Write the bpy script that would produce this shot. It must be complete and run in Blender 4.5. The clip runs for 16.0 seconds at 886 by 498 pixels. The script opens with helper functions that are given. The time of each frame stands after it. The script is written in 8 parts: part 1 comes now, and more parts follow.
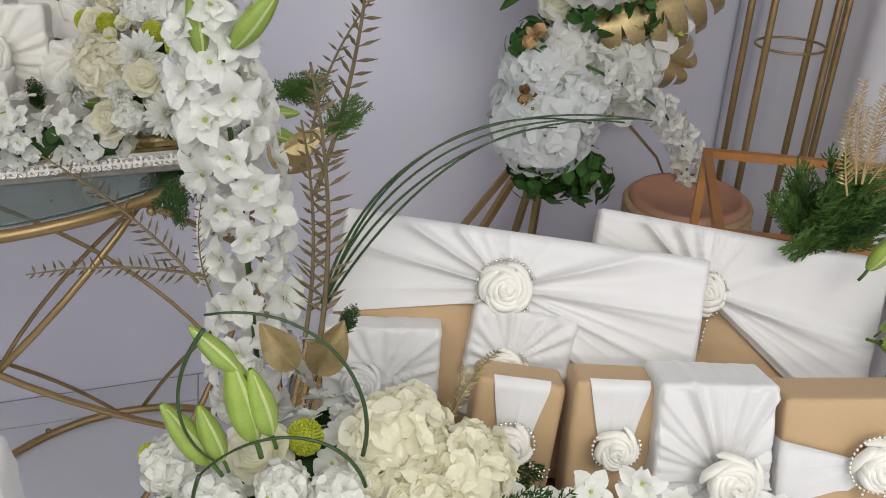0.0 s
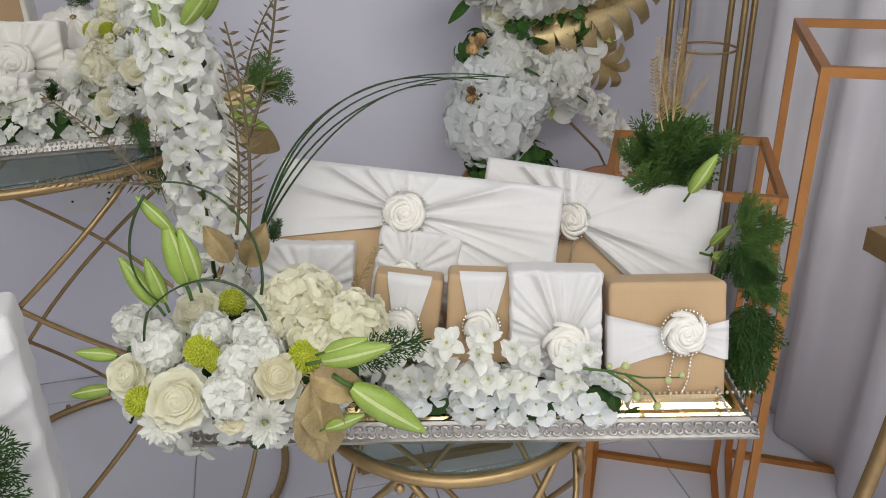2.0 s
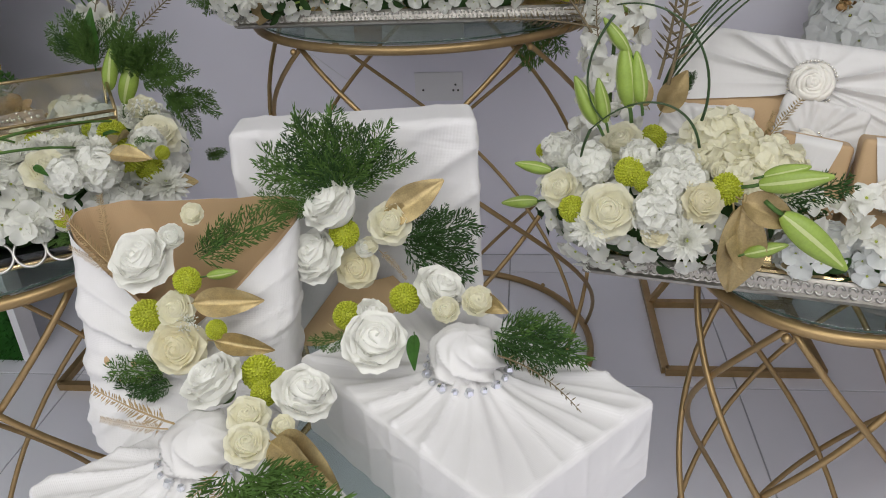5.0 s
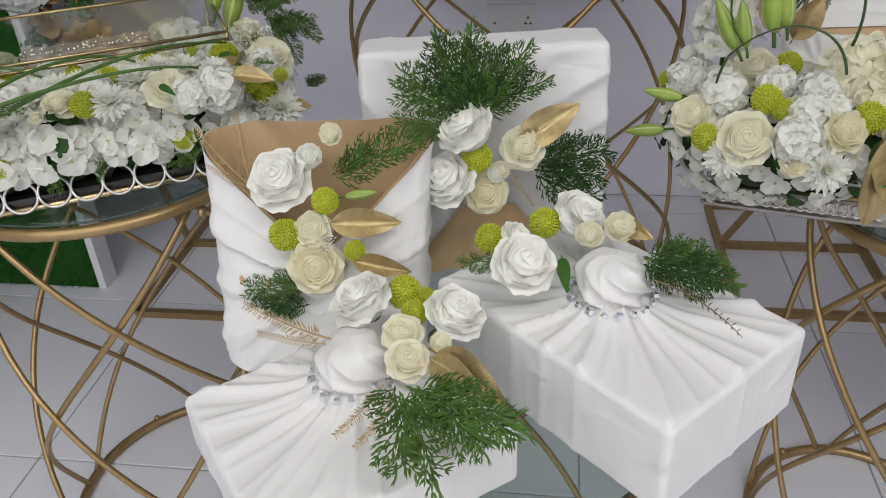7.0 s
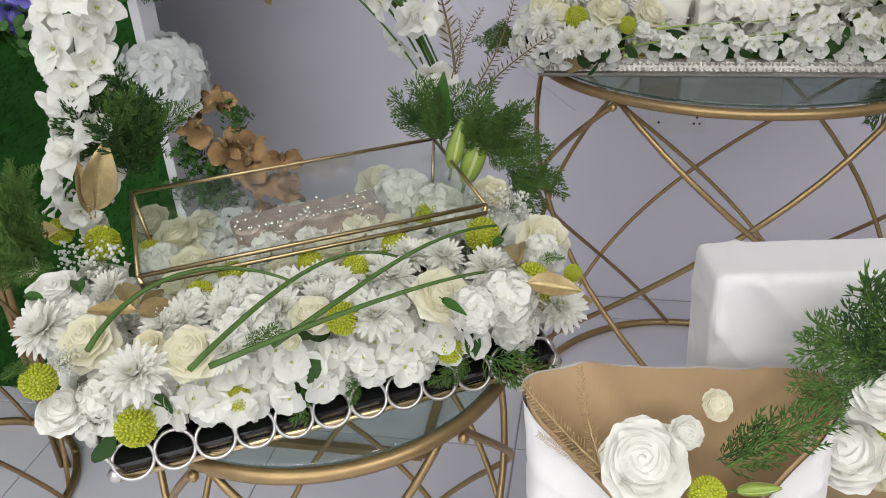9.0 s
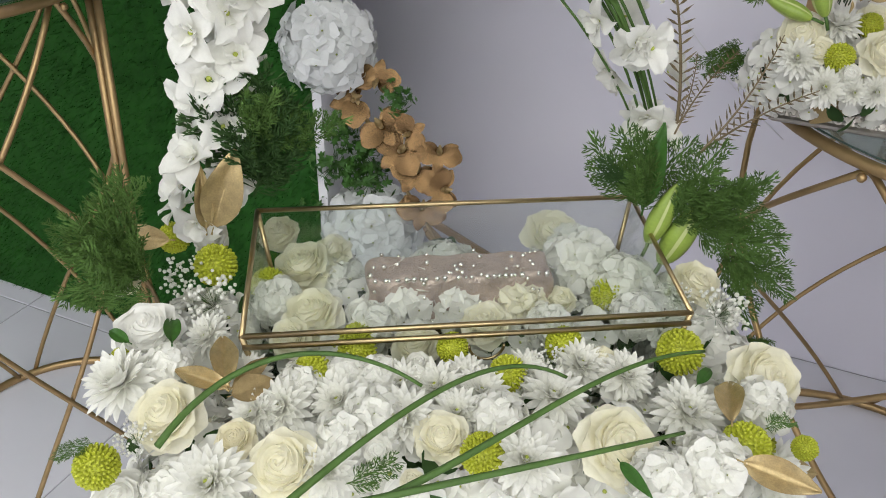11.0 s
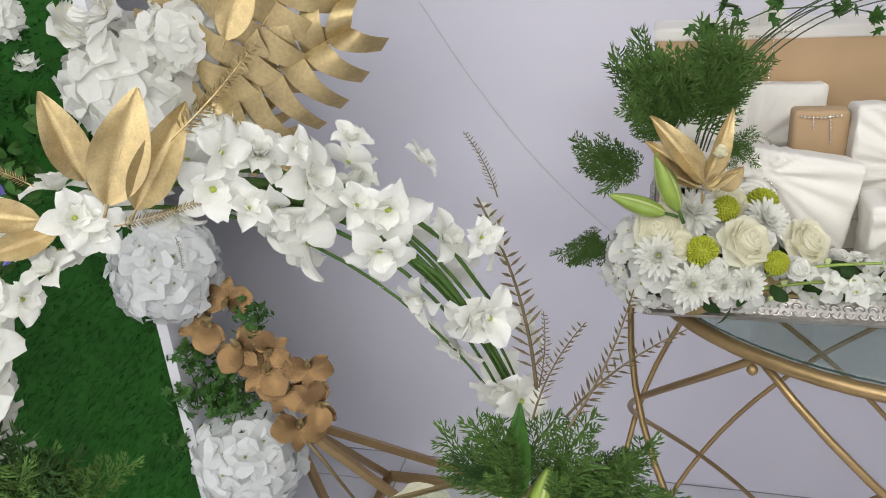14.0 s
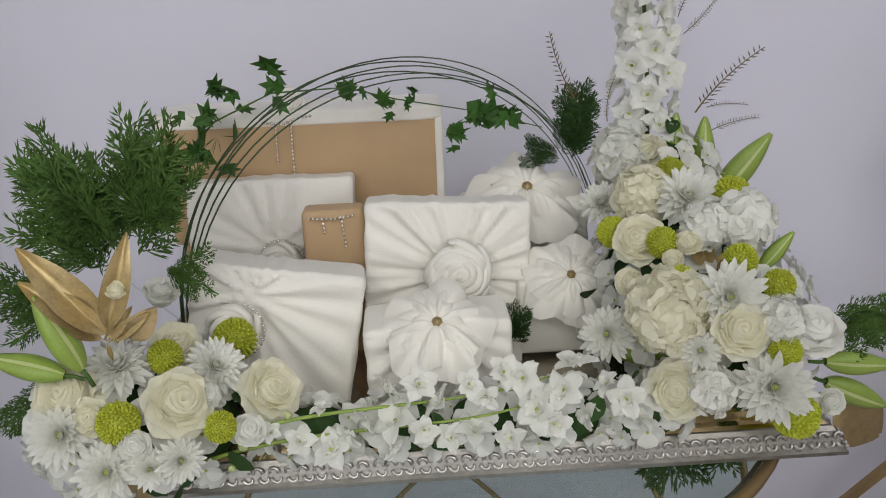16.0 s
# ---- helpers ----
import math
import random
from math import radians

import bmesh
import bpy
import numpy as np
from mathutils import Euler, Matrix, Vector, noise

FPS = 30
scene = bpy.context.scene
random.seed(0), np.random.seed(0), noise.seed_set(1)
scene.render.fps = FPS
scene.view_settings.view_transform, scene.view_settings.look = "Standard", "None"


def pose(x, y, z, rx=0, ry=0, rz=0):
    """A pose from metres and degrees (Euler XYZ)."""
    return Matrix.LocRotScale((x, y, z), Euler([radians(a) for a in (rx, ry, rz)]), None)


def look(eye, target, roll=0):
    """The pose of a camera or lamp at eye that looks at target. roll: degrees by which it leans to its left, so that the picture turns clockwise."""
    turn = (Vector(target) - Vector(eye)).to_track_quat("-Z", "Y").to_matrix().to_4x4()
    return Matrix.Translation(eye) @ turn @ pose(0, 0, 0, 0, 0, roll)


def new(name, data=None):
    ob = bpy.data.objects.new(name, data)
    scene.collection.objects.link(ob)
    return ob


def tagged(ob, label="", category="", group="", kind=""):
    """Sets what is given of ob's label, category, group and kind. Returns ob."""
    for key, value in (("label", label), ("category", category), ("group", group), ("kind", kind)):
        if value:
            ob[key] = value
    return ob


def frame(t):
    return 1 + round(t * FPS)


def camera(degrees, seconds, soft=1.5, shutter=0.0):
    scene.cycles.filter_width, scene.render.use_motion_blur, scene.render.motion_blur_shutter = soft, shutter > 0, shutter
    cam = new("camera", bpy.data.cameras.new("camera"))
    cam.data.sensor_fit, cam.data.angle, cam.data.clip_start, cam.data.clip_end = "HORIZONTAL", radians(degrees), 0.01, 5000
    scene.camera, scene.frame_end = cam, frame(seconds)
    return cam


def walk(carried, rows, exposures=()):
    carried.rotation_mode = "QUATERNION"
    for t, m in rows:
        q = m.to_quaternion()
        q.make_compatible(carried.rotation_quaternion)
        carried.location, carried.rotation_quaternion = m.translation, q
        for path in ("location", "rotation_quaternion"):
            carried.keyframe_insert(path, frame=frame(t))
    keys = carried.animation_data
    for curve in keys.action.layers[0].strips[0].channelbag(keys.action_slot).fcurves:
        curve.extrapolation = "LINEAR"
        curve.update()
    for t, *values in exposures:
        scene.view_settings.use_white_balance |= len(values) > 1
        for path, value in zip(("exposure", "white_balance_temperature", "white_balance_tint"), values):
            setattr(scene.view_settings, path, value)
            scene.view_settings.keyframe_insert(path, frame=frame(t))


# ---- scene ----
cam = camera(58.1, 16.0, soft=1.0, shutter=0.0)
PATH = [
    (0, (2.118, 1.465, 1.446), (2.577, 3.154, 0.479), 0.6),
    (0.5, (2.214, 1.336, 1.419), (2.54, 3.069, 0.476), -0.9),
    (1, (2.23, 1.259, 1.403), (2.522, 2.982, 0.43), -1.7),
    (1.5, (2.223, 1.207, 1.41), (2.501, 2.958, 0.486), -2.3),
    (2, (2.208, 1.132, 1.42), (2.606, 2.893, 0.559), -1.6),
    (2.5, (2.204, 1.082, 1.436), (2.658, 2.86, 0.643), -1.5),
    (3, (2.19, 1.112, 1.426), (2.588, 2.924, 0.678), -1.3),
    (3.5, (2.166, 1.131, 1.407), (2.472, 2.937, 0.603), -0.4),
    (4, (2.128, 1.111, 1.386), (2.169, 2.91, 0.513), -1.5),
    (4.5, (2.071, 1.053, 1.362), (1.937, 2.813, 0.423), -2.9),
    (5, (1.977, 1.005, 1.324), (1.767, 2.759, 0.385), -3.0),
    (5.2, (1.943, 0.991, 1.314), (1.717, 2.742, 0.376), -3.1),
    (7.3, (1.841, 0.985, 1.304), (1.566, 2.655, 0.24), -3.1),
    (7.5, (1.832, 1.025, 1.298), (1.555, 2.71, 0.258), -3.0),
    (8, (1.793, 1.123, 1.32), (1.514, 2.82, 0.299), -2.1),
    (8.5, (1.661, 1.178, 1.37), (1.353, 2.886, 0.376), -2.5),
    (9, (1.487, 1.244, 1.398), (1.117, 2.951, 0.425), -3.3),
    (9.5, (1.391, 1.309, 1.402), (0.899, 2.993, 0.442), -3.0),
    (9.7, (1.375, 1.34, 1.396), (0.824, 3.004, 0.433), -2.1),
    (11.8, (1.381, 1.506, 1.433), (0.712, 2.99, 0.27), 0.8),
    (12, (1.37, 1.508, 1.445), (0.71, 2.97, 0.252), 0.8),
    (12.5, (1.361, 1.513, 1.435), (0.705, 2.946, 0.204), 0.5),
    (13, (1.359, 1.561, 1.44), (0.706, 3.007, 0.222), -1.8),
    (13.5, (1.366, 1.625, 1.475), (0.824, 3.282, 0.495), -3.7),
    (14, (1.389, 1.7, 1.495), (0.876, 3.443, 0.66), -4.7),
    (14.5, (1.447, 1.766, 1.499), (0.979, 3.548, 0.722), -6.0),
    (15, (1.555, 1.874, 1.468), (1.312, 3.704, 0.698), -5.4),
    (15.5, (1.644, 1.958, 1.463), (1.666, 3.812, 0.714), -3.0),
    (16, (1.699, 1.984, 1.459), (1.781, 3.847, 0.736), -2.1),
]
walk(cam, [(t, look(eye, target, roll)) for t, eye, target, roll in PATH], exposures=[(0.0, -0.26), (0.5, -0.33), (2.0, -0.36), (5.0, -0.51), (7.5, -0.54), (8.5, -0.40), (9.5, -0.02), (12.0, 0.0), (13.0, 0.0), (13.5, 0.15), (14.0, 0.15), (15.0, -0.10), (16.0, -0.30)])

# ---- world and light ----
world = bpy.data.worlds.new("world")
scene.world = world
world.use_nodes = True
wbg = world.node_tree.nodes["Background"]
wbg.inputs[0].default_value, wbg.inputs[1].default_value = (0.93, 0.97, 0.95, 1), 0.4


def area_lamp(name, x, y, z, sx, sy, watts, colour=(0.99, 0.99, 0.95)):
    """An unseen area light at the ceiling that shines straight down."""
    data = bpy.data.lights.new(name, "AREA")
    data.shape, data.size, data.size_y, data.energy, data.color = "RECTANGLE", sx, sy, watts, colour
    ob = new(name, data)
    ob.matrix_world = pose(x, y, z)
    return ob


# Assumed ceiling lights, out of view; the second is strong for frontal fill.
area_lamp("unseen_ceiling_light", 1.2, 0.3, 2.86, 2.4, 0.9, 15)
area_lamp("unseen_ceiling_light", 1.0, -1.7, 2.86, 3.0, 1.2, 100)
# Two fill lights added to brighten the east curtain and the left side.
area_lamp("unseen_ceiling_light", 2.7, 0.45, 2.86, 1.2, 0.6, 28)
area_lamp("unseen_ceiling_light", 0.5, 0.9, 2.86, 1.6, 0.8, 13)

# ---- materials ----


def material(name, colour, rough=0.6, metal=0.0, vary=0.12, scale=40.0, bump=0.0, bscale=200.0, sheen=0.0, sss=0.0,
             island=0.0, obj=0.0, coat=0.0, thin=0.0):
    """A surface with two scales of colour variation and fine relief."""
    m = bpy.data.materials.new(name)
    m.use_nodes = True
    nt = m.node_tree
    b = nt.nodes["Principled BSDF"]
    b.inputs["Roughness"].default_value, b.inputs["Metallic"].default_value = rough, metal
    b.inputs["Sheen Weight"].default_value = sheen
    b.inputs["Coat Weight"].default_value = coat
    if sss:
        b.inputs["Subsurface Weight"].default_value = sss
        b.inputs["Subsurface Radius"].default_value = (0.006, 0.006, 0.005)
        b.inputs["Subsurface Scale"].default_value = 1.0
    tc = nt.nodes.new("ShaderNodeTexCoord")
    n1, n2 = nt.nodes.new("ShaderNodeTexNoise"), nt.nodes.new("ShaderNodeTexNoise")
    n1.inputs["Scale"].default_value, n2.inputs["Scale"].default_value = scale, scale * 0.17
    n1.inputs["Detail"].default_value = 5
    for n in (n1, n2):
        nt.links.new(tc.outputs["Object"], n.inputs["Vector"])
    add = nt.nodes.new("ShaderNodeMath")
    add.operation = "ADD"
    nt.links.new(n1.outputs["Fac"], add.inputs[0])
    nt.links.new(n2.outputs["Fac"], add.inputs[1])
    last = add.outputs[0]
    for amount, node, out in ((island, "ShaderNodeNewGeometry", "Random Per Island"), (obj, "ShaderNodeObjectInfo", "Random")):
        if amount:
            r = nt.nodes.new(node)
            ma = nt.nodes.new("ShaderNodeMath")
            ma.operation, ma.inputs[1].default_value = "MULTIPLY_ADD", amount
            nt.links.new(r.outputs[out], ma.inputs[0])
            nt.links.new(last, ma.inputs[2])
            last = ma.outputs[0]
    mid = 1.0 + (island + obj) / 2
    mr = nt.nodes.new("ShaderNodeMapRange")
    mr.inputs["From Min"].default_value, mr.inputs["From Max"].default_value = mid - 0.5, mid + 0.5
    mr.inputs["To Min"].default_value, mr.inputs["To Max"].default_value = 1 - vary, 1 + vary
    nt.links.new(last, mr.inputs["Value"])
    mul = nt.nodes.new("ShaderNodeVectorMath")
    mul.operation = "SCALE"
    mul.inputs[0].default_value = colour
    nt.links.new(mr.outputs[0], mul.inputs["Scale"])
    nt.links.new(mul.outputs[0], b.inputs["Base Color"])
    if thin:
        tl, mx = nt.nodes.new("ShaderNodeBsdfTranslucent"), nt.nodes.new("ShaderNodeMixShader")
        mx.inputs[0].default_value = thin
        nt.links.new(mul.outputs[0], tl.inputs["Color"])
        nt.links.new(b.outputs[0], mx.inputs[1])
        nt.links.new(tl.outputs[0], mx.inputs[2])
        nt.links.new(mx.outputs[0], nt.nodes["Material Output"].inputs["Surface"])
    if bump:
        n3 = nt.nodes.new("ShaderNodeTexNoise")
        n3.inputs["Scale"].default_value = bscale
        n3.inputs["Detail"].default_value = 4
        nt.links.new(tc.outputs["Object"], n3.inputs["Vector"])
        bp = nt.nodes.new("ShaderNodeBump")
        bp.inputs["Strength"].default_value, bp.inputs["Distance"].default_value = bump, 0.002
        nt.links.new(n3.outputs["Fac"], bp.inputs["Height"])
        nt.links.new(bp.outputs[0], b.inputs["Normal"])
    return m


def weave(m, scale=900.0, strength=0.15, creases=0.32):
    """Adds a fine woven relief and soft creases to a fabric."""
    nt = m.node_tree
    b = nt.nodes["Principled BSDF"]
    tc = nt.nodes.new("ShaderNodeTexCoord")
    heights = []
    for ax in ("X", "Z"):
        w = nt.nodes.new("ShaderNodeTexWave")
        w.bands_direction = ax
        w.inputs["Scale"].default_value = scale / 6.28
        w.inputs["Distortion"].default_value = 0.6
        nt.links.new(tc.outputs["Object"], w.inputs["Vector"])
        heights.append(w)
    add = nt.nodes.new("ShaderNodeMath")
    nt.links.new(heights[0].outputs["Fac"], add.inputs[0])
    nt.links.new(heights[1].outputs["Fac"], add.inputs[1])
    bp = nt.nodes.new("ShaderNodeBump")
    bp.inputs["Strength"].default_value, bp.inputs["Distance"].default_value = strength, 0.0004
    nt.links.new(add.outputs[0], bp.inputs["Height"])
    rk = nt.nodes.new("ShaderNodeTexNoise")
    rk.noise_type = "RIDGED_MULTIFRACTAL"
    for key, value in (("Scale", 9.0), ("Detail", 3.0), ("Roughness", 0.45), ("Distortion", 1.3)):
        rk.inputs[key].default_value = value
    mp = nt.nodes.new("ShaderNodeMapping")
    mp.inputs["Scale"].default_value = (1.0, 1.0, 2.2)
    nt.links.new(tc.outputs["Object"], mp.inputs["Vector"])
    nt.links.new(mp.outputs[0], rk.inputs["Vector"])
    cr = nt.nodes.new("ShaderNodeBump")
    cr.inputs["Strength"].default_value, cr.inputs["Distance"].default_value = creases, 0.006
    nt.links.new(rk.outputs["Fac"], cr.inputs["Height"])
    nt.links.new(cr.outputs[0], bp.inputs["Normal"])
    nt.links.new(bp.outputs[0], b.inputs["Normal"])
    return m


def glass(name, tint, rough=0.0, base=0.045):
    m = bpy.data.materials.new(name)
    m.use_nodes = True
    nt = m.node_tree
    out = nt.nodes["Material Output"]
    tr, gl, mix, lw = (nt.nodes.new(k) for k in ("ShaderNodeBsdfTransparent", "ShaderNodeBsdfGlossy", "ShaderNodeMixShader", "ShaderNodeLayerWeight"))
    tr.inputs[0].default_value = (*tint, 1)
    gl.inputs["Roughness"].default_value = 0.03 + rough
    pw, ma = nt.nodes.new("ShaderNodeMath"), nt.nodes.new("ShaderNodeMath")
    pw.operation, pw.inputs[1].default_value = "POWER", 4.0
    ma.operation, ma.inputs[1].default_value, ma.inputs[2].default_value = "MULTIPLY_ADD", 0.7, base
    nt.links.new(lw.outputs["Facing"], pw.inputs[0])
    nt.links.new(pw.outputs[0], ma.inputs[0])
    nt.links.new(ma.outputs[0], mix.inputs[0])
    nt.links.new(tr.outputs[0], mix.inputs[1])
    nt.links.new(gl.outputs[0], mix.inputs[2])
    nt.links.new(mix.outputs[0], out.inputs["Surface"])
    return m


WALL = material("wall_paint", (0.79, 0.78, 0.865), 0.55, vary=0.03, scale=3, bump=0.06, bscale=120)
CEIL = material("ceiling_paint", (0.8, 0.8, 0.8), 0.7, vary=0.02, scale=4)
TILE = material("floor_tile", (0.74, 0.74, 0.80), 0.22, vary=0.05, scale=5, obj=0.3)
GROUT = material("tile_grout", (0.36, 0.37, 0.40), 0.8, vary=0.1, scale=30)
CURTAIN = material("curtain_cloth", (0.84, 0.83, 0.87), 0.8, vary=0.04, scale=10, bump=0.1, bscale=400)
CLOTH = weave(material("white_cotton_cloth", (0.72, 0.705, 0.70), 0.75, vary=0.04, scale=25, sheen=0.25), 1100, 0.18, 0.8)
SATIN = weave(material("white_satin_cloth", (0.72, 0.705, 0.69), 0.5, vary=0.04, scale=25, sheen=0.3), 1300, 0.1, 0.55)
CREAM_CLOTH = weave(material("cream_cloth", (0.87, 0.84, 0.765), 0.7, vary=0.05, scale=25, sheen=0.2), 1000, 0.2)
KRAFT = weave(material("beige_cloth", (0.52, 0.355, 0.195), 0.7, vary=0.07, scale=20, sheen=0.1), 1000, 0.15, 0.08)
DARKBASE = material("dark_brown_card", (0.06, 0.035, 0.02), 0.7, vary=0.2)
GOLD_ROD = material("gold_painted_metal", (0.37, 0.255, 0.12), 0.38, 0.75, vary=0.18, scale=60, bump=0.06, bscale=300)
COPPER_ROD = material("copper_gold_painted_metal", (0.45, 0.20, 0.06), 0.42, 0.6, vary=0.15, scale=40, bump=0.05, bscale=300)
GOLD_LEAF = material("gold_sprayed_leaf", (0.48, 0.37, 0.18), 0.36, 0.66, vary=0.3, scale=45, bump=0.25, bscale=150, obj=0.35)
BRONZE_LEAF = material("bronze_sprayed_leaf", (0.33, 0.245, 0.115), 0.38, 0.6, vary=0.3, scale=45, bump=0.25, bscale=150, obj=0.2)
TWIG = material("brown_gold_sprig", (0.15, 0.112, 0.055), 0.6, 0.05, vary=0.3, scale=45, island=0.4)
GOLD_TRIM = material("polished_gold_trim", (0.75, 0.58, 0.33), 0.16, 1.0, vary=0.12, scale=40, bump=0.05, bscale=90)
SILVER = material("embossed_silver_trim", (0.60, 0.58, 0.545), 0.33, 1.0, vary=0.2, scale=120, bump=0.2, bscale=260)
# Old silver behind the scrolls, its colour dark for the shade of the recesses.
SILVER_DARK = material("silver_trim_shaded_ground", (0.34, 0.32, 0.29), 0.42, 1.0, vary=0.25, scale=120, bump=0.25, bscale=260)
BRASS = material("aged_brass_edge", (0.46, 0.36, 0.19), 0.28, 1.0, vary=0.25, scale=60, bump=0.1, bscale=200)
BLACK = material("black_lacquer", (0.012, 0.012, 0.013), 0.12, vary=0.1, coat=0.5)
TRAY_BASE = material("tray_mirror_base", (0.55, 0.5, 0.42), 0.12, 0.9, vary=0.05)
GLASS = glass("clear_glass", (0.93, 0.96, 0.94), 0.02, 0.11)
TABLE_GLASS = glass("table_glass", (0.80, 0.87, 0.84))
GREEN_EDGE = material("green_glass_edge", (0.03, 0.06, 0.045), 0.1, vary=0.1, coat=0.5)
PETAL = material("white_petal", (0.92, 0.92, 0.86), 0.55, vary=0.06, scale=60, thin=0.4, island=0.25, obj=0.2)
CREAM = material("cream_petal", (0.94, 0.915, 0.745), 0.55, vary=0.06, scale=60, thin=0.42, island=0.25, obj=0.3)
IVORY = material("ivory_petal", (0.93, 0.885, 0.68), 0.55, vary=0.07, scale=60, thin=0.42, island=0.25, obj=0.3)
BLUSHLESS = material("cool_white_petal", (0.87, 0.89, 0.87), 0.6, vary=0.05, scale=60, thin=0.3, island=0.3, obj=0.2)
PEONY = material("peony_petal", (0.93, 0.925, 0.87), 0.5, vary=0.04, scale=40, thin=0.2, obj=0.2)
EYE = material("yellow_green_flower_eye", (0.40, 0.46, 0.08), 0.6, vary=0.2, scale=90)
POM = material("lime_green_petal", (0.46, 0.50, 0.035), 0.6, vary=0.25, scale=60, island=0.5, obj=0.4)
STEM = material("green_stem", (0.075, 0.145, 0.035), 0.5, vary=0.25, scale=60)
LEAF = material("ivy_leaf", (0.042, 0.115, 0.02), 0.5, vary=0.3, scale=50, island=0.5, obj=0.3)
THUJA = material("conifer_foliage", (0.072, 0.140, 0.030), 0.75, vary=0.3, scale=40, island=0.5, obj=0.4)
THUJA_CORE_DARK = material("dark_conifer_and_mound_core", (0.034, 0.078, 0.020), 0.75, vary=0.3, scale=40, island=0.5, obj=0.4)
GRASSBLADE = material("dark_grass_strand", (0.03, 0.065, 0.018), 0.4, vary=0.25, scale=60)
BUDGREEN = material("lily_bud_green", (0.26, 0.365, 0.062), 0.42, vary=0.18, scale=30, sss=0.1, obj=0.4)
BUDPALE = material("lily_bud_pale", (0.50, 0.56, 0.25), 0.42, vary=0.1, scale=30, sss=0.1)
TURF = material("artificial_turf", (0.014, 0.076, 0.008), 0.85, vary=0.35, scale=80, island=0.5)
STRAW = material("dried_straw", (0.42, 0.30, 0.15), 0.7, vary=0.3, scale=60, island=0.3)
JEWEL = material("rhinestone", (0.85, 0.82, 0.74), 0.08, 0.9, vary=0.1)
CRYSTAL = material("clear_rhinestone", (0.82, 0.84, 0.88), 0.06, 0.85, vary=0.1)
PURPLE = material("purple_petal", (0.22, 0.20, 0.62), 0.6, vary=0.25, scale=60, island=0.4)
MAGENTA = material("magenta_petal", (0.40, 0.03, 0.38), 0.6, vary=0.25, scale=60, island=0.4)
TERRA = material("terracotta_stool_top", (0.42, 0.21, 0.13), 0.5, vary=0.12, scale=20)
ROPE = material("jute_rope", (0.40, 0.27, 0.15), 0.9, vary=0.25, scale=80, bump=0.6, bscale=400)
PLASTIC = material("white_plastic", (0.75, 0.75, 0.77), 0.4, vary=0.02)
LACE = material("beaded_lace_box", (0.50, 0.40, 0.33), 0.35, 0.5, vary=0.35, scale=150, bump=0.9, bscale=300)
ORCHID_GOLD = material("copper_gold_sprayed_petal", (0.21, 0.13, 0.06), 0.27, 0.95, vary=0.25, scale=45, bump=0.2, bscale=150, obj=0.2)
for m in (THUJA, THUJA_CORE_DARK, TURF, LEAF, STEM):
    m.node_tree.nodes["Principled BSDF"].inputs["Specular IOR Level"].default_value = 0.22

# ---- mesh tools ----


class Shape:
    """Gathers vertices and faces, with a material slot for each face."""

    def __init__(self):
        self.v, self.f, self.m = [], [], []

    def add(self, verts, faces, slot=0, mat=None):
        o = len(self.v)
        if mat is not None:
            a = np.asarray(verts, float) @ np.array(mat.to_3x3()).T + np.array(mat.translation)
            verts = a.tolist()
        self.v.extend([tuple(p) for p in verts])
        self.f.extend([tuple(i + o for i in f) for f in faces])
        self.m.extend([slot] * len(faces))
        return self

    def join(self, other, mat=None, shift=0):
        o = len(self.v)
        self.add(other.v, other.f, 0, mat)
        for i, s in enumerate(other.m):
            self.m[len(self.m) - len(other.m) + i] = s + shift
        return self

    def weld(self):
        """Joins vertices that share a place."""
        seen, index = {}, []
        verts = []
        for p in self.v:
            k = (round(p[0], 5), round(p[1], 5), round(p[2], 5))
            if k not in seen:
                seen[k] = len(verts)
                verts.append(p)
            index.append(seen[k])
        self.v, self.f = verts, [tuple(index[i] for i in f) for f in self.f]
        return self

    def mesh(self, name, *mats, smooth=True):
        me = bpy.data.meshes.new(name)
        me.from_pydata(self.v, [], self.f)
        for m in mats:
            me.materials.append(m)
        me.polygons.foreach_set("material_index", self.m)
        if smooth:
            me.polygons.foreach_set("use_smooth", [True] * len(self.f))
        me.update()
        return me


def grid_faces(nu, nv, wrap=False):
    """Quads of a grid of nu by nv points, row by row."""
    out = []
    for j in range(nv - 1):
        for i in range(nu if wrap else nu - 1):
            k = (i + 1) % nu
            out.append((j * nu + i, j * nu + k, (j + 1) * nu + k, (j + 1) * nu + i))
    return out


def tube(points, radius, sides=6, taper=1.0, square=False):
    """A round (or square) rod along a line of points."""
    p = [Vector(q) for q in points]
    v, n = [], len(p)
    t0 = (p[1] - p[0]).normalized()
    side = t0.cross(Vector((0, 0, 1)))
    if side.length < 0.05:
        side = t0.cross(Vector((0, 1, 0)))
    side.normalize()
    for i in range(n):
        t = (p[min(i + 1, n - 1)] - p[max(i - 1, 0)]).normalized()
        side = (side - t * side.dot(t)).normalized()
        up = t.cross(side)
        r = radius * (1 + (taper - 1) * i / (n - 1))
        for k in range(sides):
            a = 2 * math.pi * (k + (0.5 if square else 0)) / sides
            v.append(p[i] + side * (r * math.cos(a)) + up * (r * math.sin(a)))
    f = grid_faces(sides, n, True)
    f += [tuple(range(sides))[::-1], tuple(range((n - 1) * sides, n * sides))]
    return [tuple(q) for q in v], f


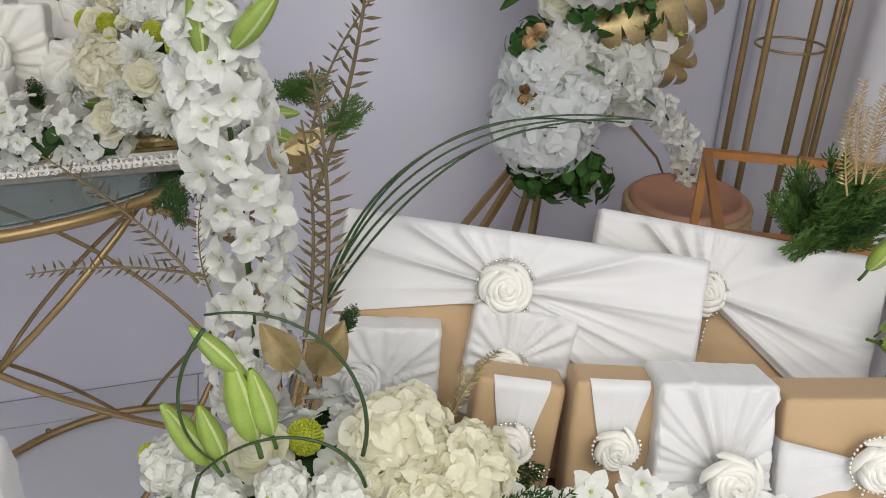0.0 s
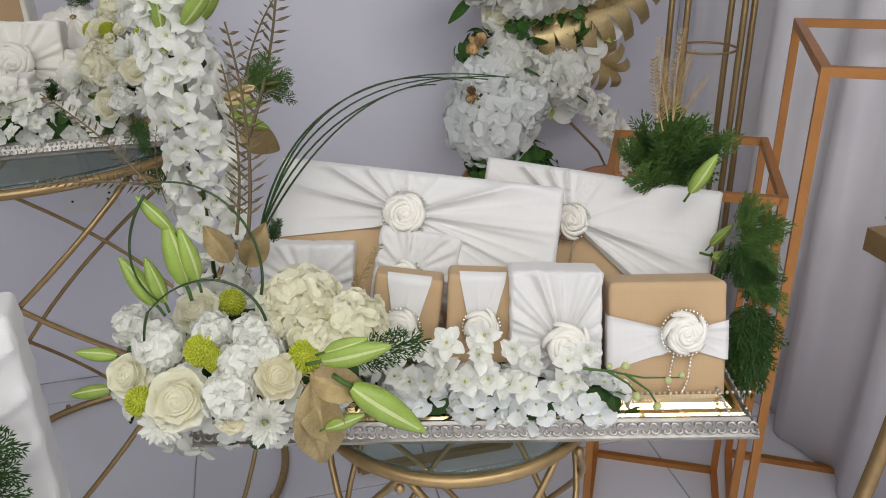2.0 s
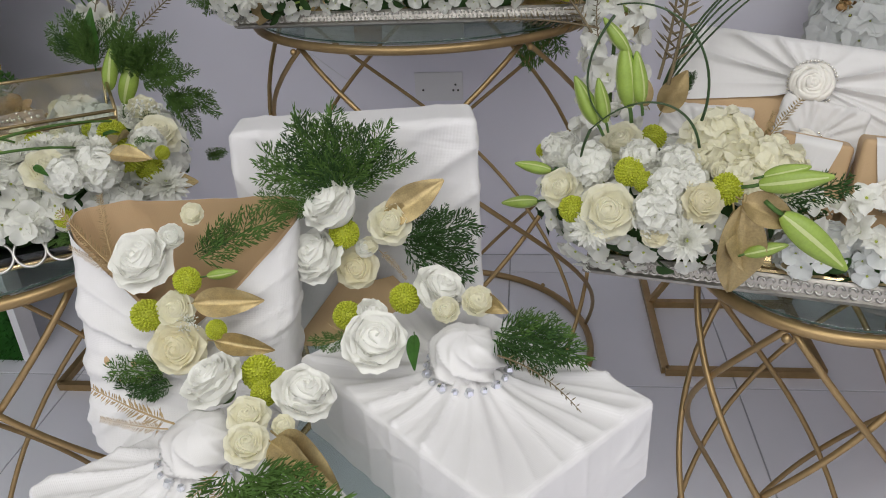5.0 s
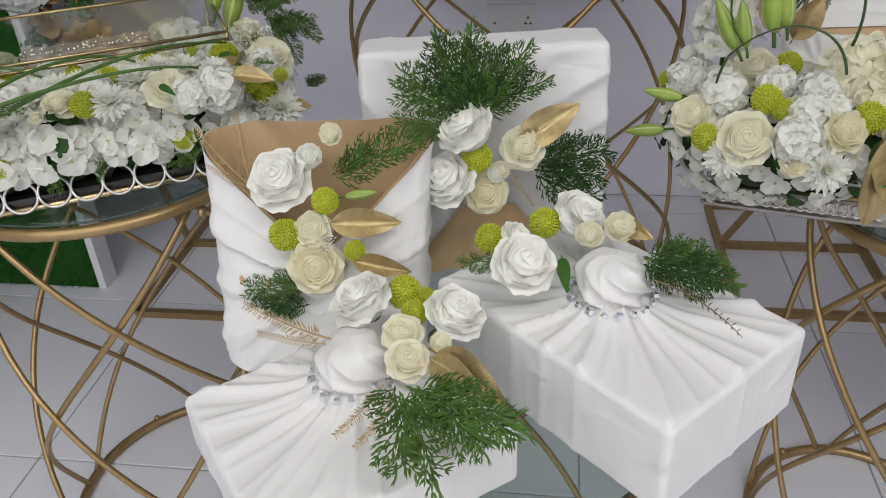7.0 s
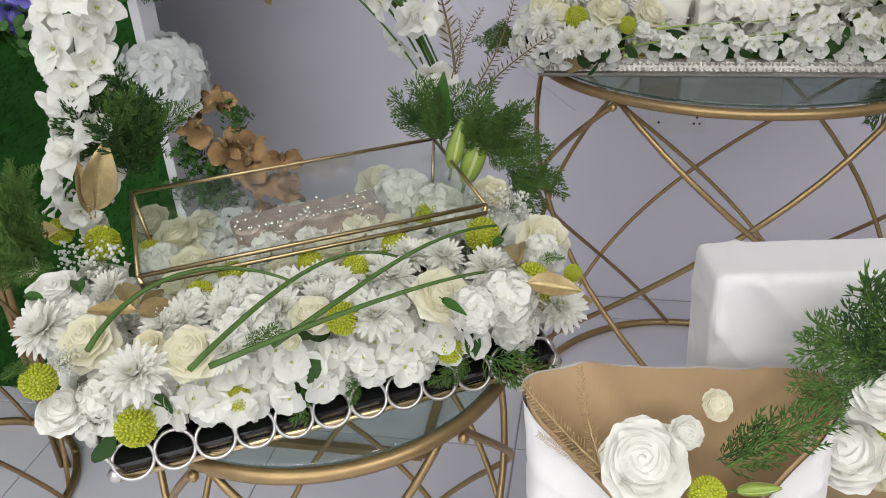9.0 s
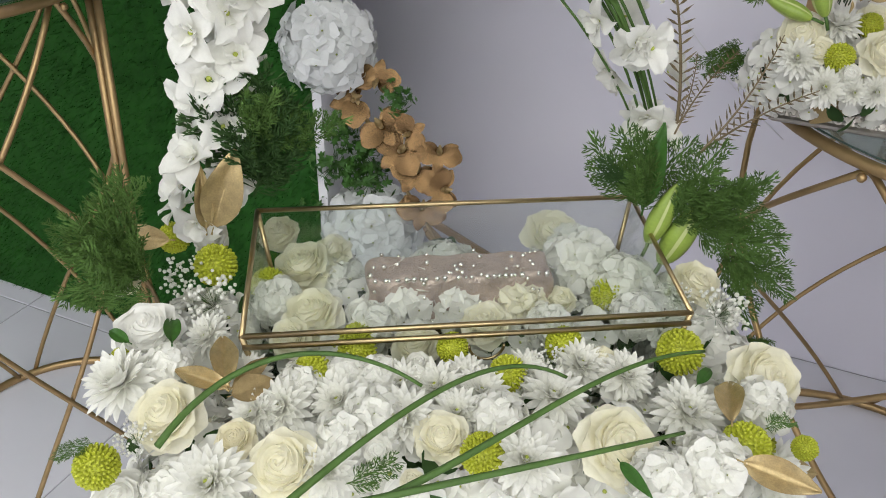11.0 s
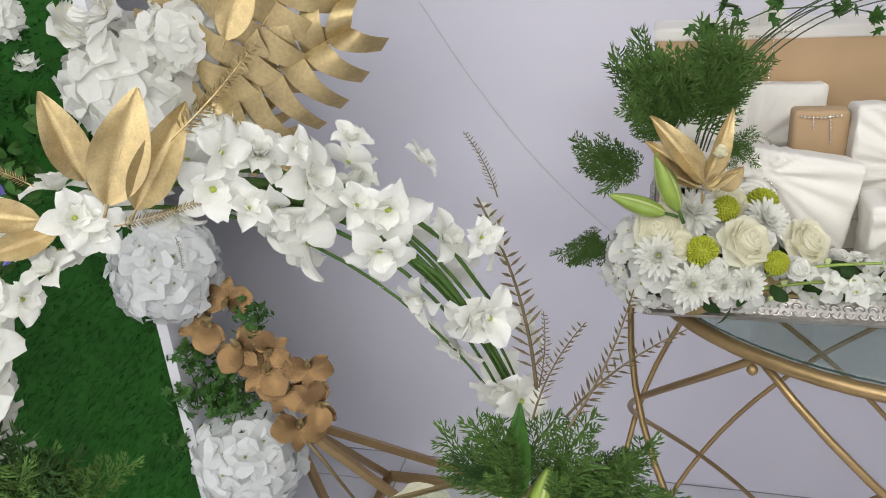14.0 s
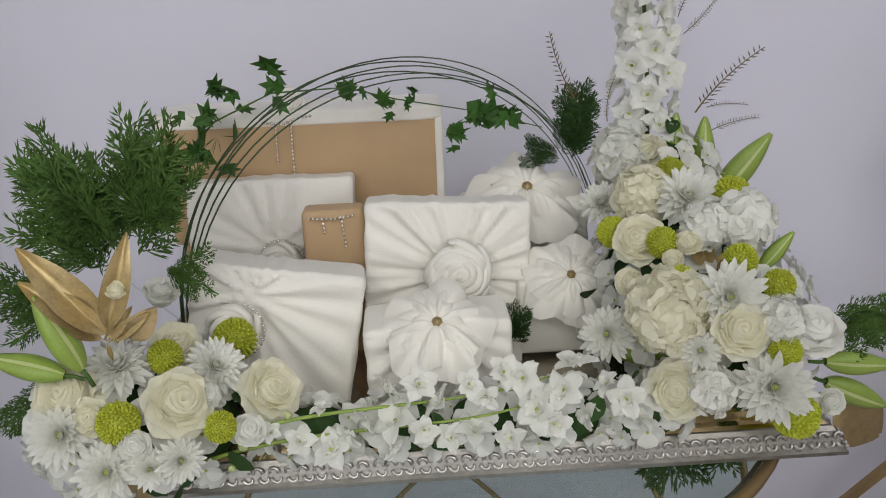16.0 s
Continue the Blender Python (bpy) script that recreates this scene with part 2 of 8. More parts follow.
def ring(radius, r, z=0.0, seg=64, sides=8, cx=0.0, cy=0.0):
    v = []
    for i in range(seg):
        a = 2 * math.pi * i / seg
        for k in range(sides):
            b = 2 * math.pi * k / sides
            q = radius + r * math.cos(b)
            v.append((cx + q * math.cos(a), cy + q * math.sin(a), z + r * math.sin(b)))
    f = [(i * sides + k, ((i + 1) % seg) * sides + k, ((i + 1) % seg) * sides + (k + 1) % sides, i * sides + (k + 1) % sides)
         for i in range(seg) for k in range(sides)]
    return v, f


def ball(r, seg=10, rings=7, sz=1.0, cz=0.0):
    v = [(r * math.sin(math.pi * j / rings) * math.cos(2 * math.pi * i / seg), r * math.sin(math.pi * j / rings) * math.sin(2 * math.pi * i / seg),
          cz + sz * r * math.cos(math.pi * j / rings)) for j in range(rings + 1) for i in range(seg)]
    return v, grid_faces(seg, rings + 1, True)


def box_verts(x0, x1, y0, y1, z0, z1):
    v = [(x, y, z) for z in (z0, z1) for y in (y0, y1) for x in (x0, x1)]
    return v, [(0, 2, 3, 1), (4, 5, 7, 6), (0, 1, 5, 4), (2, 6, 7, 3), (0, 4, 6, 2), (1, 3, 7, 5)]


def thing(name, m, label, category, group="", kind=""):
    ob = new(name)
    ob.matrix_world = m
    return tagged(ob, label, category, group, kind)


def part(name, data, parent, m=None, label=""):
    """One mesh object under a thing or under a part."""
    ob = new(name, data)
    ob.parent = parent
    if m is not None:
        ob.matrix_basis = m
    return tagged(ob, label)


def solid(name, data, label, category="", group="", kind="", m=None):
    ob = new(name, data)
    if m is not None:
        ob.matrix_world = m
    return tagged(ob, label, category, group, kind)


def aim(at, direction, spin=0.0, s=1.0):
    """A pose with local z along a direction, turned about it, scaled."""
    d = Vector(direction).normalized()
    q = d.to_track_quat("Z", "Y")
    return Matrix.Translation(at) @ q.to_matrix().to_4x4() @ Matrix.Rotation(spin, 4, "Z") @ Matrix.Diagonal((s, s, s, 1))


# ---- flowers, each of unit radius with its face along z ----


def petal(length, width, cup, curl, nu=5, nv=6, blunt=0.55, wave=0.0, rnd=random, tip=0.55):
    """A petal from the origin along x with its inner side towards z; widest at tip, with a rounded end."""
    v = []
    ph = rnd.uniform(0, 6)
    for j in range(nv):
        s = j / (nv - 1)
        w = width * (0.22 + 0.78 * math.sin(min(1, s / tip) * math.pi / 2) ** 0.9)
        if s > tip:
            w *= math.sqrt(max(0.10, 1 - ((s - tip) / (1.04 - tip)) ** 2))
        for i in range(nu):
            u = 2 * i / (nu - 1) - 1
            z = cup * u * u * w - curl * s ** 3 + wave * math.sin(4 * u + ph) * s * s
            v.append((length * s - 0.08 * length * u * u * s, u * w, z))
    return v, grid_faces(nu, nv)


def place(az, el, r=0.0, z=0.0):
    return Matrix.Rotation(az, 4, "Z") @ Matrix.Translation((r, 0, z)) @ Matrix.Rotation(-el, 4, "Y")


def rose_mesh(seed, mat, openness=1.0):
    """A rose: a rolled heart of overlapping petal edges inside rounded outer petals."""
    rnd = random.Random(seed)
    s = Shape()
    v, f = ball(0.60, 14, 8, 0.9, -0.02)
    s.add(v, f)
    n0 = 16 if openness > 0.6 else 11
    for i in range(n0):
        q = i / (n0 - 1)
        az0 = i * 2.25 + rnd.uniform(-0.2, 0.2)
        rad = (0.07 + 0.56 * q ** 0.9) * (0.55 + 0.45 * openness)
        half = 1.35 - 0.55 * q
        top = 0.66 - 0.26 * q ** 1.5 * openness + rnd.uniform(-0.02, 0.02)
        vv, nu, nv = [], 11, 6
        for j in range(nv):
            k = j / (nv - 1)
            for c in range(nu):
                u = 2 * c / (nu - 1) - 1
                rr = rad * (0.72 + 0.28 * k) + 0.07 * u * u * (1 if c > nu / 2 else -0.4) + 0.10 * q * max(0, k - 0.6) ** 2 * 6
                z = -0.15 + (top + 0.15) * k - 0.16 * u ** 4 * k - 0.05 * q * max(0, k - 0.7) * 6
                vv.append((rr * math.cos(az0 + u * half), rr * math.sin(az0 + u * half), z))
        s.add(vv, grid_faces(nu, nv))
    for k, (n, el, ln, w, r, cup) in enumerate(((5, 66, 0.74, 0.50, 0.34, 0.45), (6, 44, 0.72, 0.54, 0.34, 0.3), (6, 20, 0.66, 0.52, 0.32, 0.2))):
        for i in range(n):
            az = 2 * math.pi * (i / n + 0.4 * k) + rnd.uniform(-0.15, 0.15)
            e = 90 - (90 - el) * openness
            v, f = petal(ln * rnd.uniform(0.94, 1.05), w, cup, 0.10 + 0.08 * k * openness, 7, 7, 0.7, 0.035, rnd, 0.7)
            s.add(v, f, 0, place(az, radians(e + rnd.uniform(-5, 5)), r * (0.6 + 0.4 * openness), -0.18 - 0.05 * k))
    v, f = ball(0.30, 10, 6, 1.0, -0.40)
    s.add(v, f, 1)
    return s.mesh("rose", mat, STEM)


def floret_shape(n, length, width, cup, curl, el, rnd, eye=0.0, tip=0.66):
    s = Shape()
    for i in range(n):
        v, f = petal(length * rnd.uniform(0.9, 1.1), width, cup, curl, 5 if length > 0.5 else 3, 7 if length > 0.5 else 4, 0.6, 0.11 * length, rnd, tip)
        s.add(v, f, 0, place(2 * math.pi * i / n + rnd.uniform(-0.15, 0.15), radians(el + rnd.uniform(-20, 20)), 0.03))
    if eye:
        v, f = ball(eye, 6, 4, 0.8, eye * 0.6)
        s.add(v, f, 1)
    return s


def sphere_points(n, low=-0.3):
    out = []
    for i in range(n):
        z = 1 - (1 - low) * (i + 0.5) / n
        a = i * 2.39996
        r = math.sqrt(max(0, 1 - z * z))
        out.append(Vector((r * math.cos(a), r * math.sin(a), z)))
    return out


def hydrangea_mesh(seed, mat, n=44, size=0.36):
    rnd = random.Random(seed)
    s = Shape()
    v, f = ball(0.72, 12, 8)
    s.add(v, f, 0)
    for p in sphere_points(n, -0.55):
        q = (p + Vector((rnd.uniform(-.1, .1), rnd.uniform(-.1, .1), rnd.uniform(-.1, .1)))).normalized()
        s.join(floret_shape(4, size, 0.56 * size, 0.25, 0.05, 16, rnd, 0.022), aim(q * rnd.uniform(0.78, 0.93), q, rnd.uniform(0, 6)))
    return s.mesh("hydrangea", mat, EYE)


def mum_mesh(seed, mat):
    rnd = random.Random(seed)
    s = Shape()
    for k, (n, el, ln) in enumerate(((7, 78, 0.30), (10, 66, 0.48), (13, 52, 0.66), (16, 38, 0.82), (18, 22, 0.95), (18, 4, 1.0), (16, -14, 0.95))):
        for i in range(n):
            az = 2 * math.pi * (i / n + 0.31 * k) + rnd.uniform(-0.1, 0.1)
            v, f = petal(ln * rnd.uniform(0.88, 1.06), 0.135, 0.6, -0.12 * ln + 0.1 * (k > 4), 3, 5, 0.5, 0.0, rnd)
            s.add(v, f, 0, place(az, radians(el + rnd.uniform(-6, 6)), 0.05, 0.06 - 0.02 * k))
    v, f = ball(0.13, 8, 5, 0.9, 0.16)
    s.add(v, f, 1)
    return s.mesh("chrysanthemum", mat, EYE)


def pom_mesh(seed, mat):
    rnd = random.Random(seed)
    s = Shape()
    v, f = ball(0.80, 12, 8)
    s.add(v, f)
    for p in sphere_points(230, -0.75):
        w = 0.085
        v = [(w, 0, 0), (0, w, 0), (-w, 0, 0), (0, -w, 0), (w * .8, 0, .16), (0, w * .8, .16), (-w * .8, 0, .16), (0, -w * .8, .16), (0, 0, .19)]
        f = [(0, 1, 5, 4), (1, 2, 6, 5), (2, 3, 7, 6), (3, 0, 4, 7), (4, 5, 8), (5, 6, 8), (6, 7, 8), (7, 4, 8)]
        s.add(v, f, 0, aim(p * (0.76 + rnd.uniform(0, 0.07)), p + Vector((rnd.uniform(-.2, .2), rnd.uniform(-.2, .2), rnd.uniform(-.2, .2))), rnd.uniform(0, 3)))
    return s.mesh("pompon", mat, smooth=False)


def lily_bud_mesh(seed):
    """A pointed, three-ribbed bud of unit length along z."""
    rnd = random.Random(seed)
    s = Shape()
    nu, nv = 18, 14
    v, slots = [], []
    for j in range(nv):
        q = j / (nv - 1)
        r = 0.178 * math.sin(math.pi * (0.07 + 0.90 * q ** 0.85)) ** 0.75 * (1 - 0.15 * q)
        for i in range(nu):
            a = 2 * math.pi * i / nu
            rr = r * (1 + 0.10 * math.cos(3 * a) + 0.025 * math.cos(9 * a))
            v.append((rr * math.cos(a) + 0.05 * q * q, rr * math.sin(a), q))
    f = grid_faces(nu, nv, True)
    s.add(v, f)
    s.m = [1 if (k % nu) % 6 == 2 and k // nu < 12 else 0 for k in range(len(f))]
    v, f = tube([(0, 0, -0.25), (0.01, 0, -0.1), (0, 0, 0.03)], 0.03, 6)
    s.add(v, f, 2)
    return s.mesh("lily_bud", BUDGREEN, BUDPALE, STEM)


def leaf_mesh(seed, mat, width=0.26, bend=0.25, fold=0.25, ripple=0.02):
    """A broad leaf of unit length along x, with a midrib."""
    rnd = random.Random(seed)
    nu, nv = 9, 13
    s = Shape()
    ph = rnd.uniform(0, 6)
    top = []
    for j in range(nv):
        q = j / (nv - 1)
        w = width * math.sin(math.pi * (0.03 + 0.955 * q ** 0.8)) ** 0.85
        for i in range(nu):
            u = 2 * i / (nu - 1) - 1
            top.append((q, u * w, fold * abs(u) * w - bend * q * q + ripple * math.sin(9 * q + 3 * u + ph) * abs(u) - 0.012 * math.exp(-60 * u * u)))
    s.add(top, grid_faces(nu, nv))
    s.add([(x, y, z - 0.012) for x, y, z in top], [t[::-1] for t in grid_faces(nu, nv)])
    v, f = tube([(-0.12, 0, 0.02), (0, 0, -0.01), (0.5, 0, -bend * .25 - .012)], 0.016, 5, 0.4)
    s.add(v, f)
    return s.mesh("leaf", mat)


def spindle(s, a, b, w, slot=0):
    a, b = Vector(a), Vector(b)
    d = b - a
    side = d.cross(Vector((0, 0, 1)))
    if side.length < 1e-6:
        side = Vector((1, 0, 0))
    side.normalize()
    up = d.cross(side).normalized()
    m = a + d * 0.45
    s.add([a, m + side * w, m + up * w * 0.6, m - side * w, m - up * w * 0.6, b],
          [(0, 1, 2), (0, 2, 3), (0, 3, 4), (0, 4, 1), (5, 2, 1), (5, 3, 2), (5, 4, 3), (5, 1, 4)], slot)


def frond_mesh(seed, mat):
    """A flat scale-leaved conifer spray of unit length along z: curved side shoots that fork into blunt fingers."""
    rnd = random.Random(seed)
    s = Shape()
    bend, cup = rnd.uniform(-0.22, 0.22), rnd.uniform(0.05, 0.20)

    def on(q):
        return Vector((bend * q * q, cup * q * q, q))
    for k in range(10):
        spindle(s, on(k / 10), on((k + 1.35) / 10), 0.020)
    for k in range(1, 16):
        q = k / 16.5 + rnd.uniform(-0.02, 0.02)
        sign = 1 if k % 2 else -1
        ln = (0.44 * (1 - q) ** 0.6 + 0.07) * rnd.uniform(0.65, 1.25)
        a = radians(rnd.uniform(34, 50))
        p, lean = on(q), rnd.uniform(-0.35, 0.35)
        m = max(3, int(ln * 17))
        for i in range(m):
            d = Vector((sign * math.sin(a), lean, math.cos(a))).normalized()
            nxt = p + d * ln / m
            spindle(s, p, nxt + d * 0.35 * ln / m, 0.016)
            for sg in (-1, 1):
                if rnd.random() < 0.15:
                    continue
                l2 = (0.15 * (1 - i / m) + 0.05) * rnd.uniform(0.7, 1.3)
                a2 = sg * radians(rnd.uniform(26, 42))
                d2 = Vector((d.x * math.cos(a2) - d.z * math.sin(a2), d.y + rnd.uniform(-.35, .35), d.x * math.sin(a2) + d.z * math.cos(a2)))
                spindle(s, p, p + d2 * l2, 0.016)
                if l2 > 0.12:
                    spindle(s, p + d2 * l2 * 0.5, p + d2 * l2 * 0.5 + (d2 + d).normalized() * l2 * 0.55, 0.014)
            p = nxt
            a *= 0.90
    return s.mesh("conifer_spray", mat, smooth=False)


def sprig_mesh(seed, mat, pairs=22, leaf=0.10, droop=0.1, width=0.018):
    """A stem of unit length along z with pairs of small pointed leaves."""
    rnd = random.Random(seed)
    s = Shape()
    pts = [(droop * q * q, 0.05 * math.sin(3 * q), q) for q in [i / 12 for i in range(13)]]
    v, f = tube(pts, 0.011, 5, 0.4)
    s.add(v, f)
    for k in range(pairs):
        q = 0.12 + 0.88 * k / pairs
        base = Vector((droop * q * q, 0.05 * math.sin(3 * q), q))
        for sg in (-1, 1):
            ln = leaf * (1.05 - 0.5 * q) * rnd.uniform(0.8, 1.2)
            d = Vector((sg * rnd.uniform(0.7, 0.9), rnd.uniform(-.5, .5), rnd.uniform(0.45, 0.75))).normalized()
            spindle(s, base, base + d * ln, width)
    return s.mesh("sprig", mat, smooth=False)


def strands_shape(lines, radius=0.0016, sides=5, taper=0.5):
    s = Shape()
    for pts in lines:
        v, f = tube(pts, radius, sides, taper)
        s.add(v, f)
    return s


def bezier(a, b, c, d, n=22):
    a, b, c, d = (Vector(p) for p in (a, b, c, d))
    return [a * (1 - t) ** 3 + b * 3 * t * (1 - t) ** 2 + c * 3 * t * t * (1 - t) + d * t ** 3 for t in [i / (n - 1) for i in range(n)]]


def orchid_mesh(seed, mat, eye):
    rnd = random.Random(seed)
    s = Shape()
    for az, w, ln in ((90, 0.26, 0.85), (210, 0.26, 0.85), (330, 0.26, 0.85), (8, 0.48, 1.0), (172, 0.48, 1.0)):
        v, f = petal(ln, w, 0.15, 0.12, 5, 6, 0.62, 0.03, rnd)
        s.add(v, f, 0, place(radians(az + rnd.uniform(-5, 5)), radians(14 + rnd.uniform(-8, 8)), 0.03, 0.02 if w > .3 else 0))
    v, f = petal(0.42, 0.14, 0.9, 0.1, 5, 5, 0.6, 0, rnd)
    s.add(v, f, 1, place(radians(270), radians(45), 0.02, 0.04))
    v, f = ball(0.10, 8, 5, 0.9, 0.10)
    s.add(v, f, 1)
    return s.mesh("orchid", mat, eye)


def breath_mesh(seed):
    """A spray of tiny white blossoms on thin stems, about a unit across."""
    rnd = random.Random(seed)
    s = Shape()
    for i in range(70):
        d = Vector((rnd.gauss(0, 1), rnd.gauss(0, 1), abs(rnd.gauss(0, 1)))).normalized() * rnd.uniform(0.45, 1.0)
        spindle(s, (0, 0, -0.2), d, 0.006, 1)
        v, f = ball(rnd.uniform(0.05, 0.09), 6, 4)
        s.add(v, f, 0, Matrix.Translation(d))
    return s.mesh("baby_breath", PETAL, STEM)


def ivy_leaf_shape(rnd):
    out = [(0, 0), (0.30, -0.38), (0.42, -0.18), (0.80, -0.42), (0.72, -0.14), (1.1, 0), (0.72, 0.14), (0.80, 0.42), (0.42, 0.18), (0.30, 0.38)]
    v = [(0.5, 0, 0.06)] + [(x, y, -0.10 * abs(y) - 0.08 * x * x + rnd.uniform(-.03, .03)) for x, y in out]
    return v, [(0, i, i % 10 + 1) for i in range(1, 11)]


def blade_leaf_shape(rnd):
    v, f = petal(1, 0.33, 0.2, 0.15, 3, 5, 0.7, 0.02, rnd)
    return v, f


def foliage_mesh(seed, mat, n=60, size=0.3, ivy=True):
    """A loose clump of leaves round the origin, about a unit across."""
    rnd = random.Random(seed)
    s = Shape()
    for i in range(n):
        d = Vector((rnd.gauss(0, 1), rnd.gauss(0, 1), rnd.gauss(0, 1))).normalized()
        v, f = (ivy_leaf_shape if ivy else blade_leaf_shape)(rnd)
        m = aim(d * rnd.uniform(0.35, 0.85), d + Vector((rnd.uniform(-.6, .6), rnd.uniform(-.6, .6), rnd.uniform(-.4, .6))), rnd.uniform(0, 6), size * rnd.uniform(0.7, 1.2))
        s.add(v, f, 0, m)
        spindle(s, d * 0.05, d * 0.6, 0.012)
    return s.mesh("foliage", mat, smooth=False)


def monstera_mesh(seed, mat):
    """A split leaf of unit length along x, cut between its veins."""
    rnd = random.Random(seed)
    s = Shape()

    def half(q):
        return 0.41 * math.sin(math.pi * (0.10 + 0.86 * q ** 0.75)) ** 0.7
    for sg in (-1, 1):
        for k in range(7):
            q0, q1 = k / 7, (k + 1.0) / 7
            vv, nu, nv = [], 7, 4
            for j in range(nv):
                q = q0 + (q1 - q0) * j / (nv - 1)
                for i in range(nu):
                    u = i / (nu - 1)
                    pinch = 1 - 0.85 * max(0.0, u - 0.28) ** 0.75
                    qc = (q0 + q1) / 2 + (q - (q0 + q1) / 2) * pinch
                    x = qc + 0.22 * u * (0.3 + q) - 0.10 * u
                    y = sg * u * half(qc)
                    vv.append((x, y, 0.10 * math.sin(2.2 * u) - 0.30 * u * u * 0.6 - 0.18 * qc * qc + 0.02 * math.sin(9 * (q - q0))))
            s.add(vv, grid_faces(nu, nv))
    v, f = tube([(-0.5, 0, -0.05), (0, 0, 0.0), (0.5, 0, -0.04), (1.0, 0, -0.17)], 0.014, 6, 0.4)
    s.add(v, f)
    return s.mesh("monstera_leaf", mat)


KIT = {
    "rose": [rose_mesh(i, CREAM, 0.85 + 0.08 * i) for i in range(3)],
    "ivory_rose": [rose_mesh(10 + i, IVORY, 1.0) for i in range(2)],
    "rosebud": [rose_mesh(20, CREAM, 0.45), rose_mesh(21, PETAL, 0.5)],
    "peony": [rose_mesh(50, PEONY, 0.5), rose_mesh(51, PEONY, 0.58), rose_mesh(52, PEONY, 0.7)],
    "hydrangea": [hydrangea_mesh(1, PETAL, 34, 0.48), hydrangea_mesh(2, PETAL, 28, 0.54)],
    "cool_hydrangea": [hydrangea_mesh(3, BLUSHLESS, 64)],
    "cream_hydrangea": [hydrangea_mesh(4, CREAM, 34, 0.54)],
    "chrysanthemum": [mum_mesh(1, PETAL), mum_mesh(2, PETAL)],
    "pompon": [pom_mesh(1, POM), pom_mesh(2, POM)],
    "lily_bud": [lily_bud_mesh(1), lily_bud_mesh(2)],
    "gold_leaf": [leaf_mesh(1, GOLD_LEAF, 0.22, 0.18, 0.6), leaf_mesh(2, GOLD_LEAF, 0.24, 0.10, 0.4), leaf_mesh(3, GOLD_LEAF, 0.19, 0.22, 0.8)],
    "bronze_leaf": [leaf_mesh(4, BRONZE_LEAF, 0.34, 0.25, 0.2), leaf_mesh(5, BRONZE_LEAF, 0.30, 0.15, 0.3)],
    "green_leaf": [leaf_mesh(6, LEAF, 0.15, 0.2, 0.5)],
    "conifer_spray": [frond_mesh(i, THUJA) for i in range(4)],
    "dark_conifer_spray": [frond_mesh(10 + i, THUJA_CORE_DARK) for i in range(3)],
    "gold_sprig": [sprig_mesh(1, GOLD_LEAF, 20, 0.13, 0.12, 0.02), sprig_mesh(2, GOLD_LEAF, 24, 0.11, -0.1, 0.018)],
    "bronze_sprig": [sprig_mesh(3, TWIG, 15, 0.12, 0.22, 0.014), sprig_mesh(4, TWIG, 17, 0.11, -0.18, 0.013), sprig_mesh(14, TWIG, 13, 0.10, 0.30, 0.013)],
    "straw_sprig": [sprig_mesh(5, STRAW, 30, 0.12, 0.1, 0.012)],
    "orchid": [orchid_mesh(1, PETAL, EYE), orchid_mesh(2, PETAL, EYE)],
    "slim_gold_leaf": [leaf_mesh(7, GOLD_LEAF, 0.16, 0.12, 0.7), leaf_mesh(8, GOLD_LEAF, 0.14, 0.2, 0.8)],
    "gold_orchid": [orchid_mesh(3, ORCHID_GOLD, BRONZE_LEAF), orchid_mesh(4, ORCHID_GOLD, BRONZE_LEAF)],
    "baby_breath": [breath_mesh(1), breath_mesh(2)],
    "ivy": [foliage_mesh(1, LEAF, 60, 0.34), foliage_mesh(2, LEAF, 50, 0.38)],
    "vine_leaf": [foliage_mesh(5, LEAF, 6, 0.95), foliage_mesh(6, LEAF, 5, 1.0)],
    "foliage": [foliage_mesh(3, LEAF, 70, 0.5, False)],
    "monstera_leaf": [monstera_mesh(1, GOLD_LEAF)],
    "purple_rose": [rose_mesh(31, PURPLE, 1.0)],
    "magenta_flower": [mum_mesh(32, MAGENTA)],
    "floret": [floret_shape(5, 1.05, 0.43, 0.30, 0.30, 30, random.Random(i), 0.11, 0.60).join(floret_shape(5, 0.66, 0.30, 0.40, 0.06, 55, random.Random(i + 50))).mesh("floret", PETAL, EYE) for i in range(5)],
    "star_floret": [floret_shape(6, 1.0, 0.3, 0.15, 0.25, 25, random.Random(9), 0.10, 0.4).mesh("floret", PETAL, EYE)],
    "green_bud": [Shape().add(*ball(0.5, 8, 6, 1.3)).mesh("bud", BUDPALE)],
}
LONG = {"slim_gold_leaf": "x", "lily_bud": "z", "conifer_spray": "z", "dark_conifer_spray": "z", "gold_sprig": "z", "bronze_sprig": "z", "straw_sprig": "z",
        "gold_leaf": "x", "bronze_leaf": "x", "green_leaf": "x", "monstera_leaf": "x"}
DICE = random.Random(5)


def bloom(parent, kind, x, y, z, r, dx=0.0, dy=-0.5, dz=0.8):
    """A flower head of radius r at a place, facing a way."""
    me = DICE.choice(KIT[kind])
    r = r * 1.16 if kind == "peony" else r * 1.75 if kind == "vine_leaf" else r * 0.92 if kind == "floret" else r
    jit = 0.85 if kind == "floret" else 0.15
    r *= DICE.uniform(0.8, 1.12) if kind == "floret" else 1
    if kind == "peony":
        dx, dy, dz = dx * 0.5 + DICE.uniform(-0.45, 0.45), dy * 0.6, dz * 0.7 + 0.35
    d = Vector((dx, dy, dz)).normalized() + Vector([DICE.uniform(-jit, jit) for _ in range(3)])
    m = parent.matrix_world.inverted() @ aim((x, y, z), d, DICE.uniform(0, 6.28), r)
    return part(kind, me, parent, m)


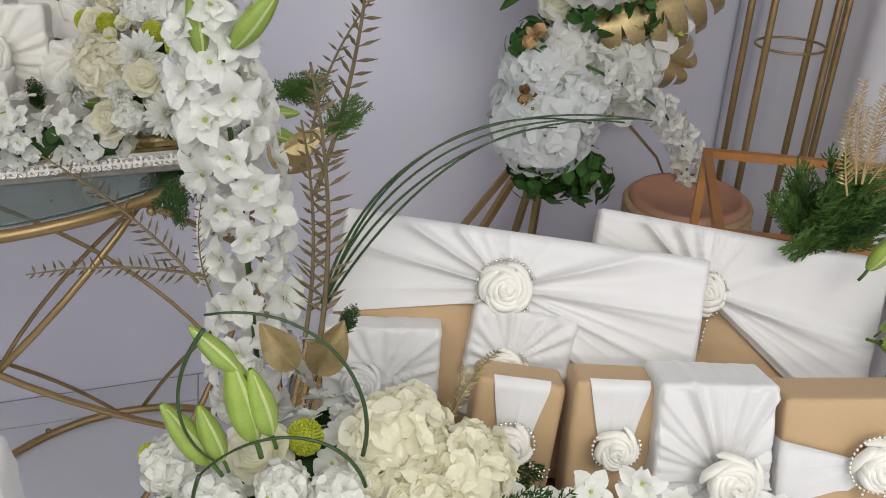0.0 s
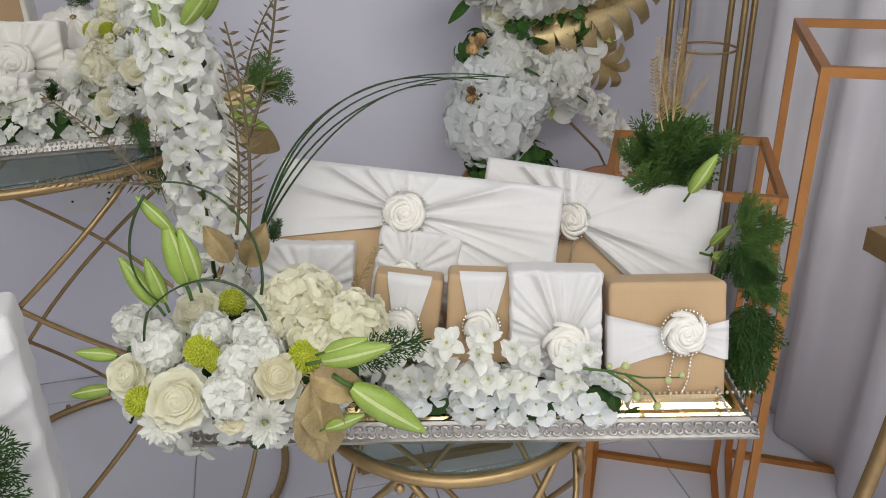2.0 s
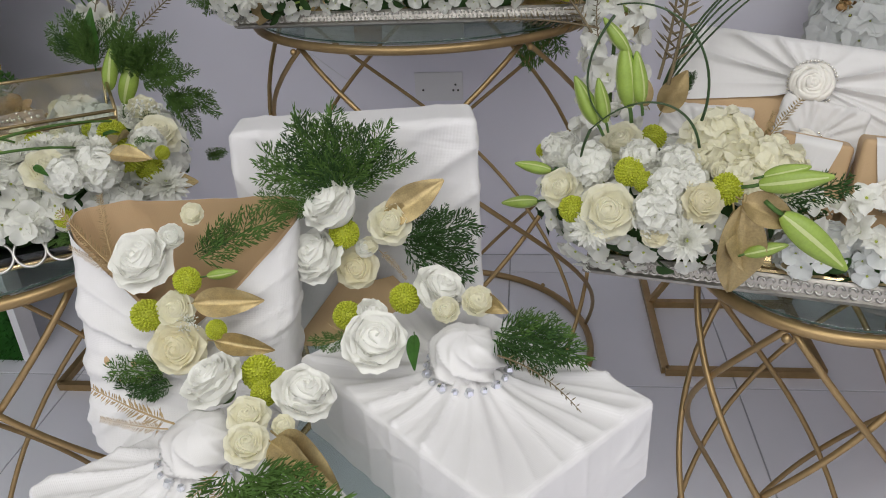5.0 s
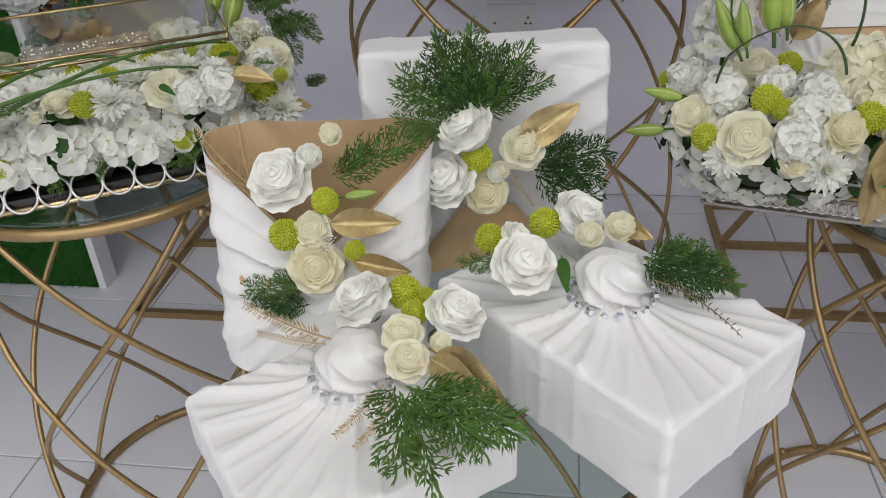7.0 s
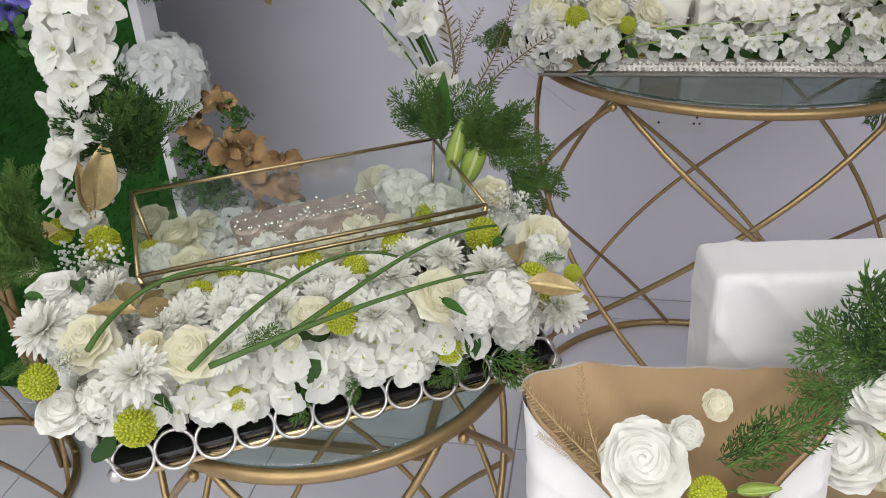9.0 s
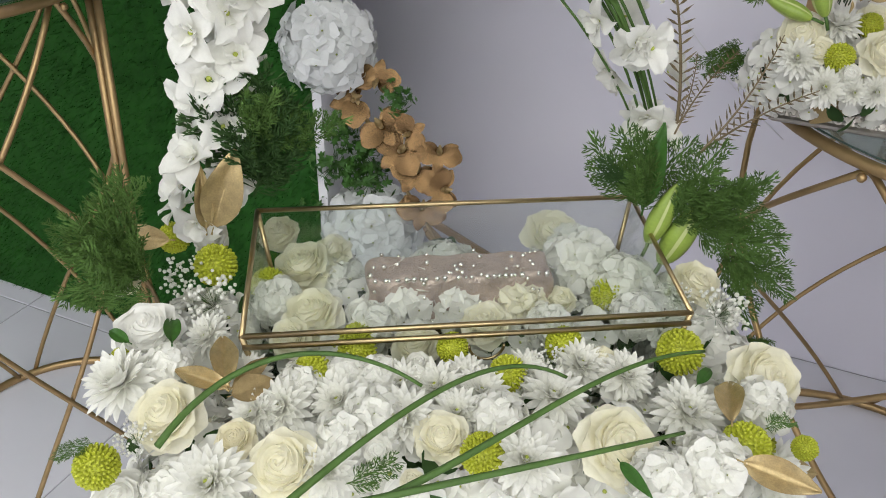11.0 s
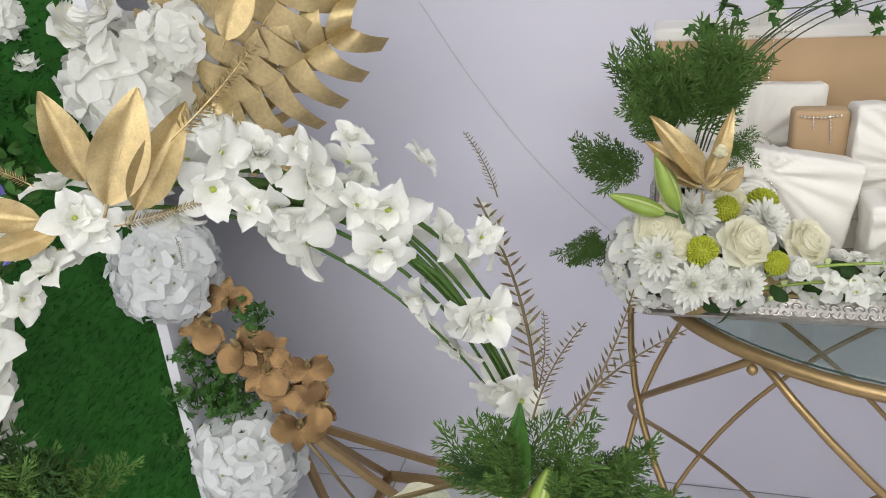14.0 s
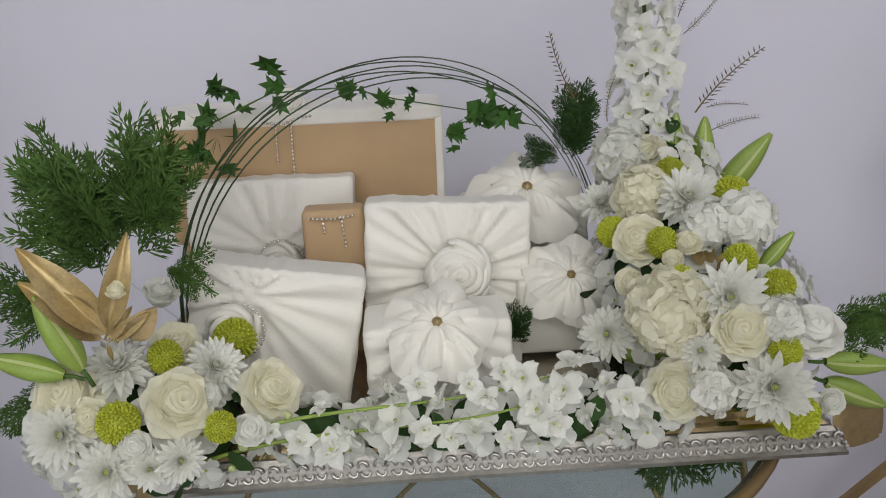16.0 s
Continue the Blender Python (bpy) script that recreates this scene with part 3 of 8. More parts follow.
def blade(parent, kind, x0, y0, z0, x1, y1, z1, face=(0, -0.6, 0.8)):
    """A leaf, bud or spray from one place to another, its upper side turned towards face."""
    me = DICE.choice(KIT[kind])
    a, b = Vector((x0, y0, z0)), Vector((x1, y1, z1))
    d = b - a
    ln = d.length
    d.normalize()
    n = Vector(face)
    n = (n - d * n.dot(d)).normalized()
    if LONG[kind] == "x":
        cols = (d, n.cross(d), n)
    else:
        cols = (n.cross(d) * -1, n * -1, d)
        cols = (cols[1].cross(cols[2]), cols[1], cols[2])
    rot = Matrix([[c[i] for c in cols] for i in range(3)]).to_4x4()
    m = Matrix.Translation(a) @ rot @ Matrix.Diagonal((ln, ln, ln, 1))
    return part(kind, me, parent, parent.matrix_world.inverted() @ m)


def tuft(parent, kind, x, y, z, size, n, up=(0, 0, 1), spread=0.6, seed=1):
    """A bunch of sprays that fan out from one place."""
    rnd = random.Random(seed)
    for i in range(n):
        d = (Vector(up).normalized() + Vector([rnd.uniform(-spread, spread) for _ in range(3)])).normalized() * size * rnd.uniform(0.65, 1.22)
        b = Vector((x, y, z)) + Vector([rnd.uniform(-0.15, 0.15) * size for _ in range(3)])
        blade(parent, kind, *b, *(b + d), face=(rnd.uniform(-.5, .5), -1, rnd.uniform(-0.2, 0.6)))


def filler(parent, cx, cy, cz, rx, ry, rz, n, size=0.016, seed=1, mat=None, low=-0.5):
    """Small blossoms and leaves that fill a mound round an added dark core, as one piece."""
    rnd = random.Random(seed)
    s = Shape()
    kinds = [floret_shape(4, 1, 0.6, 0.25, 0.1, 20, rnd, 0.1) for _ in range(3)]
    for p in sphere_points(n, low):
        k = rnd.uniform(0.72, 0.9)
        q = Vector((cx + p.x * rx * k, cy + p.y * ry * k, cz + p.z * rz * k))
        nrm = Vector((p.x / rx, p.y / ry, p.z / rz)).normalized()
        if rnd.random() < 0.82:
            s.join(rnd.choice(kinds), aim(q, nrm, rnd.uniform(0, 6), size * rnd.uniform(0.8, 1.2)))
        else:
            v, f = blade_leaf_shape(rnd)
            s.add(v, f, 2, aim(q, nrm + Vector((rnd.uniform(-1, 1), rnd.uniform(-1, 1), 0)), rnd.uniform(0, 6), size * 1.8))
    # Dark core ball added inside; its colour darkens the gaps between blossoms.
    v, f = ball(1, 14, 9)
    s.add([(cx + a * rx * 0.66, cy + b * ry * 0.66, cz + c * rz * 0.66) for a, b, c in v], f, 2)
    ob = part("filler_blossoms", s.mesh("filler_blossoms", mat or PETAL, EYE, THUJA_CORE_DARK), parent, parent.matrix_world.inverted())
    ob["kind"] = "stuff"
    return ob


def spike(parent, pts, r0, r1, n, size, seed=1, eye_way=(0, -1, 0.2), name="delphinium"):
    """A flower spike: a stem along points with florets round it, each floret a piece of its own."""
    rnd = random.Random(seed)
    inv = parent.matrix_world.inverted()
    v, f = tube(pts, 0.0035, 6, 0.5)
    st = part(name, Shape().add(v, f).mesh(name, STEM), parent, inv)
    p = [Vector(q) for q in pts]
    for i in range(n):
        q = (i + 0.5) / n
        k = q * (len(p) - 1)
        j = min(int(k), len(p) - 2)
        c = p[j].lerp(p[j + 1], k - j)
        t = (p[j + 1] - p[j]).normalized()
        a = i * 2.39996
        side = t.cross(Vector((0.3, 1, 0.2))).normalized()
        out = side * math.cos(a) + t.cross(side) * math.sin(a)
        r = (r0 + (r1 - r0) * q) * rnd.uniform(0.7, 1.05)
        d = out + t * rnd.uniform(-0.1, 0.5) + Vector(eye_way) * 0.35 + Vector([rnd.uniform(-0.5, 0.5) for _ in range(3)])
        part("floret", rnd.choice(KIT["floret"]), st, aim(c + out * r, d, rnd.uniform(0, 6), size * rnd.uniform(0.85, 1.15)))
    return st

# ---- the room ----
FLOOR_Z, WALL_Y, WALL_X = 0.0, 3.44, 3.46
X0, Y0, CEIL_Z = -3.0, -3.0, 2.9


def slab(name, label, mat, x0, x1, y0, y1, z0, z1, category=""):
    return solid(name, Shape().add(*box_verts(x0, x1, y0, y1, z0, z1)).mesh(name, mat, smooth=False), label, category, kind="structure")


floor = slab("floor", "pale grey floor with thin joints", GROUT, X0, WALL_X + 0.15, Y0, WALL_Y + 0.15, -0.12, -0.003, "floor")
slab("wall_north", "plain pale lavender-grey painted wall", WALL, X0, WALL_X + 0.15, WALL_Y, WALL_Y + 0.15, 0, CEIL_Z, "wall")
slab("wall_south", "plain pale painted wall", WALL, X0, WALL_X + 0.15, Y0 - 0.15, Y0, 0, CEIL_Z, "wall")
slab("wall_west", "plain pale painted wall", WALL, X0 - 0.15, X0, Y0 - 0.15, WALL_Y + 0.15, 0, CEIL_Z, "wall")
slab("wall_east", "plain pale painted wall", WALL, WALL_X + 0.10, WALL_X + 0.25, Y0, WALL_Y, 0, CEIL_Z, "wall")
slab("ceiling", "plain white ceiling", CEIL, X0 - 0.15, WALL_X + 0.3, Y0 - 0.15, WALL_Y + 0.15, CEIL_Z, CEIL_Z + 0.1, "ceiling")

# a hanging white cloth along the east wall, in soft folds
s = Shape()
nu, nv = 130, 6
for j in range(nv):
    q = j / (nv - 1)
    for i in range(nu):
        y = -0.5 + (WALL_Y - 0.01 + 0.5) * i / (nu - 1)
        fold = 0.022 * math.sin(y * 21 + 0.8 * math.sin(y * 5)) + 0.01 * math.sin(y * 47 + 2 * q)
        s.v.append((WALL_X + 0.03 + fold * (0.5 + 0.5 * (1 - q)), y, 0.005 + 2.85 * q))
s.f = grid_faces(nu, nv)
s.m = [0] * len(s.f)
cl = solid("curtain", s.mesh("curtain", CURTAIN), "white cloth hanging in soft folds along the wall", "curtain")
mod = cl.modifiers.new("thick", "SOLIDIFY")
mod.thickness = 0.004

# blank socket plate on the wall and the thin wire that runs down to it
s = Shape().add(*box_verts(-0.075, 0.075, -0.006, 0, -0.045, 0.045))
plate = solid("socket_plate", s.mesh("socket_plate", PLASTIC, smooth=False), "blank white plastic plate on the wall", "socket", m=pose(1.70, WALL_Y, 0.60))
for k, (x, z) in enumerate(((-0.05, -0.01), (0.045, -0.012), (0.06, -0.012), (0.052, 0.006))):
    part("screw_hole", Shape().add(*ball(0.0035, 8, 5)).mesh("screw_hole", BLACK), plate, pose(x, -0.006, z))
solid("wall_wire", strands_shape([bezier((0.78, WALL_Y - 0.003, 1.42), (0.95, WALL_Y - 0.003, 1.12), (1.1, WALL_Y - 0.003, 0.85), (1.42, WALL_Y - 0.003, 0.62))], 0.0017).mesh("wall_wire", PLASTIC),
      "thin white wire running down the wall", "wire")

# artificial turf panel
PX0, PX1, PY = -2.9, 0.52, 2.78
panel = thing("turf_panel", pose(0, 0, 0), "upright panel covered with dark green artificial grass", "grass panel")
part("board", Shape().add(*box_verts(PX0, PX1, PY, PY + 0.05, 0.0, 2.3)).mesh("board", TURF, smooth=False), panel)
part("edge_strip", Shape().add(*box_verts(PX1, PX1 + 0.022, PY - 0.005, PY + 0.06, 0, 2.3)).mesh("edge_strip", PLASTIC, smooth=False), panel, label="white plastic edge strip")
rnd = random.Random(3)
s = Shape()
for i in range(26000):
    x, z = rnd.uniform(-0.95, PX1), rnd.uniform(0.0, 1.75)
    a, ln = rnd.uniform(0, 6.28), rnd.uniform(0.010, 0.020)
    tx, tz = 0.5 * ln * math.cos(a), 0.5 * ln * math.sin(a) - 0.003
    wx, wz = 0.0016 * math.sin(a), -0.0016 * math.cos(a)
    s.add([(x - wx, PY, z - wz), (x + wx, PY, z + wz), (x + tx, PY - ln * 0.9, z + tz)], [(0, 1, 2)])
ob = part("turf_pile", s.mesh("turf_pile", TURF, smooth=False), panel)
ob["kind"] = "stuff"


# ---- round tables of crossed gold rods with a glass top ----
def round_table(label, cx, cy, top, rt, rb, phase=0.0, n=5, tw=140.0):
    t = thing("round_table", pose(cx, cy, 0), label, "table", "round gold tables")
    part("top_ring", Shape().add(*ring(rt, 0.0095, top - 0.0205, 72)).mesh("top_ring", GOLD_ROD), t)
    part("base_ring", Shape().add(*ring(rb, 0.010, 0.010, 72)).mesh("base_ring", GOLD_ROD), t)
    s = Shape()
    seg = 72
    prof = [(0.0001, top - 0.010), (rt - 0.002, top - 0.010), (rt + 0.003, top - 0.006), (rt + 0.003, top - 0.003), (rt - 0.001, top), (0.0001, top)]
    for k in range(len(prof) - 1):
        v = [(r * math.cos(2 * math.pi * i / seg), r * math.sin(2 * math.pi * i / seg), z) for r, z in prof[k:k + 2] for i in range(seg)]
        s.add(v, [(i, (i + 1) % seg, seg + (i + 1) % seg, seg + i) for i in range(seg)], 1 if k == 2 else 0)
    g = part("glass_top", s.weld().mesh("glass_top", TABLE_GLASS, GREEN_EDGE), t, label="clear glass top with a green edge")
    g.visible_shadow = False
    for i in range(n):
        a0 = radians(phase + 360 * i / n)
        for sg in (-1, 1):
            pts = []
            for j in range(25):
                q = j / 24
                e = 0.7 * q + 0.3 * math.sin(q * math.pi / 2)
                a = a0 + sg * radians(tw) * e
                r = (rt - 0.012) * (1 - q) + rb * q + 0.004 * sg
                pts.append((r * math.cos(a), r * math.sin(a), (top - 0.028) * (1 - q) + 0.010 * q))
            part("leg_rod", Shape().add(*tube(pts, 0.0053, 8)).mesh("leg_rod", GOLD_ROD), t)
        s = Shape().add(*ball(0.007, 8, 5))
        part("bolt", s.mesh("bolt", GOLD_ROD), t, pose((rt + 0.008) * math.cos(a0), (rt + 0.008) * math.sin(a0), top - 0.036))
        part("bolt", s.mesh("bolt", GOLD_ROD), t, pose(rb * math.cos(a0 + .5), rb * math.sin(a0 + .5), 0.024))
    return t


round_table("small round gold rod table with a glass top", 2.44, 2.10, 0.735, 0.205, 0.19, 20)
round_table("large round gold rod table with a glass top near the wall", 1.745, 2.895, 0.970, 0.395, 0.41, -54)
round_table("round gold rod table with a glass top under a black tray", 1.14, 2.07, 0.800, 0.25, 0.255, -35)
tb = round_table("round gold rod table with a glass top before the turf", 0.02, 2.37, 1.075, 0.27, 0.27, 10)
for dx in (0.0, 0.018):
    part("leg_rod", Shape().add(*tube([(0.195 + dx, 0.13, 0.01), (0.21 + dx, 0.13, 0.5), (0.25 + dx, 0.125, 1.05)], 0.0075, 8)).mesh("leg_rod", GOLD_ROD), tb)
round_table("low round gold rod table with glass top and white boxes", 1.75, 1.72, 0.690, 0.26, 0.25, 5)


# ---- stands of square gold bars ----
def bar(parent, a, b, r, mat, name="bar"):
    return part(name, Shape().add(*tube([a, b], r * 1.41, 4, 1.0, True)).mesh(name, mat, smooth=False), parent)


def frame_stand(label, m, w, d, z1, mat, r=0.008):
    """An open box frame; its front left corner stands at the pose."""
    t = thing("frame_stand", m, label, "stand", "gold frame stands")
    for z in (r, z1):
        for a, b in (((0, 0, z), (w, 0, z)), ((0, d, z), (w, d, z)), ((0, 0, z), (0, d, z)), ((w, 0, z), (w, d, z))):
            bar(t, a, b, r, mat)
    for x in (0, w):
        for y in (0, d):
            bar(t, (x, y, 0), (x, y, z1 + r), r, mat, "post")
    return t


frame_stand("low open box frame of copper-gold square bars", pose(2.80, 2.385, 0, 0, 0, -28), 0.30, 0.335, 0.887, COPPER_ROD, 0.0075)
frame_stand("tall open box frame of copper-gold square bars", pose(3.074, 2.209, 0, 0, 0, -30), 0.36, 0.44, 1.118, COPPER_ROD, 0.008)

# tall stand of round tubes with small hoops
t = thing("tube_stand", pose(3.35, 3.0, 0), "tall stand of round gold tubes joined by small hoops", "stand")
for x, y in ((-0.085, -0.02), (0.055, -0.05), (0.068, 0.03), (0.088, -0.04), (-0.085, 0.06)):
    part("tube", Shape().add(*tube([(x, y, 0), (x, y, 1.9)], 0.008, 10)).mesh("tube", GOLD_ROD), t)
for z in (0.985, 1.45):
    part("hoop", Shape().add(*ring(0.075, 0.003, z, 40, 6, -0.008, 0.0)).mesh("hoop", GOLD_ROD), t)
part("foot", Shape().add(*ring(0.095, 0.008, 0.008, 40, 6)).mesh("foot", GOLD_ROD), t)


def pedestal(label, x0, x1, y0, ym, y1, apex, mat=GOLD_ROD):
    """A stand whose bars rise from an oblong base to a small ring."""
    t = thing("pedestal_stand", pose(0, 0, 0), label, "stand", "flower stands")
    r = 0.010
    for a, b in (((x0, y0, r), (x1, y0, r)), ((x0, ym, r), (x1, ym, r)), ((x0, y0, r), (x0, y1, r)), ((x1, y0, r), (x1, y1, r)), ((x0, y1, r), (x1, y1, r))):
        bar(t, a, b, r, mat)
    ax, ay, az = apex
    for x, y in ((x0, ym), (x1, ym), (x0, y1), (x1, y1)):
        bar(t, (x, y, r), (ax + 0.1 * (x - ax), ay + 0.1 * (y - ay), az), r * 0.8, mat, "leg")
    part("top_ring", Shape().add(*ring(0.05, 0.007, az, 32, 6, ax, ay)).mesh("top_ring", mat), t)
    return t


pedestal("gold bar stand under a flower arrangement by the turf", 0.70, 1.10, 2.655, 3.03, 3.33, (0.66, 2.92, 0.46))
pedestal("gold bar stand under a flower arrangement by the wall", 2.345, 2.75, 2.776, 3.115, 3.36, (2.86, 3.20, 0.70))

# rope-bound stool
t = thing("stool", pose(3.10, 2.93, 0), "round stool with terracotta top and rope-bound sides", "stool")
s = Shape()
prof = [(0.0, 0.0), (0.11, 0.0), (0.135, 0.03), (0.135, 0.655), (0.128, 0.672), (0.115, 0.672), (0.112, 0.662), (0, 0.662)]
seg = 48
v = [(r * math.cos(2 * math.pi * i / seg), r * math.sin(2 * math.pi * i / seg), z) for r, z in prof for i in range(seg)]
s.add(v, grid_faces(seg, len(prof), True))
part("body", s.mesh("body", TERRA), t)
for k in range(9):
    part("rope", Shape().add(*ring(0.138, 0.009, 0.52 + 0.0165 * k, 48, 6)).mesh("rope", ROPE), t)

# curved gold leg of a table at the east side, with magenta and white flowers on it
t = thing("side_table", pose(3.24, 1.80, 0), "gold side table with a thick curved leg", "table")
part("tabletop", Shape().add(*box_verts(-0.20, 0.09, -0.22, 0.22, 0.90, 0.935)).mesh("tabletop", GOLD_ROD, smooth=False), t)
part("leg", Shape().add(*tube(bezier((-0.11, 0.16, 0.90), (-0.13, 0.14, 0.55), (-0.25, 0.12, 0.30), (-0.30, 0.08, 0.0)), 0.017, 4, 1.0, True)).mesh("leg", GOLD_ROD), t)
part("leg", Shape().add(*tube([(0.05, 0.19, 0.9), (0.05, 0.19, 0.0)], 0.02, 4, 1.0, True)).mesh("leg", GOLD_ROD, smooth=False), t)


# ---- trays ----
def ornate_tray(label, m, w, d, hgt=0.045):
    """A tray like a picture frame: an embossed silver outer band, a gold cove and a row of beads."""
    t = thing("ornate_tray", m, label, "tray", "ornate trays")
    part("base", Shape().add(*box_verts(0.01, w - 0.01, 0.01, d - 0.01, 0, 0.012)).mesh("base", TRAY_BASE, smooth=False), t)

    def sweep(prof):
        s = Shape()
        c = [(0, 0), (w, 0), (w, d), (0, d)]
        sg = [(1, 1), (-1, 1), (-1, -1), (1, -1)]
        v = [(c[i][0] + sg[i][0] * o, c[i][1] + sg[i][1] * o, z) for o, z in prof for i in range(4)]
        return s.add(v, grid_faces(4, len(prof), True))
    part("outer_band", sweep([(0.006, 0), (0.0, 0.004), (0.0, 0.008), (0.004, 0.011), (0.010, 0.026), (0.013, 0.030), (0.016, 0.030)]).mesh("outer_band", SILVER_DARK, smooth=False), t, label="embossed silver band")
    part("cove", sweep([(0.016, 0.030), (0.019, 0.033), (0.022, 0.030), (0.030, 0.031), (0.036, 0.037), (0.039, 0.042), (0.043, hgt), (0.046, hgt), (0.047, 0.040), (0.052, 0.036), (0.054, 0.012)]).mesh("cove", GOLD_TRIM, smooth=False), t, label="polished gold cove")
    s, b = Shape(), Shape()
    rnd = random.Random(8)

    def along(x, y, ax, ay, nx, ny, length):
        k = int(length / 0.021)
        for i in range(k):
            q = (i + 0.5) * length / k
            base = Vector((x + ax * q, y + ay * q, 0.0185))
            tdir, ndir = Vector((ax, ay, 0)), Vector((nx, ny, 0))
            face = (ndir * -0.93 + Vector((0, 0, 0.36))).normalized()
            up = face.cross(tdir) * -1
            up = up if up.z > 0 else up * -1
            for j in range(3):
                sgn = 1 if (i + j) % 2 else -1
                pts = []
                for h in range(7):
                    a = h / 6 * 3.6
                    r = 0.0068 * (1 - h / 8)
                    pts.append(base + ndir * 0.0065 + tdir * (0.006 * (j - 1) + r * math.cos(a) * sgn) + up * (sgn * 0.0025 + r * math.sin(a) * sgn) + face * 0.0015)
                v, f = tube(pts, 0.0021, 5, 0.5)
                s.add(v, f)
        k = int(length / 0.0075)
        for i in range(k):
            q = (i + 0.5) * length / k
            v, f = ball(0.0026, 6, 4)
            b.add(v, f, 0, Matrix.Translation((x + ax * q + nx * 0.0445, y + ay * q + ny * 0.0445, hgt + 0.0012)))
    along(0, 0, 1, 0, 0, 1, w)
    along(0, 0, 0, 1, 1, 0, d)
    along(w, 0, 0, 1, -1, 0, d)
    part("scrollwork", s.mesh("scrollwork", SILVER), t, label="embossed silver leaf scrolls")
    part("bead_trim", b.mesh("bead_trim", SILVER), t, label="row of small silver beads")
    return t


MA = Matrix.Translation((2.057, 2.028, 0.736)) @ Matrix.Rotation(radians(-13.9), 4, "Z")
MB = Matrix.Translation((1.377, 2.617, 0.971))
MC = Matrix.Translation((1.013, 1.773, 0.801)) @ Matrix.Rotation(radians(29.6), 4, "Z")
ornate_tray("silver and gold framed tray full of wrapped boxes and flowers", MA, 0.75, 0.44)
ornate_tray("silver framed tray full of wrapped boxes and flowers near the wall", MB, 0.74, 0.46)

# black tray with a border of silver rings
t = thing("ring_tray", MC, "black lacquered tray with a border of silver rings", "tray")
W3, D3 = 0.50, 0.36
part("base", Shape().add(*box_verts(0, W3, 0, D3, 0.008, 0.020)).mesh("base", BLACK, smooth=False), t)
for k in range(12):
    x = 0.02 + (W3 - 0.04) * k / 11
    m = pose(x, 0.0, 0.022, 62)
    part("ring", Shape().add(*ring(0.0205, 0.0022, 0, 28, 6)).mesh("ring", SILVER), t, m, "silver ring")
for k in range(8):
    y = 0.02 + (D3 - 0.04) * k / 7
    for x in (0, W3):
        part("ring", Shape().add(*ring(0.0205, 0.0022, 0, 28, 6)).mesh("ring", SILVER), t, Matrix.Translation((x, y, 0.022)) @ Matrix.Rotation(radians(90), 4, "Z") @ pose(0, 0, 0, 62))
for x, y in ((0, 0), (W3, 0), (0, D3), (W3, D3)):
    part("foot", Shape().add(*ball(0.009, 10, 7)).mesh("foot", SILVER), t, pose(x, y, 0.008))
part("rail", Shape().add(*tube([(0, -0.004, 0.006), (W3, -0.004, 0.006)], 0.004, 6)).mesh("rail", GOLD_TRIM), t)

# ---- wrapped boxes ----


def box_shape(w, h, d, r=0.008, n=26, relief=None):
    """A soft-edged box: x across, y back, z up, its front at y = 0."""
    s = Shape()
    hx, hy, hz = w / 2, d / 2, h / 2
    for axis in range(3):
        for sg in (-1, 1):
            va = []
            for j in range(n):
                for i in range(n):
                    a, b = 2 * i / (n - 1) - 1, 2 * j / (n - 1) - 1
                    p = [0, 0, 0]
                    p[axis], p[(axis + 1) % 3], p[(axis + 2) % 3] = sg, a * sg, b
                    q = Vector((p[0] * hx, p[1] * hy, p[2] * hz))
                    c = Vector((max(-hx + r, min(hx - r, q.x)), max(-hy + r, min(hy - r, q.y)), max(-hz + r, min(hz - r, q.z))))
                    nn = (q - c)
                    nn = nn.normalized() if nn.length > 1e-9 else Vector((0, 0, 0))
                    q = c + nn * r + Vector((0, hy, hz))
                    if relief:
                        q = q + nn * relief(q.x, q.y, q.z, nn)
                    va.append(tuple(q))
            s.add(va, grid_faces(n, n))
    return s.weld()


def pleats(kx, kz, amp, freq, seed=0, reach=0.25):
    """Folds that run together at a knot on the front."""
    rnd = random.Random(seed)
    ph = [rnd.uniform(0, 6) for _ in range(4)]

    def f(x, y, z, n):
        dx, dz = x - kx, z - kz
        a, r = math.atan2(dz, dx), math.hypot(dx, dz)
        k = math.exp(-r / reach) * min(1, r / 0.015) * (1 if n.y < -0.9 else 0.22)
        return 1.5 * amp * k * (1.6 * (1 - abs(math.sin(0.5 * freq * a + ph[0] + 1.5 * math.sin(2 * a + ph[1])))) ** 1.5 + 0.5 * math.sin(freq * 1.7 * a + ph[2]) - 0.5) + 0.0009 * math.sin(40 * x + 31 * z + ph[3])
    return f


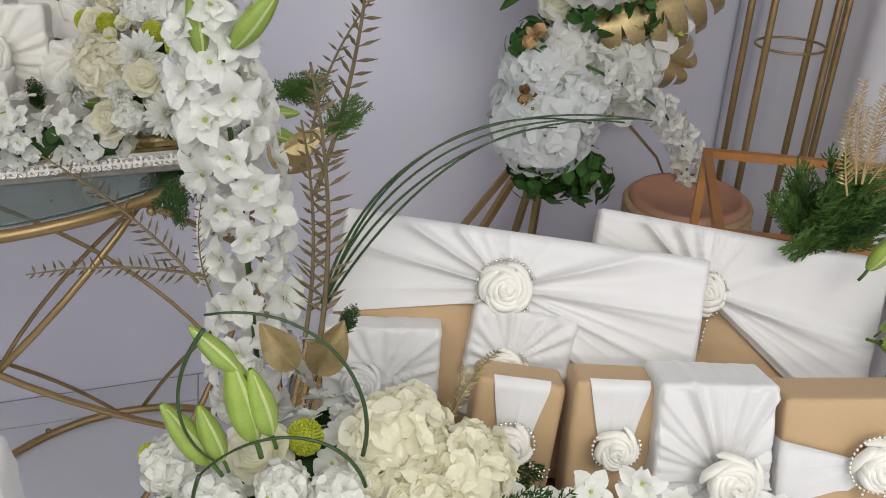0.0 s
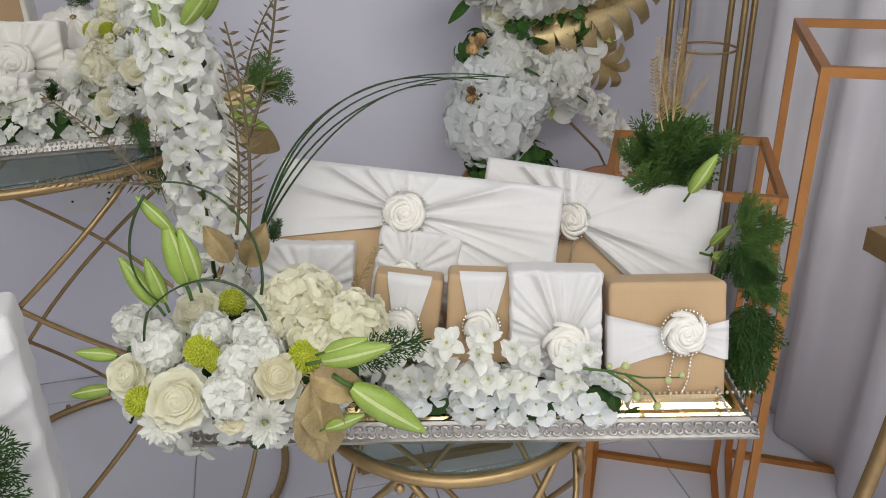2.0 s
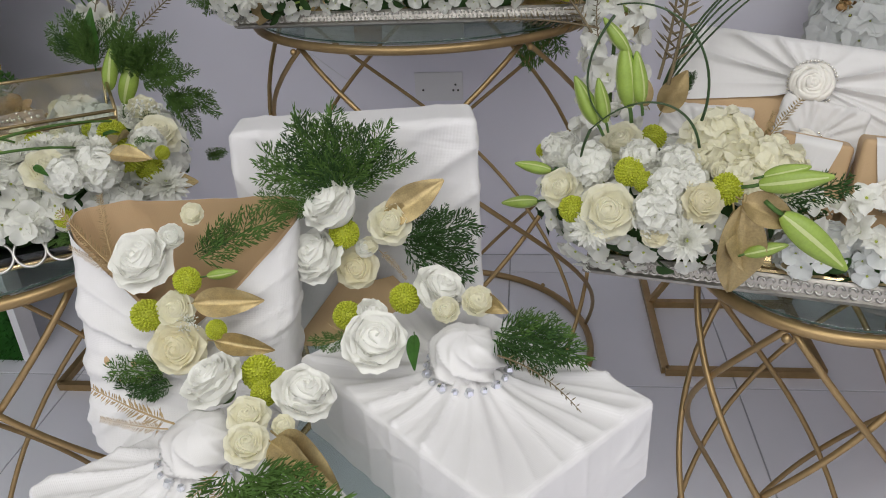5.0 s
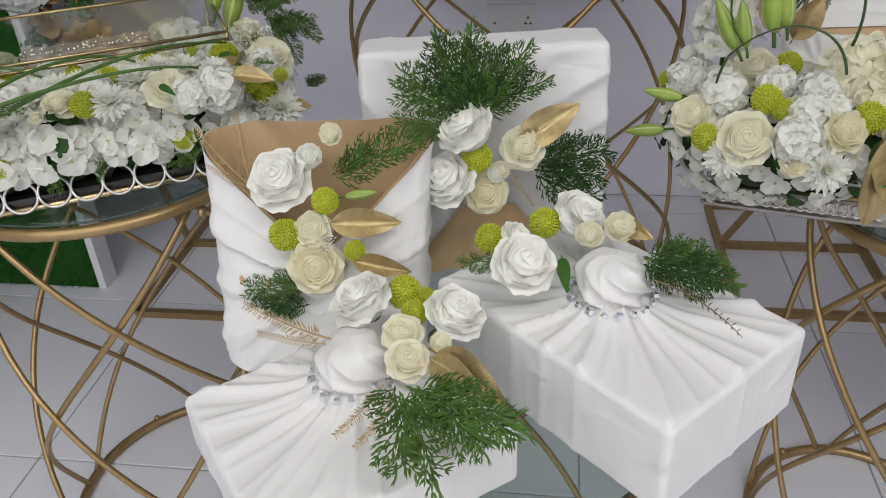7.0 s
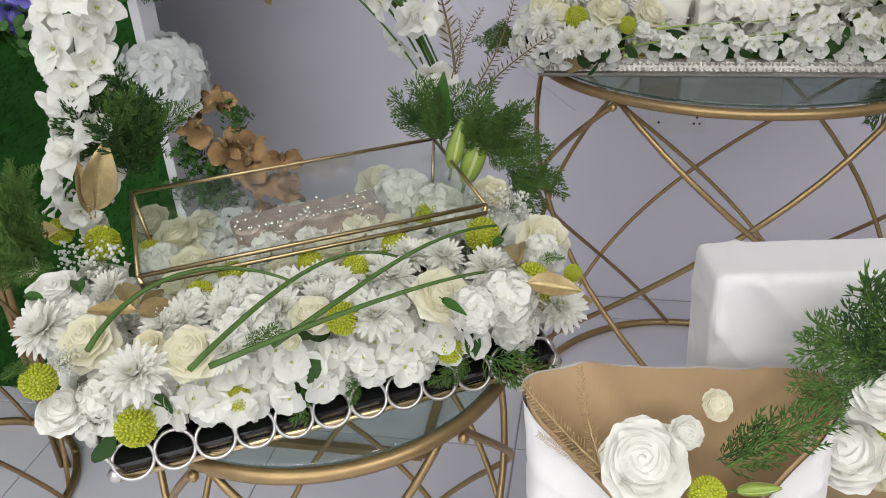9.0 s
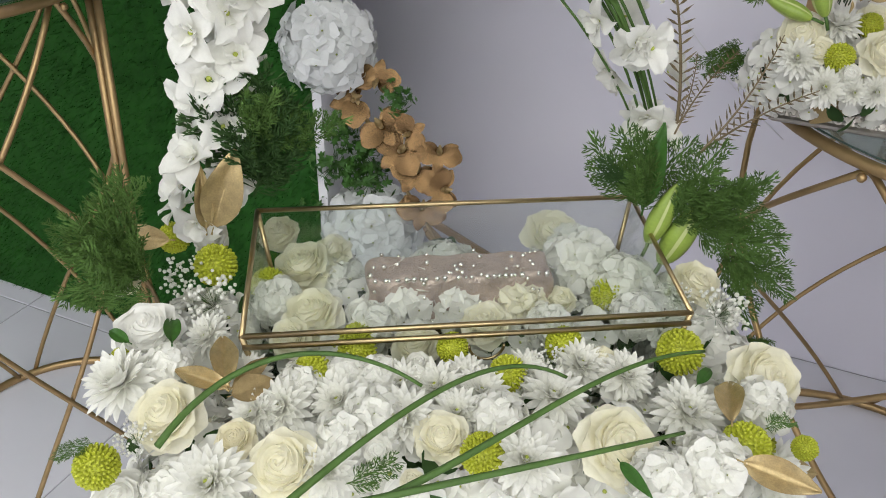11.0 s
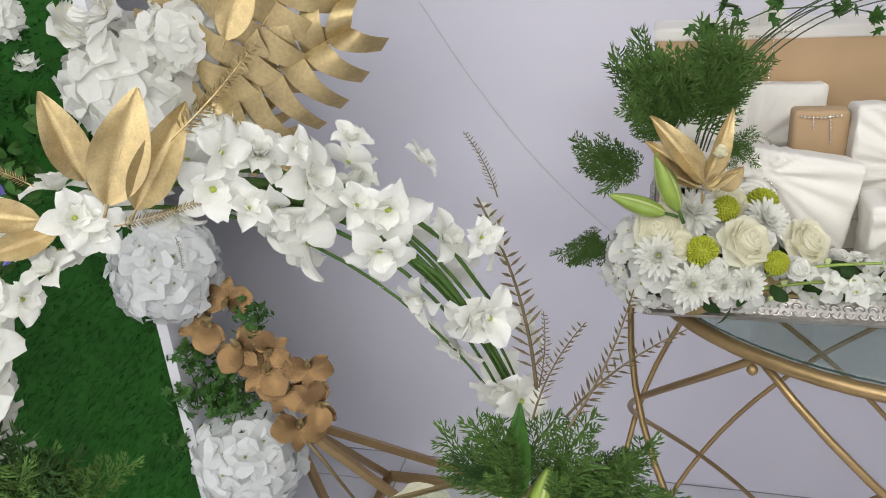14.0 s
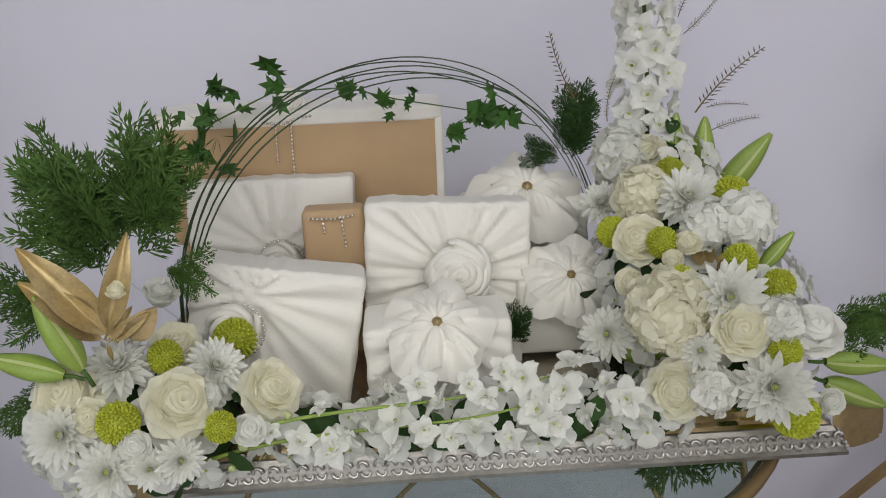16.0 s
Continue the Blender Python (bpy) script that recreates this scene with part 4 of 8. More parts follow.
def rosette_mesh(r, mat, seed=0):
    """A rose rolled from cloth, of radius r: folded bands tucked under one another round a tight heart."""
    rnd = random.Random(seed + 70)
    s = Shape()
    v, f = ball(0.80, 18, 8, 0.55, -0.05)
    s.add([(x * r, y * r, z * r) for x, y, z in v], f)
    foot = len(s.v) - 1
    sect = ((-0.16, -0.20), (-0.13, -0.07), (-0.08, -0.015), (-0.01, 0.0), (0.06, -0.03), (0.11, -0.10), (0.14, -0.22), (0.12, -0.36))
    for rad, n in ((0.06, 1), (0.20, 2), (0.36, 3), (0.53, 3), (0.70, 4), (0.85, 5)):
        a0 = rnd.uniform(0, 6.28)
        for i in range(n):
            mid = a0 + 2 * math.pi * i / n + rnd.uniform(-0.25, 0.25)
            half = math.pi / n * rnd.uniform(1.25, 1.55)
            lift, skew, ph = rnd.uniform(-0.06, 0.07), rnd.uniform(0.10, 0.24), rnd.uniform(0, 6)
            v, m = [], 26
            for j in range(m):
                u = 2 * j / (m - 1) - 1
                a = mid + u * half
                rr = rad * (1 + skew * u) + 0.03 * math.sin(3 * u + ph)
                top = 0.66 * math.sqrt(max(0.05, 1 - 0.88 * rr * rr)) + lift - 0.16 * u * u + 0.02 * math.sin(5 * u + ph)
                w = 1.0 - 0.55 * u ** 4
                for dr, dz in sect:
                    d = max(0.01, rr + dr * w)
                    v.append((r * d * math.cos(a), r * d * math.sin(a), r * max(-0.12, top + dz)))
            s.add(v, grid_faces(len(sect), m))
            k = len(s.v) - len(v)
            s.f.append((k, k + 1, foot))
            s.m.append(0)
    return s.mesh("rosette", mat)


def cloth_bud_mesh(r, mat, seed=0):
    """A tall bud wound from cloth, with slanting folds that rise to its tip."""
    rnd = random.Random(seed + 170)
    ph = [rnd.uniform(0, 6) for _ in range(3)]
    nu, nv = 96, 30
    v = []
    for j in range(nv):
        q = j / (nv - 1)
        prof = 0.62 + 0.40 * math.sin(math.pi * min(1, q * 1.08) ** 0.9) if q < 0.55 else 1.02 * math.sqrt(max(0.0, 1 - ((q - 0.5) / 0.5) ** 2.4))
        for i in range(nu):
            a = 2 * math.pi * i / nu
            w = a + 3.4 * q
            fold = (1 - abs(math.sin(2.5 * w + ph[0] + 0.5 * math.sin(w + ph[1])))) ** 1.6 + 0.5 * (1 - abs(math.sin(4.5 * a + 5 * q + ph[2]))) ** 2
            d = r * prof * (0.84 + 0.24 * fold * min(1, 3 * q + 0.3) * (1 - 0.3 * q))
            v.append((d * math.cos(a), d * math.sin(a), r * (1.42 * q - 0.1 + 0.05 * math.sin(a + ph[1]) * q)))
    return Shape().add(v, grid_faces(nu, nv, True)).mesh("cloth_bud", mat)


def chain_shape(lines, r=0.0022, step=0.0052):
    s = Shape()
    bv, bf = ball(r, 6, 4)
    for pts in lines:
        p = [Vector(q) for q in pts]
        left = 0.0
        for a, b in zip(p, p[1:]):
            ln = (b - a).length
            while left <= ln:
                s.add(bv, bf, 0, Matrix.Translation(a.lerp(b, left / ln if ln else 0)))
                left += step
            left -= ln
    return s


def circle(cx, cz, r, y, a0=0, a1=360, n=40):
    return [(cx + r * math.cos(radians(a0 + (a1 - a0) * i / n)), y, cz + r * math.sin(radians(a0 + (a1 - a0) * i / n))) for i in range(n + 1)]


def drape_shape(w, h, upper, lower, kx, kz, amp=0.0035, freq=15, seed=1, lift=0.0025, nu=70, nv=26, wrap=0.02, taper=0.0):
    """Cloth over the front of a box between two lines, gathered at a knot, its ends folded round the sides."""
    rnd = random.Random(seed)
    ph = [rnd.uniform(0, 6) for _ in range(3)]
    s = Shape()
    v = []
    for j in range(nv):
        q = j / (nv - 1)
        for i in range(nu):
            u = i / (nu - 1)
            x = (u - 0.5) * (w + 2 * wrap)
            xx = max(-w / 2, min(w / 2, x)) * (1 - taper * (1 - q))
            uu = xx / w + 0.5
            z = (lower(uu) * (1 - q) + upper(uu) * q) * h
            dx, dz = xx - kx, z - kz
            r = math.hypot(dx, dz)
            a = math.atan2(dz, dx)
            k = math.exp(-r / (0.38 * w)) * min(1, r / 0.02)
            ridge = (1 - abs(math.sin(0.62 * freq * a + ph[0] + 1.6 * math.sin(2 * a + ph[1])))) ** 2.0
            fine = (1 - abs(math.sin(1.9 * freq * a + ph[2] + 0.9 * math.sin(3 * a + 9 * r)))) ** 2.5
            y = -lift - amp * k * (3.6 * ridge * (0.18 + 0.82 * max(0, math.sin(2.6 * a + ph[1])) ** 0.7) + 0.9 * fine * max(0, math.sin(3.7 * a + ph[0])) + 0.4) - 0.006 * math.exp(-(r / 0.03) ** 2)
            if abs(x) > w / 2:
                over = abs(x) - w / 2
                v.append((math.copysign(w / 2 + lift, x), over, z))
            elif z > h - 0.008:
                bend = min(1, (z - h + 0.008) / 0.008) * math.pi / 2
                v.append((xx, 0.008 + (y - 0.008) * math.cos(bend), h - 0.008 + (0.008 + lift) * math.sin(bend)))
            else:
                v.append((xx, y, z))
    s.add(v, grid_faces(nu, nv))
    return s


def knot(parent, x, z, r, mat=None, y=-0.008, beads=True, bead_mat=None, seed=0, gap=(20, 330)):
    mat = mat or CREAM_CLOTH
    part("rosette", rosette_mesh(r, mat, seed), parent, Matrix.Translation((x, y - 0.2 * r, z)) @ Matrix.Rotation(radians(90), 4, "X"), "rose rolled from white cloth")
    if beads:
        part("bead_chain", chain_shape([circle(x, z, r * 1.10, y - 0.006, *gap)]).mesh("bead_chain", bead_mat or JEWEL), parent, None, "chain of small rhinestones")


def chain(parent, lines, mat=None):
    part("bead_chain", chain_shape(lines).mesh("bead_chain", mat or JEWEL), parent, None, "hanging chain of small rhinestones")


def on_tray(m, u, v, z, yaw=0.0, lean=0.0, roll=0.0):
    """A box's pose on a tray: lean tips its top back, roll tips it to its side."""
    return m @ Matrix.Translation((u, v, z)) @ Matrix.Rotation(radians(yaw), 4, "Z") @ Matrix.Rotation(radians(-lean), 4, "X") @ Matrix.Rotation(radians(roll), 4, "Y")


def gift(label, m, w, h, d, mat, relief=None, n=26):
    t = thing("gift_box", m, label, "gift box", "wrapped gift boxes")
    part("body", box_shape(w, h, d, 0.007, n, relief).mesh("body", mat), t)
    return t


# boxes on the framed tray in front of the box frames
T0 = 0.016
g = gift("beige cloth box with white sash and pinched rosette", on_tray(MA, 0.640, 0.050, T0 + 0.010, 0, 18, 0), 0.156, 0.166, 0.07, KRAFT)
part("sash", drape_shape(0.156, 0.166, lambda u: 0.60 + 0.22 * abs(u - 0.62) ** 1.0, lambda u: 0.47 - 0.30 * abs(u - 0.62), 0.016, 0.10, 0.003, 13, 4).mesh("sash", SATIN), g, None, "white cloth sash")
knot(g, 0.018, 0.10, 0.028, seed=1)
chain(g, [[(0.005, -0.012, 0.072), (-0.002, -0.010, 0.03), (0.004, -0.008, 0.004)], [(0.028, -0.012, 0.070), (0.024, -0.010, 0.035), (0.012, -0.008, 0.004)]])
part("dark_base", Shape().add(*box_verts(-0.085, 0.085, -0.006, 0.08, -0.006, 0.0)).mesh("dark_base", DARKBASE, smooth=False), g)
g = gift("box in white pleated cloth gathered into a large rosette", on_tray(MA, 0.489, 0.050, T0 + 0.008, 0, 16, 1), 0.124, 0.186, 0.07, SATIN, pleats(0.01, 0.085, 0.0042, 17, 3, 0.2), 64)
knot(g, 0.012, 0.092, 0.030, CREAM_CLOTH, seed=2, beads=False, y=-0.016)
g = gift("small beige box with a white sash and rosette", on_tray(MA, 0.386, 0.085, T0, 0, 11, 3), 0.094, 0.178, 0.05, KRAFT)
part("sash", drape_shape(0.064, 0.178, lambda u: 0.995, lambda u: 0.56, 0.0, 0.09, 0.002, 13, 5, wrap=0.0, taper=0.55).mesh("sash", SATIN), g)
knot(g, 0.0, 0.110, 0.023, seed=3, gap=(150, 390))
g = gift("small beige box with white sash and gold beads", on_tray(MA, 0.272, 0.10, T0, 0, 12, 8), 0.096, 0.170, 0.05, KRAFT)
part("sash", drape_shape(0.062, 0.170, lambda u: 0.995, lambda u: 0.54, 0.0, 0.09, 0.002, 13, 6, wrap=0.0, taper=0.55).mesh("sash", SATIN), g)
knot(g, -0.004, 0.102, 0.024, seed=4, gap=(-60, 220))
chain(g, [[(0.018, -0.012, 0.085), (0.026, -0.010, 0.078), (0.034, -0.01, 0.072), (0.046, -0.008, 0.076)], [(0.022, -0.012, 0.078), (0.036, -0.01, 0.066), (0.046, -0.008, 0.066)]])
g = gift("small white cloth box with a rosette, tipped sideways", on_tray(MA, 0.284, 0.183, T0 + 0.066, 0, 20, 11), 0.120, 0.135, 0.05, SATIN, pleats(-0.01, 0.07, 0.003, 15, 6, 0.2), 36)
knot(g, -0.012, 0.068, 0.022, seed=5, gap=(-150, 60), y=-0.004)
g = gift("small white pleated cloth box among the flowers", on_tray(MA, 0.138, 0.175, T0 + 0.046, 0, 16, 2), 0.135, 0.140, 0.05, SATIN, pleats(0.0, 0.07, 0.003, 17, 7, 0.2), 36)
knot(g, -0.02, 0.075, 0.024, SATIN, seed=6, beads=False, y=-0.003)
g = gift("large beige box draped in white cloth with a rosette", on_tray(MA, 0.268, 0.165, T0 + 0.012, -7, 27, 5), 0.425, 0.279, 0.055, KRAFT)
part("drape", drape_shape(0.425, 0.279, lambda u: 1.0, lambda u: (0.56 + 0.16 * u / 0.48) if u < 0.48 else max(0.0, 0.72 - 1.05 * (u - 0.48)), -0.012, 0.215, 0.0068, 12, 7, nu=150, nv=64).mesh("drape", SATIN), g, None, "white cloth drawn together at the rosette")
knot(g, -0.012, 0.215, 0.031, seed=7)
g = gift("large beige box draped in white cloth with a hanging bead chain", on_tray(MA, 0.548, 0.235, T0 + 0.006, -4, 26, 8.5), 0.362, 0.252, 0.055, KRAFT)
part("drape", drape_shape(0.362, 0.252, lambda u: 1.0, lambda u: 0.66 if u < 0.40 else max(0.02, 0.66 - 1.0 * (u - 0.40)), -0.04, 0.172, 0.0068, 12, 9, nu=150, nv=64).mesh("drape", SATIN), g, None, "white cloth drawn together at the rosette")
knot(g, -0.04, 0.172, 0.026, seed=8)
chain(g, [[(-0.05, -0.012, 0.145), (-0.060, -0.008, 0.10), (-0.063, -0.006, 0.055)], [(-0.03, -0.012, 0.145), (-0.032, -0.008, 0.10), (-0.038, -0.006, 0.06)]])

# boxes on the framed tray near the wall
g = gift("large beige box with a white top and hanging beads", on_tray(MB, 0.185, 0.41, T0 + 0.09, 0, 0, 0), 0.37, 0.175, 0.08, KRAFT)
part("top_cloth", box_shape(0.376, 0.022, 0.086, 0.006, 14).mesh("top_cloth", CREAM_CLOTH), g, pose(0, -0.002, 0.160), "white cloth over the top")
part("side_cloth", box_shape(0.012, 0.170, 0.084, 0.004, 10).mesh("side_cloth", CREAM_CLOTH), g, pose(0.183, -0.001, 0.0))
chain(g, [[(-0.045, -0.004, 0.168), (-0.02, -0.004, 0.165), (0.0, -0.004, 0.172), (0.02, -0.004, 0.175)], [(-0.030, -0.004, 0.165), (-0.032, -0.004, 0.11)], [(-0.010, -0.004, 0.165), (-0.012, -0.004, 0.095)]])
knot(g, -0.012, 0.19, 0.020, CREAM_CLOTH, seed=9, beads=False, y=0.02)
part("riser", Shape().add(*box_verts(-0.17, 0.17, 0.0, 0.08, -0.105, 0.0)).mesh("riser", KRAFT, smooth=False), g)
g = gift("white cloth box with a small beaded rosette", on_tray(MB, 0.146, 0.335, T0 + 0.031, 0, 8, 0), 0.215, 0.165, 0.05, CREAM_CLOTH, pleats(0.0, 0.07, 0.0035, 13, 11, 0.25), 40)
knot(g, 0.01, 0.06, 0.026, seed=10, gap=(10, 180))
part("riser", Shape().add(*box_verts(-0.09, 0.09, 0.0, 0.05, -0.05, 0.0)).mesh("riser", CREAM_CLOTH, smooth=False), g)
g = gift("small beige box with hanging rhinestones", on_tray(MB, 0.232, 0.262, T0 + 0.058, 0, 4, 0), 0.075, 0.120, 0.04, KRAFT)
chain(g, [[(-0.028, -0.003, 0.112), (0.0, -0.004, 0.110), (0.028, -0.003, 0.114)], [(-0.012, -0.003, 0.110), (-0.010, -0.003, 0.09)], [(0.010, -0.003, 0.112), (0.014, -0.003, 0.075)]])
part("riser", Shape().add(*box_verts(-0.035, 0.035, 0.0, 0.04, -0.085, 0.0)).mesh("riser", KRAFT, smooth=False), g)
g = gift("white cloth box with folds and a beaded rosette", on_tray(MB, 0.157, 0.125, T0 + 0.006, 4, 10, 11), 0.182, 0.152, 0.075, CREAM_CLOTH, pleats(-0.03, 0.12, 0.0042, 12, 12, 0.3), 44)
knot(g, -0.040, 0.085, 0.028, CREAM_CLOTH, seed=11, gap=(-70, 80))
g = gift("white cloth box gathered into a large rosette", on_tray(MB, 0.361, 0.215, T0 + 0.032, 0, 10, 2.5), 0.195, 0.160, 0.07, CREAM_CLOTH, pleats(0.01, 0.075, 0.0046, 17, 13, 0.22), 46)
knot(g, 0.012, 0.08, 0.039, CREAM_CLOTH, seed=12, beads=False, y=-0.012)
part("riser", Shape().add(*box_verts(-0.09, 0.09, 0.0, 0.07, -0.06, 0.0)).mesh("riser", CREAM_CLOTH, smooth=False), g)


def cloth_flower(parent, x, y, z, r, m, seed=0):
    """A ruffled flower of gathered cloth."""
    rnd = random.Random(seed)
    s = Shape()
    for layer in range(3):
        nu, nv, ph = 72, 9, rnd.uniform(0, 6)
        rr = r * (1.05 - 0.22 * layer)
        v = []
        for j in range(nv):
            q = j / (nv - 1)
            for i in range(nu):
                a = 2 * math.pi * i / nu
                ruff = math.sin(6 * a + ph + layer) * 0.6 + math.sin(13 * a + 2 * ph) * 0.4
                d = rr * (0.06 + 0.94 * q) * (1 + 0.10 * q * math.sin(5 * a + ph))
                v.append((d * math.cos(a), d * math.sin(a), r * (0.10 * layer + 0.20 * q * ruff + 0.16 * math.sin(math.pi * q) - 0.18 * q * q)))
        s.add(v, grid_faces(nu, nv, True))
    v, f = ball(r * 0.12, 8, 5, 1, r * 0.2)
    s.add(v, f, 1)
    part("cloth_flower", s.mesh("cloth_flower", CREAM_CLOTH, BRONZE_LEAF), parent, Matrix.Translation((x, y, z)) @ m, "ruffled flower of cream cloth")


g = gift("pale box topped with a folded cloth flower", on_tray(MB, 0.349, 0.090, T0 + 0.002, 0, 2, -2), 0.155, 0.105, 0.075, CREAM_CLOTH, pleats(0, 0.1, 0.003, 12, 14, 0.2), 36)
cloth_flower(g, 0.0, -0.002, 0.104, 0.054, pose(0, 0, 0, 38), 1)
g = gift("white cloth bundle tied into a bunched top", on_tray(MB, 0.475, 0.335, T0 + 0.05, 0, 6, 0), 0.165, 0.105, 0.07, CREAM_CLOTH, pleats(0.0, 0.11, 0.005, 14, 15, 0.2), 36)
cloth_flower(g, 0.0, 0.0, 0.112, 0.070, pose(0, 0, 0, 40), 2)
part("riser", Shape().add(*box_verts(-0.07, 0.07, 0.0, 0.06, -0.06, 0.0)).mesh("riser", CREAM_CLOTH, smooth=False), g)
g = gift("pale grey box topped with a folded cloth flower", on_tray(MB, 0.505, 0.21, T0 + 0.002, 0, 0, 0), 0.12, 0.095, 0.07, CREAM_CLOTH)
cloth_flower(g, 0.0, 0.0, 0.098, 0.053, pose(0, 0, 0, 45), 3)

# white boxes on the low round table
TT = 0.692


def lid_box(label, cx, cy, yaw, w, d, h, seed, kx=0.0, ky=0.0, z0=TT, freq=15):
    """A flat box in white cloth whose folds meet at a knot on its top."""
    rnd = random.Random(seed)
    ph = [rnd.uniform(0, 6) for _ in range(3)]

    def relief(x, y, z, n):
        dx, dy = x - kx, (y - d / 2) - ky
        a, r = math.atan2(dy, dx), math.hypot(dx, dy)
        k = math.exp(-r / 0.30) * min(1, r / 0.02) * (1 if n.z > 0.9 else 0.25)
        return 0.0062 * k * (1.6 * (1 - abs(math.sin(0.5 * freq * a + ph[0] + 1.2 * math.sin(2 * a + ph[1])))) ** 1.6 + 0.7 * (1 - abs(math.sin(freq * 1.07 * a + ph[2] + 14 * r))) ** 2 - 0.5) + (0.022 * math.exp(-(r / 0.05) ** 2) if n.z > 0.5 else 0)
    t = thing("gift_box", Matrix.Translation((cx, cy, z0)) @ Matrix.Rotation(radians(yaw), 4, "Z"), label, "gift box", "white gift boxes on the low table")
    part("body", box_shape(w, h, d, 0.008, 80, relief).mesh("body", CLOTH), t, pose(0, -d / 2, 0))
    m = Matrix.Translation((kx, ky, h + 0.006))
    part("cloth_bud", cloth_bud_mesh(0.039, SATIN, seed), t, m, "bud wound from white cloth")
    s = Shape()
    for k in range(18):
        a = 2 * math.pi * k / 18
        v, f = ball(0.0045 if k % 2 else 0.006, 6, 4)
        s.add(v, f, 0, Matrix.Translation((kx + 0.044 * math.cos(a), ky + 0.044 * math.sin(a), h + 0.012)))
    part("bead_band", s.mesh("bead_band", CRYSTAL, smooth=False), t, None, "band of clear rhinestones")["kind"] = "stuff"
    return t


lid_box("flat box in white cloth with folds meeting at a knot", 1.914, 1.694, -43.2, 0.325, 0.222, 0.108, 21, 0.0, 0.0)
lid_box("flat box in white cloth beside a bag of flowers", 1.652, 1.545, 40, 0.255, 0.235, 0.068, 22, 0.03, 0.033)
g = thing("gift_box", Matrix.Translation((1.762, 1.922, TT)) @ Matrix.Rotation(radians(9), 4, "Z") @ Matrix.Rotation(radians(-4), 4, "X"), "upright box in white cloth with flowers on its front", "gift box", "white gift boxes on the low table")
part("body", box_shape(0.315, 0.305, 0.085, 0.010, 60, lambda x, y, z, n: 0.0095 * (1 - abs(math.sin(48 * (abs(x) * 0.9 - z * 0.7) + 2 * math.sin(9 * z + 7 * x)))) ** 1.8 * min(1, abs(x) * 9) ** 2 * (1 if abs(n.y) > 0.9 else 0.25)).mesh("body", CLOTH), g)
s = Shape()
v = []
for j in range(20):
    q = j / 19
    for i in range(30):
        u = 2 * i / 29 - 1
        v.append((u * (0.035 + 0.075 * (1 - q)), -0.006 - 0.006 * math.sin(9 * u + 2) * (1 - q) - 0.012 * (1 - u * u), 0.002 + 0.095 * q))
s.add(v, grid_faces(30, 20))
part("organza", s.mesh("organza", KRAFT), g, None, "beige cloth panel")

# pouch: a white wrapped bag with a beige opening
t = thing("gift_bag", Matrix.Translation((1.576, 1.745, TT)) @ Matrix.Rotation(radians(6), 4, "Z"), "white cloth bag with beige lining and flowers on its front", "gift bag")
s, lin = Shape(), Shape()
nu, nv = 72, 26


def bag(a, q):
    """A point of the bag's skin; it leans back, and its folds run together low on the front."""
    c, sn = math.cos(a), math.sin(a)
    rim = 0.232 + 0.010 * max(0, sn) ** 0.5 - (0.115 * (1 - abs(c) ** 0.5) ** 0.9 if sn < 0 else 0)
    rx, ry = 0.120 + 0.018 * q, 0.066 - 0.046 * q * q
    x, z = math.copysign(abs(c) ** 0.5, c) * rx, rim * q
    b = math.atan2(z - 0.085, abs(x) + 0.02)
    ridge = (1 - abs(math.sin(6.5 * b + 0.6 * math.sin(4 * b) + (1.1 if c > 0 else 0)))) ** 1.8
    fine = (1 - abs(math.sin(15 * b + 9 * abs(x)))) ** 2
    f = (0.0125 * ridge + 0.0045 * fine) * min(1, abs(x) / 0.05) * (1 - 0.3 * q) + 0.003 * noise.noise(Vector((3 * c, 3 * sn, 7 * q))) - 0.008 * q * (1 - q)
    return (x + math.copysign(f * 0.5, c), ry - 0.066 + math.copysign(abs(sn) ** 0.55, sn) * (ry + f) + 0.58 * z, z)


nu, nv = 180, 60
s.add([bag(2 * math.pi * i / nu, j / (nv - 1)) for j in range(nv) for i in range(nu)], grid_faces(nu, nv, True))
for j in range(12):
    for i in range(nu):
        a = 2 * math.pi * i / nu
        x, y, z = bag(a, 0.12 + 0.885 * j / 11)
        lin.v.append((x * 0.97, y - 0.004 * math.sin(a), z))
lin.f = [f[::-1] for f in grid_faces(nu, 12, True)]
lin.m = [0] * len(lin.f)
part("body", s.mesh("body", CLOTH), t)
part("lining", lin.mesh("lining", KRAFT), t, None, "beige lining")

# glass casket in the flowers on the black tray
t = thing("glass_casket", Matrix.Translation((1.001, 1.911, 0.83)) @ Matrix.Rotation(radians(30.5), 4, "Z"), "gold-edged glass casket with white flowers and a lace box inside", "glass box")
W4, D4, H4 = 0.41, 0.19, 0.137
FD, FS = 0.02, 0.018
bot = [(FS, FD, 0.0), (W4 - FS, FD, 0.0), (W4 - FS, D4 - 0.01, 0.0), (FS, D4 - 0.01, 0.0)]
top = [(0, 0, H4 - 0.002), (W4, 0, H4 - 0.002), (W4, D4, H4 + 0.018), (0, D4, H4 + 0.018)]
cor = bot + top
for q in ((0, 1, 5, 4), (1, 2, 6, 5), (2, 3, 7, 6), (3, 0, 4, 7), (4, 5, 6, 7)):
    pane = part("pane", Shape().add([cor[i] for i in q], [(0, 1, 2, 3)]).mesh("pane", GLASS, smooth=False), t)
    pane.visible_shadow = False
for i, j in ((0, 1), (1, 2), (2, 3), (3, 0), (4, 5), (5, 6), (6, 7), (7, 4), (0, 4), (1, 5), (2, 6), (3, 7)):
    part("edge", Shape().add(*tube([cor[i], cor[j]], 0.0027, 6)).mesh("edge", BRASS), t, None, "brass edge")
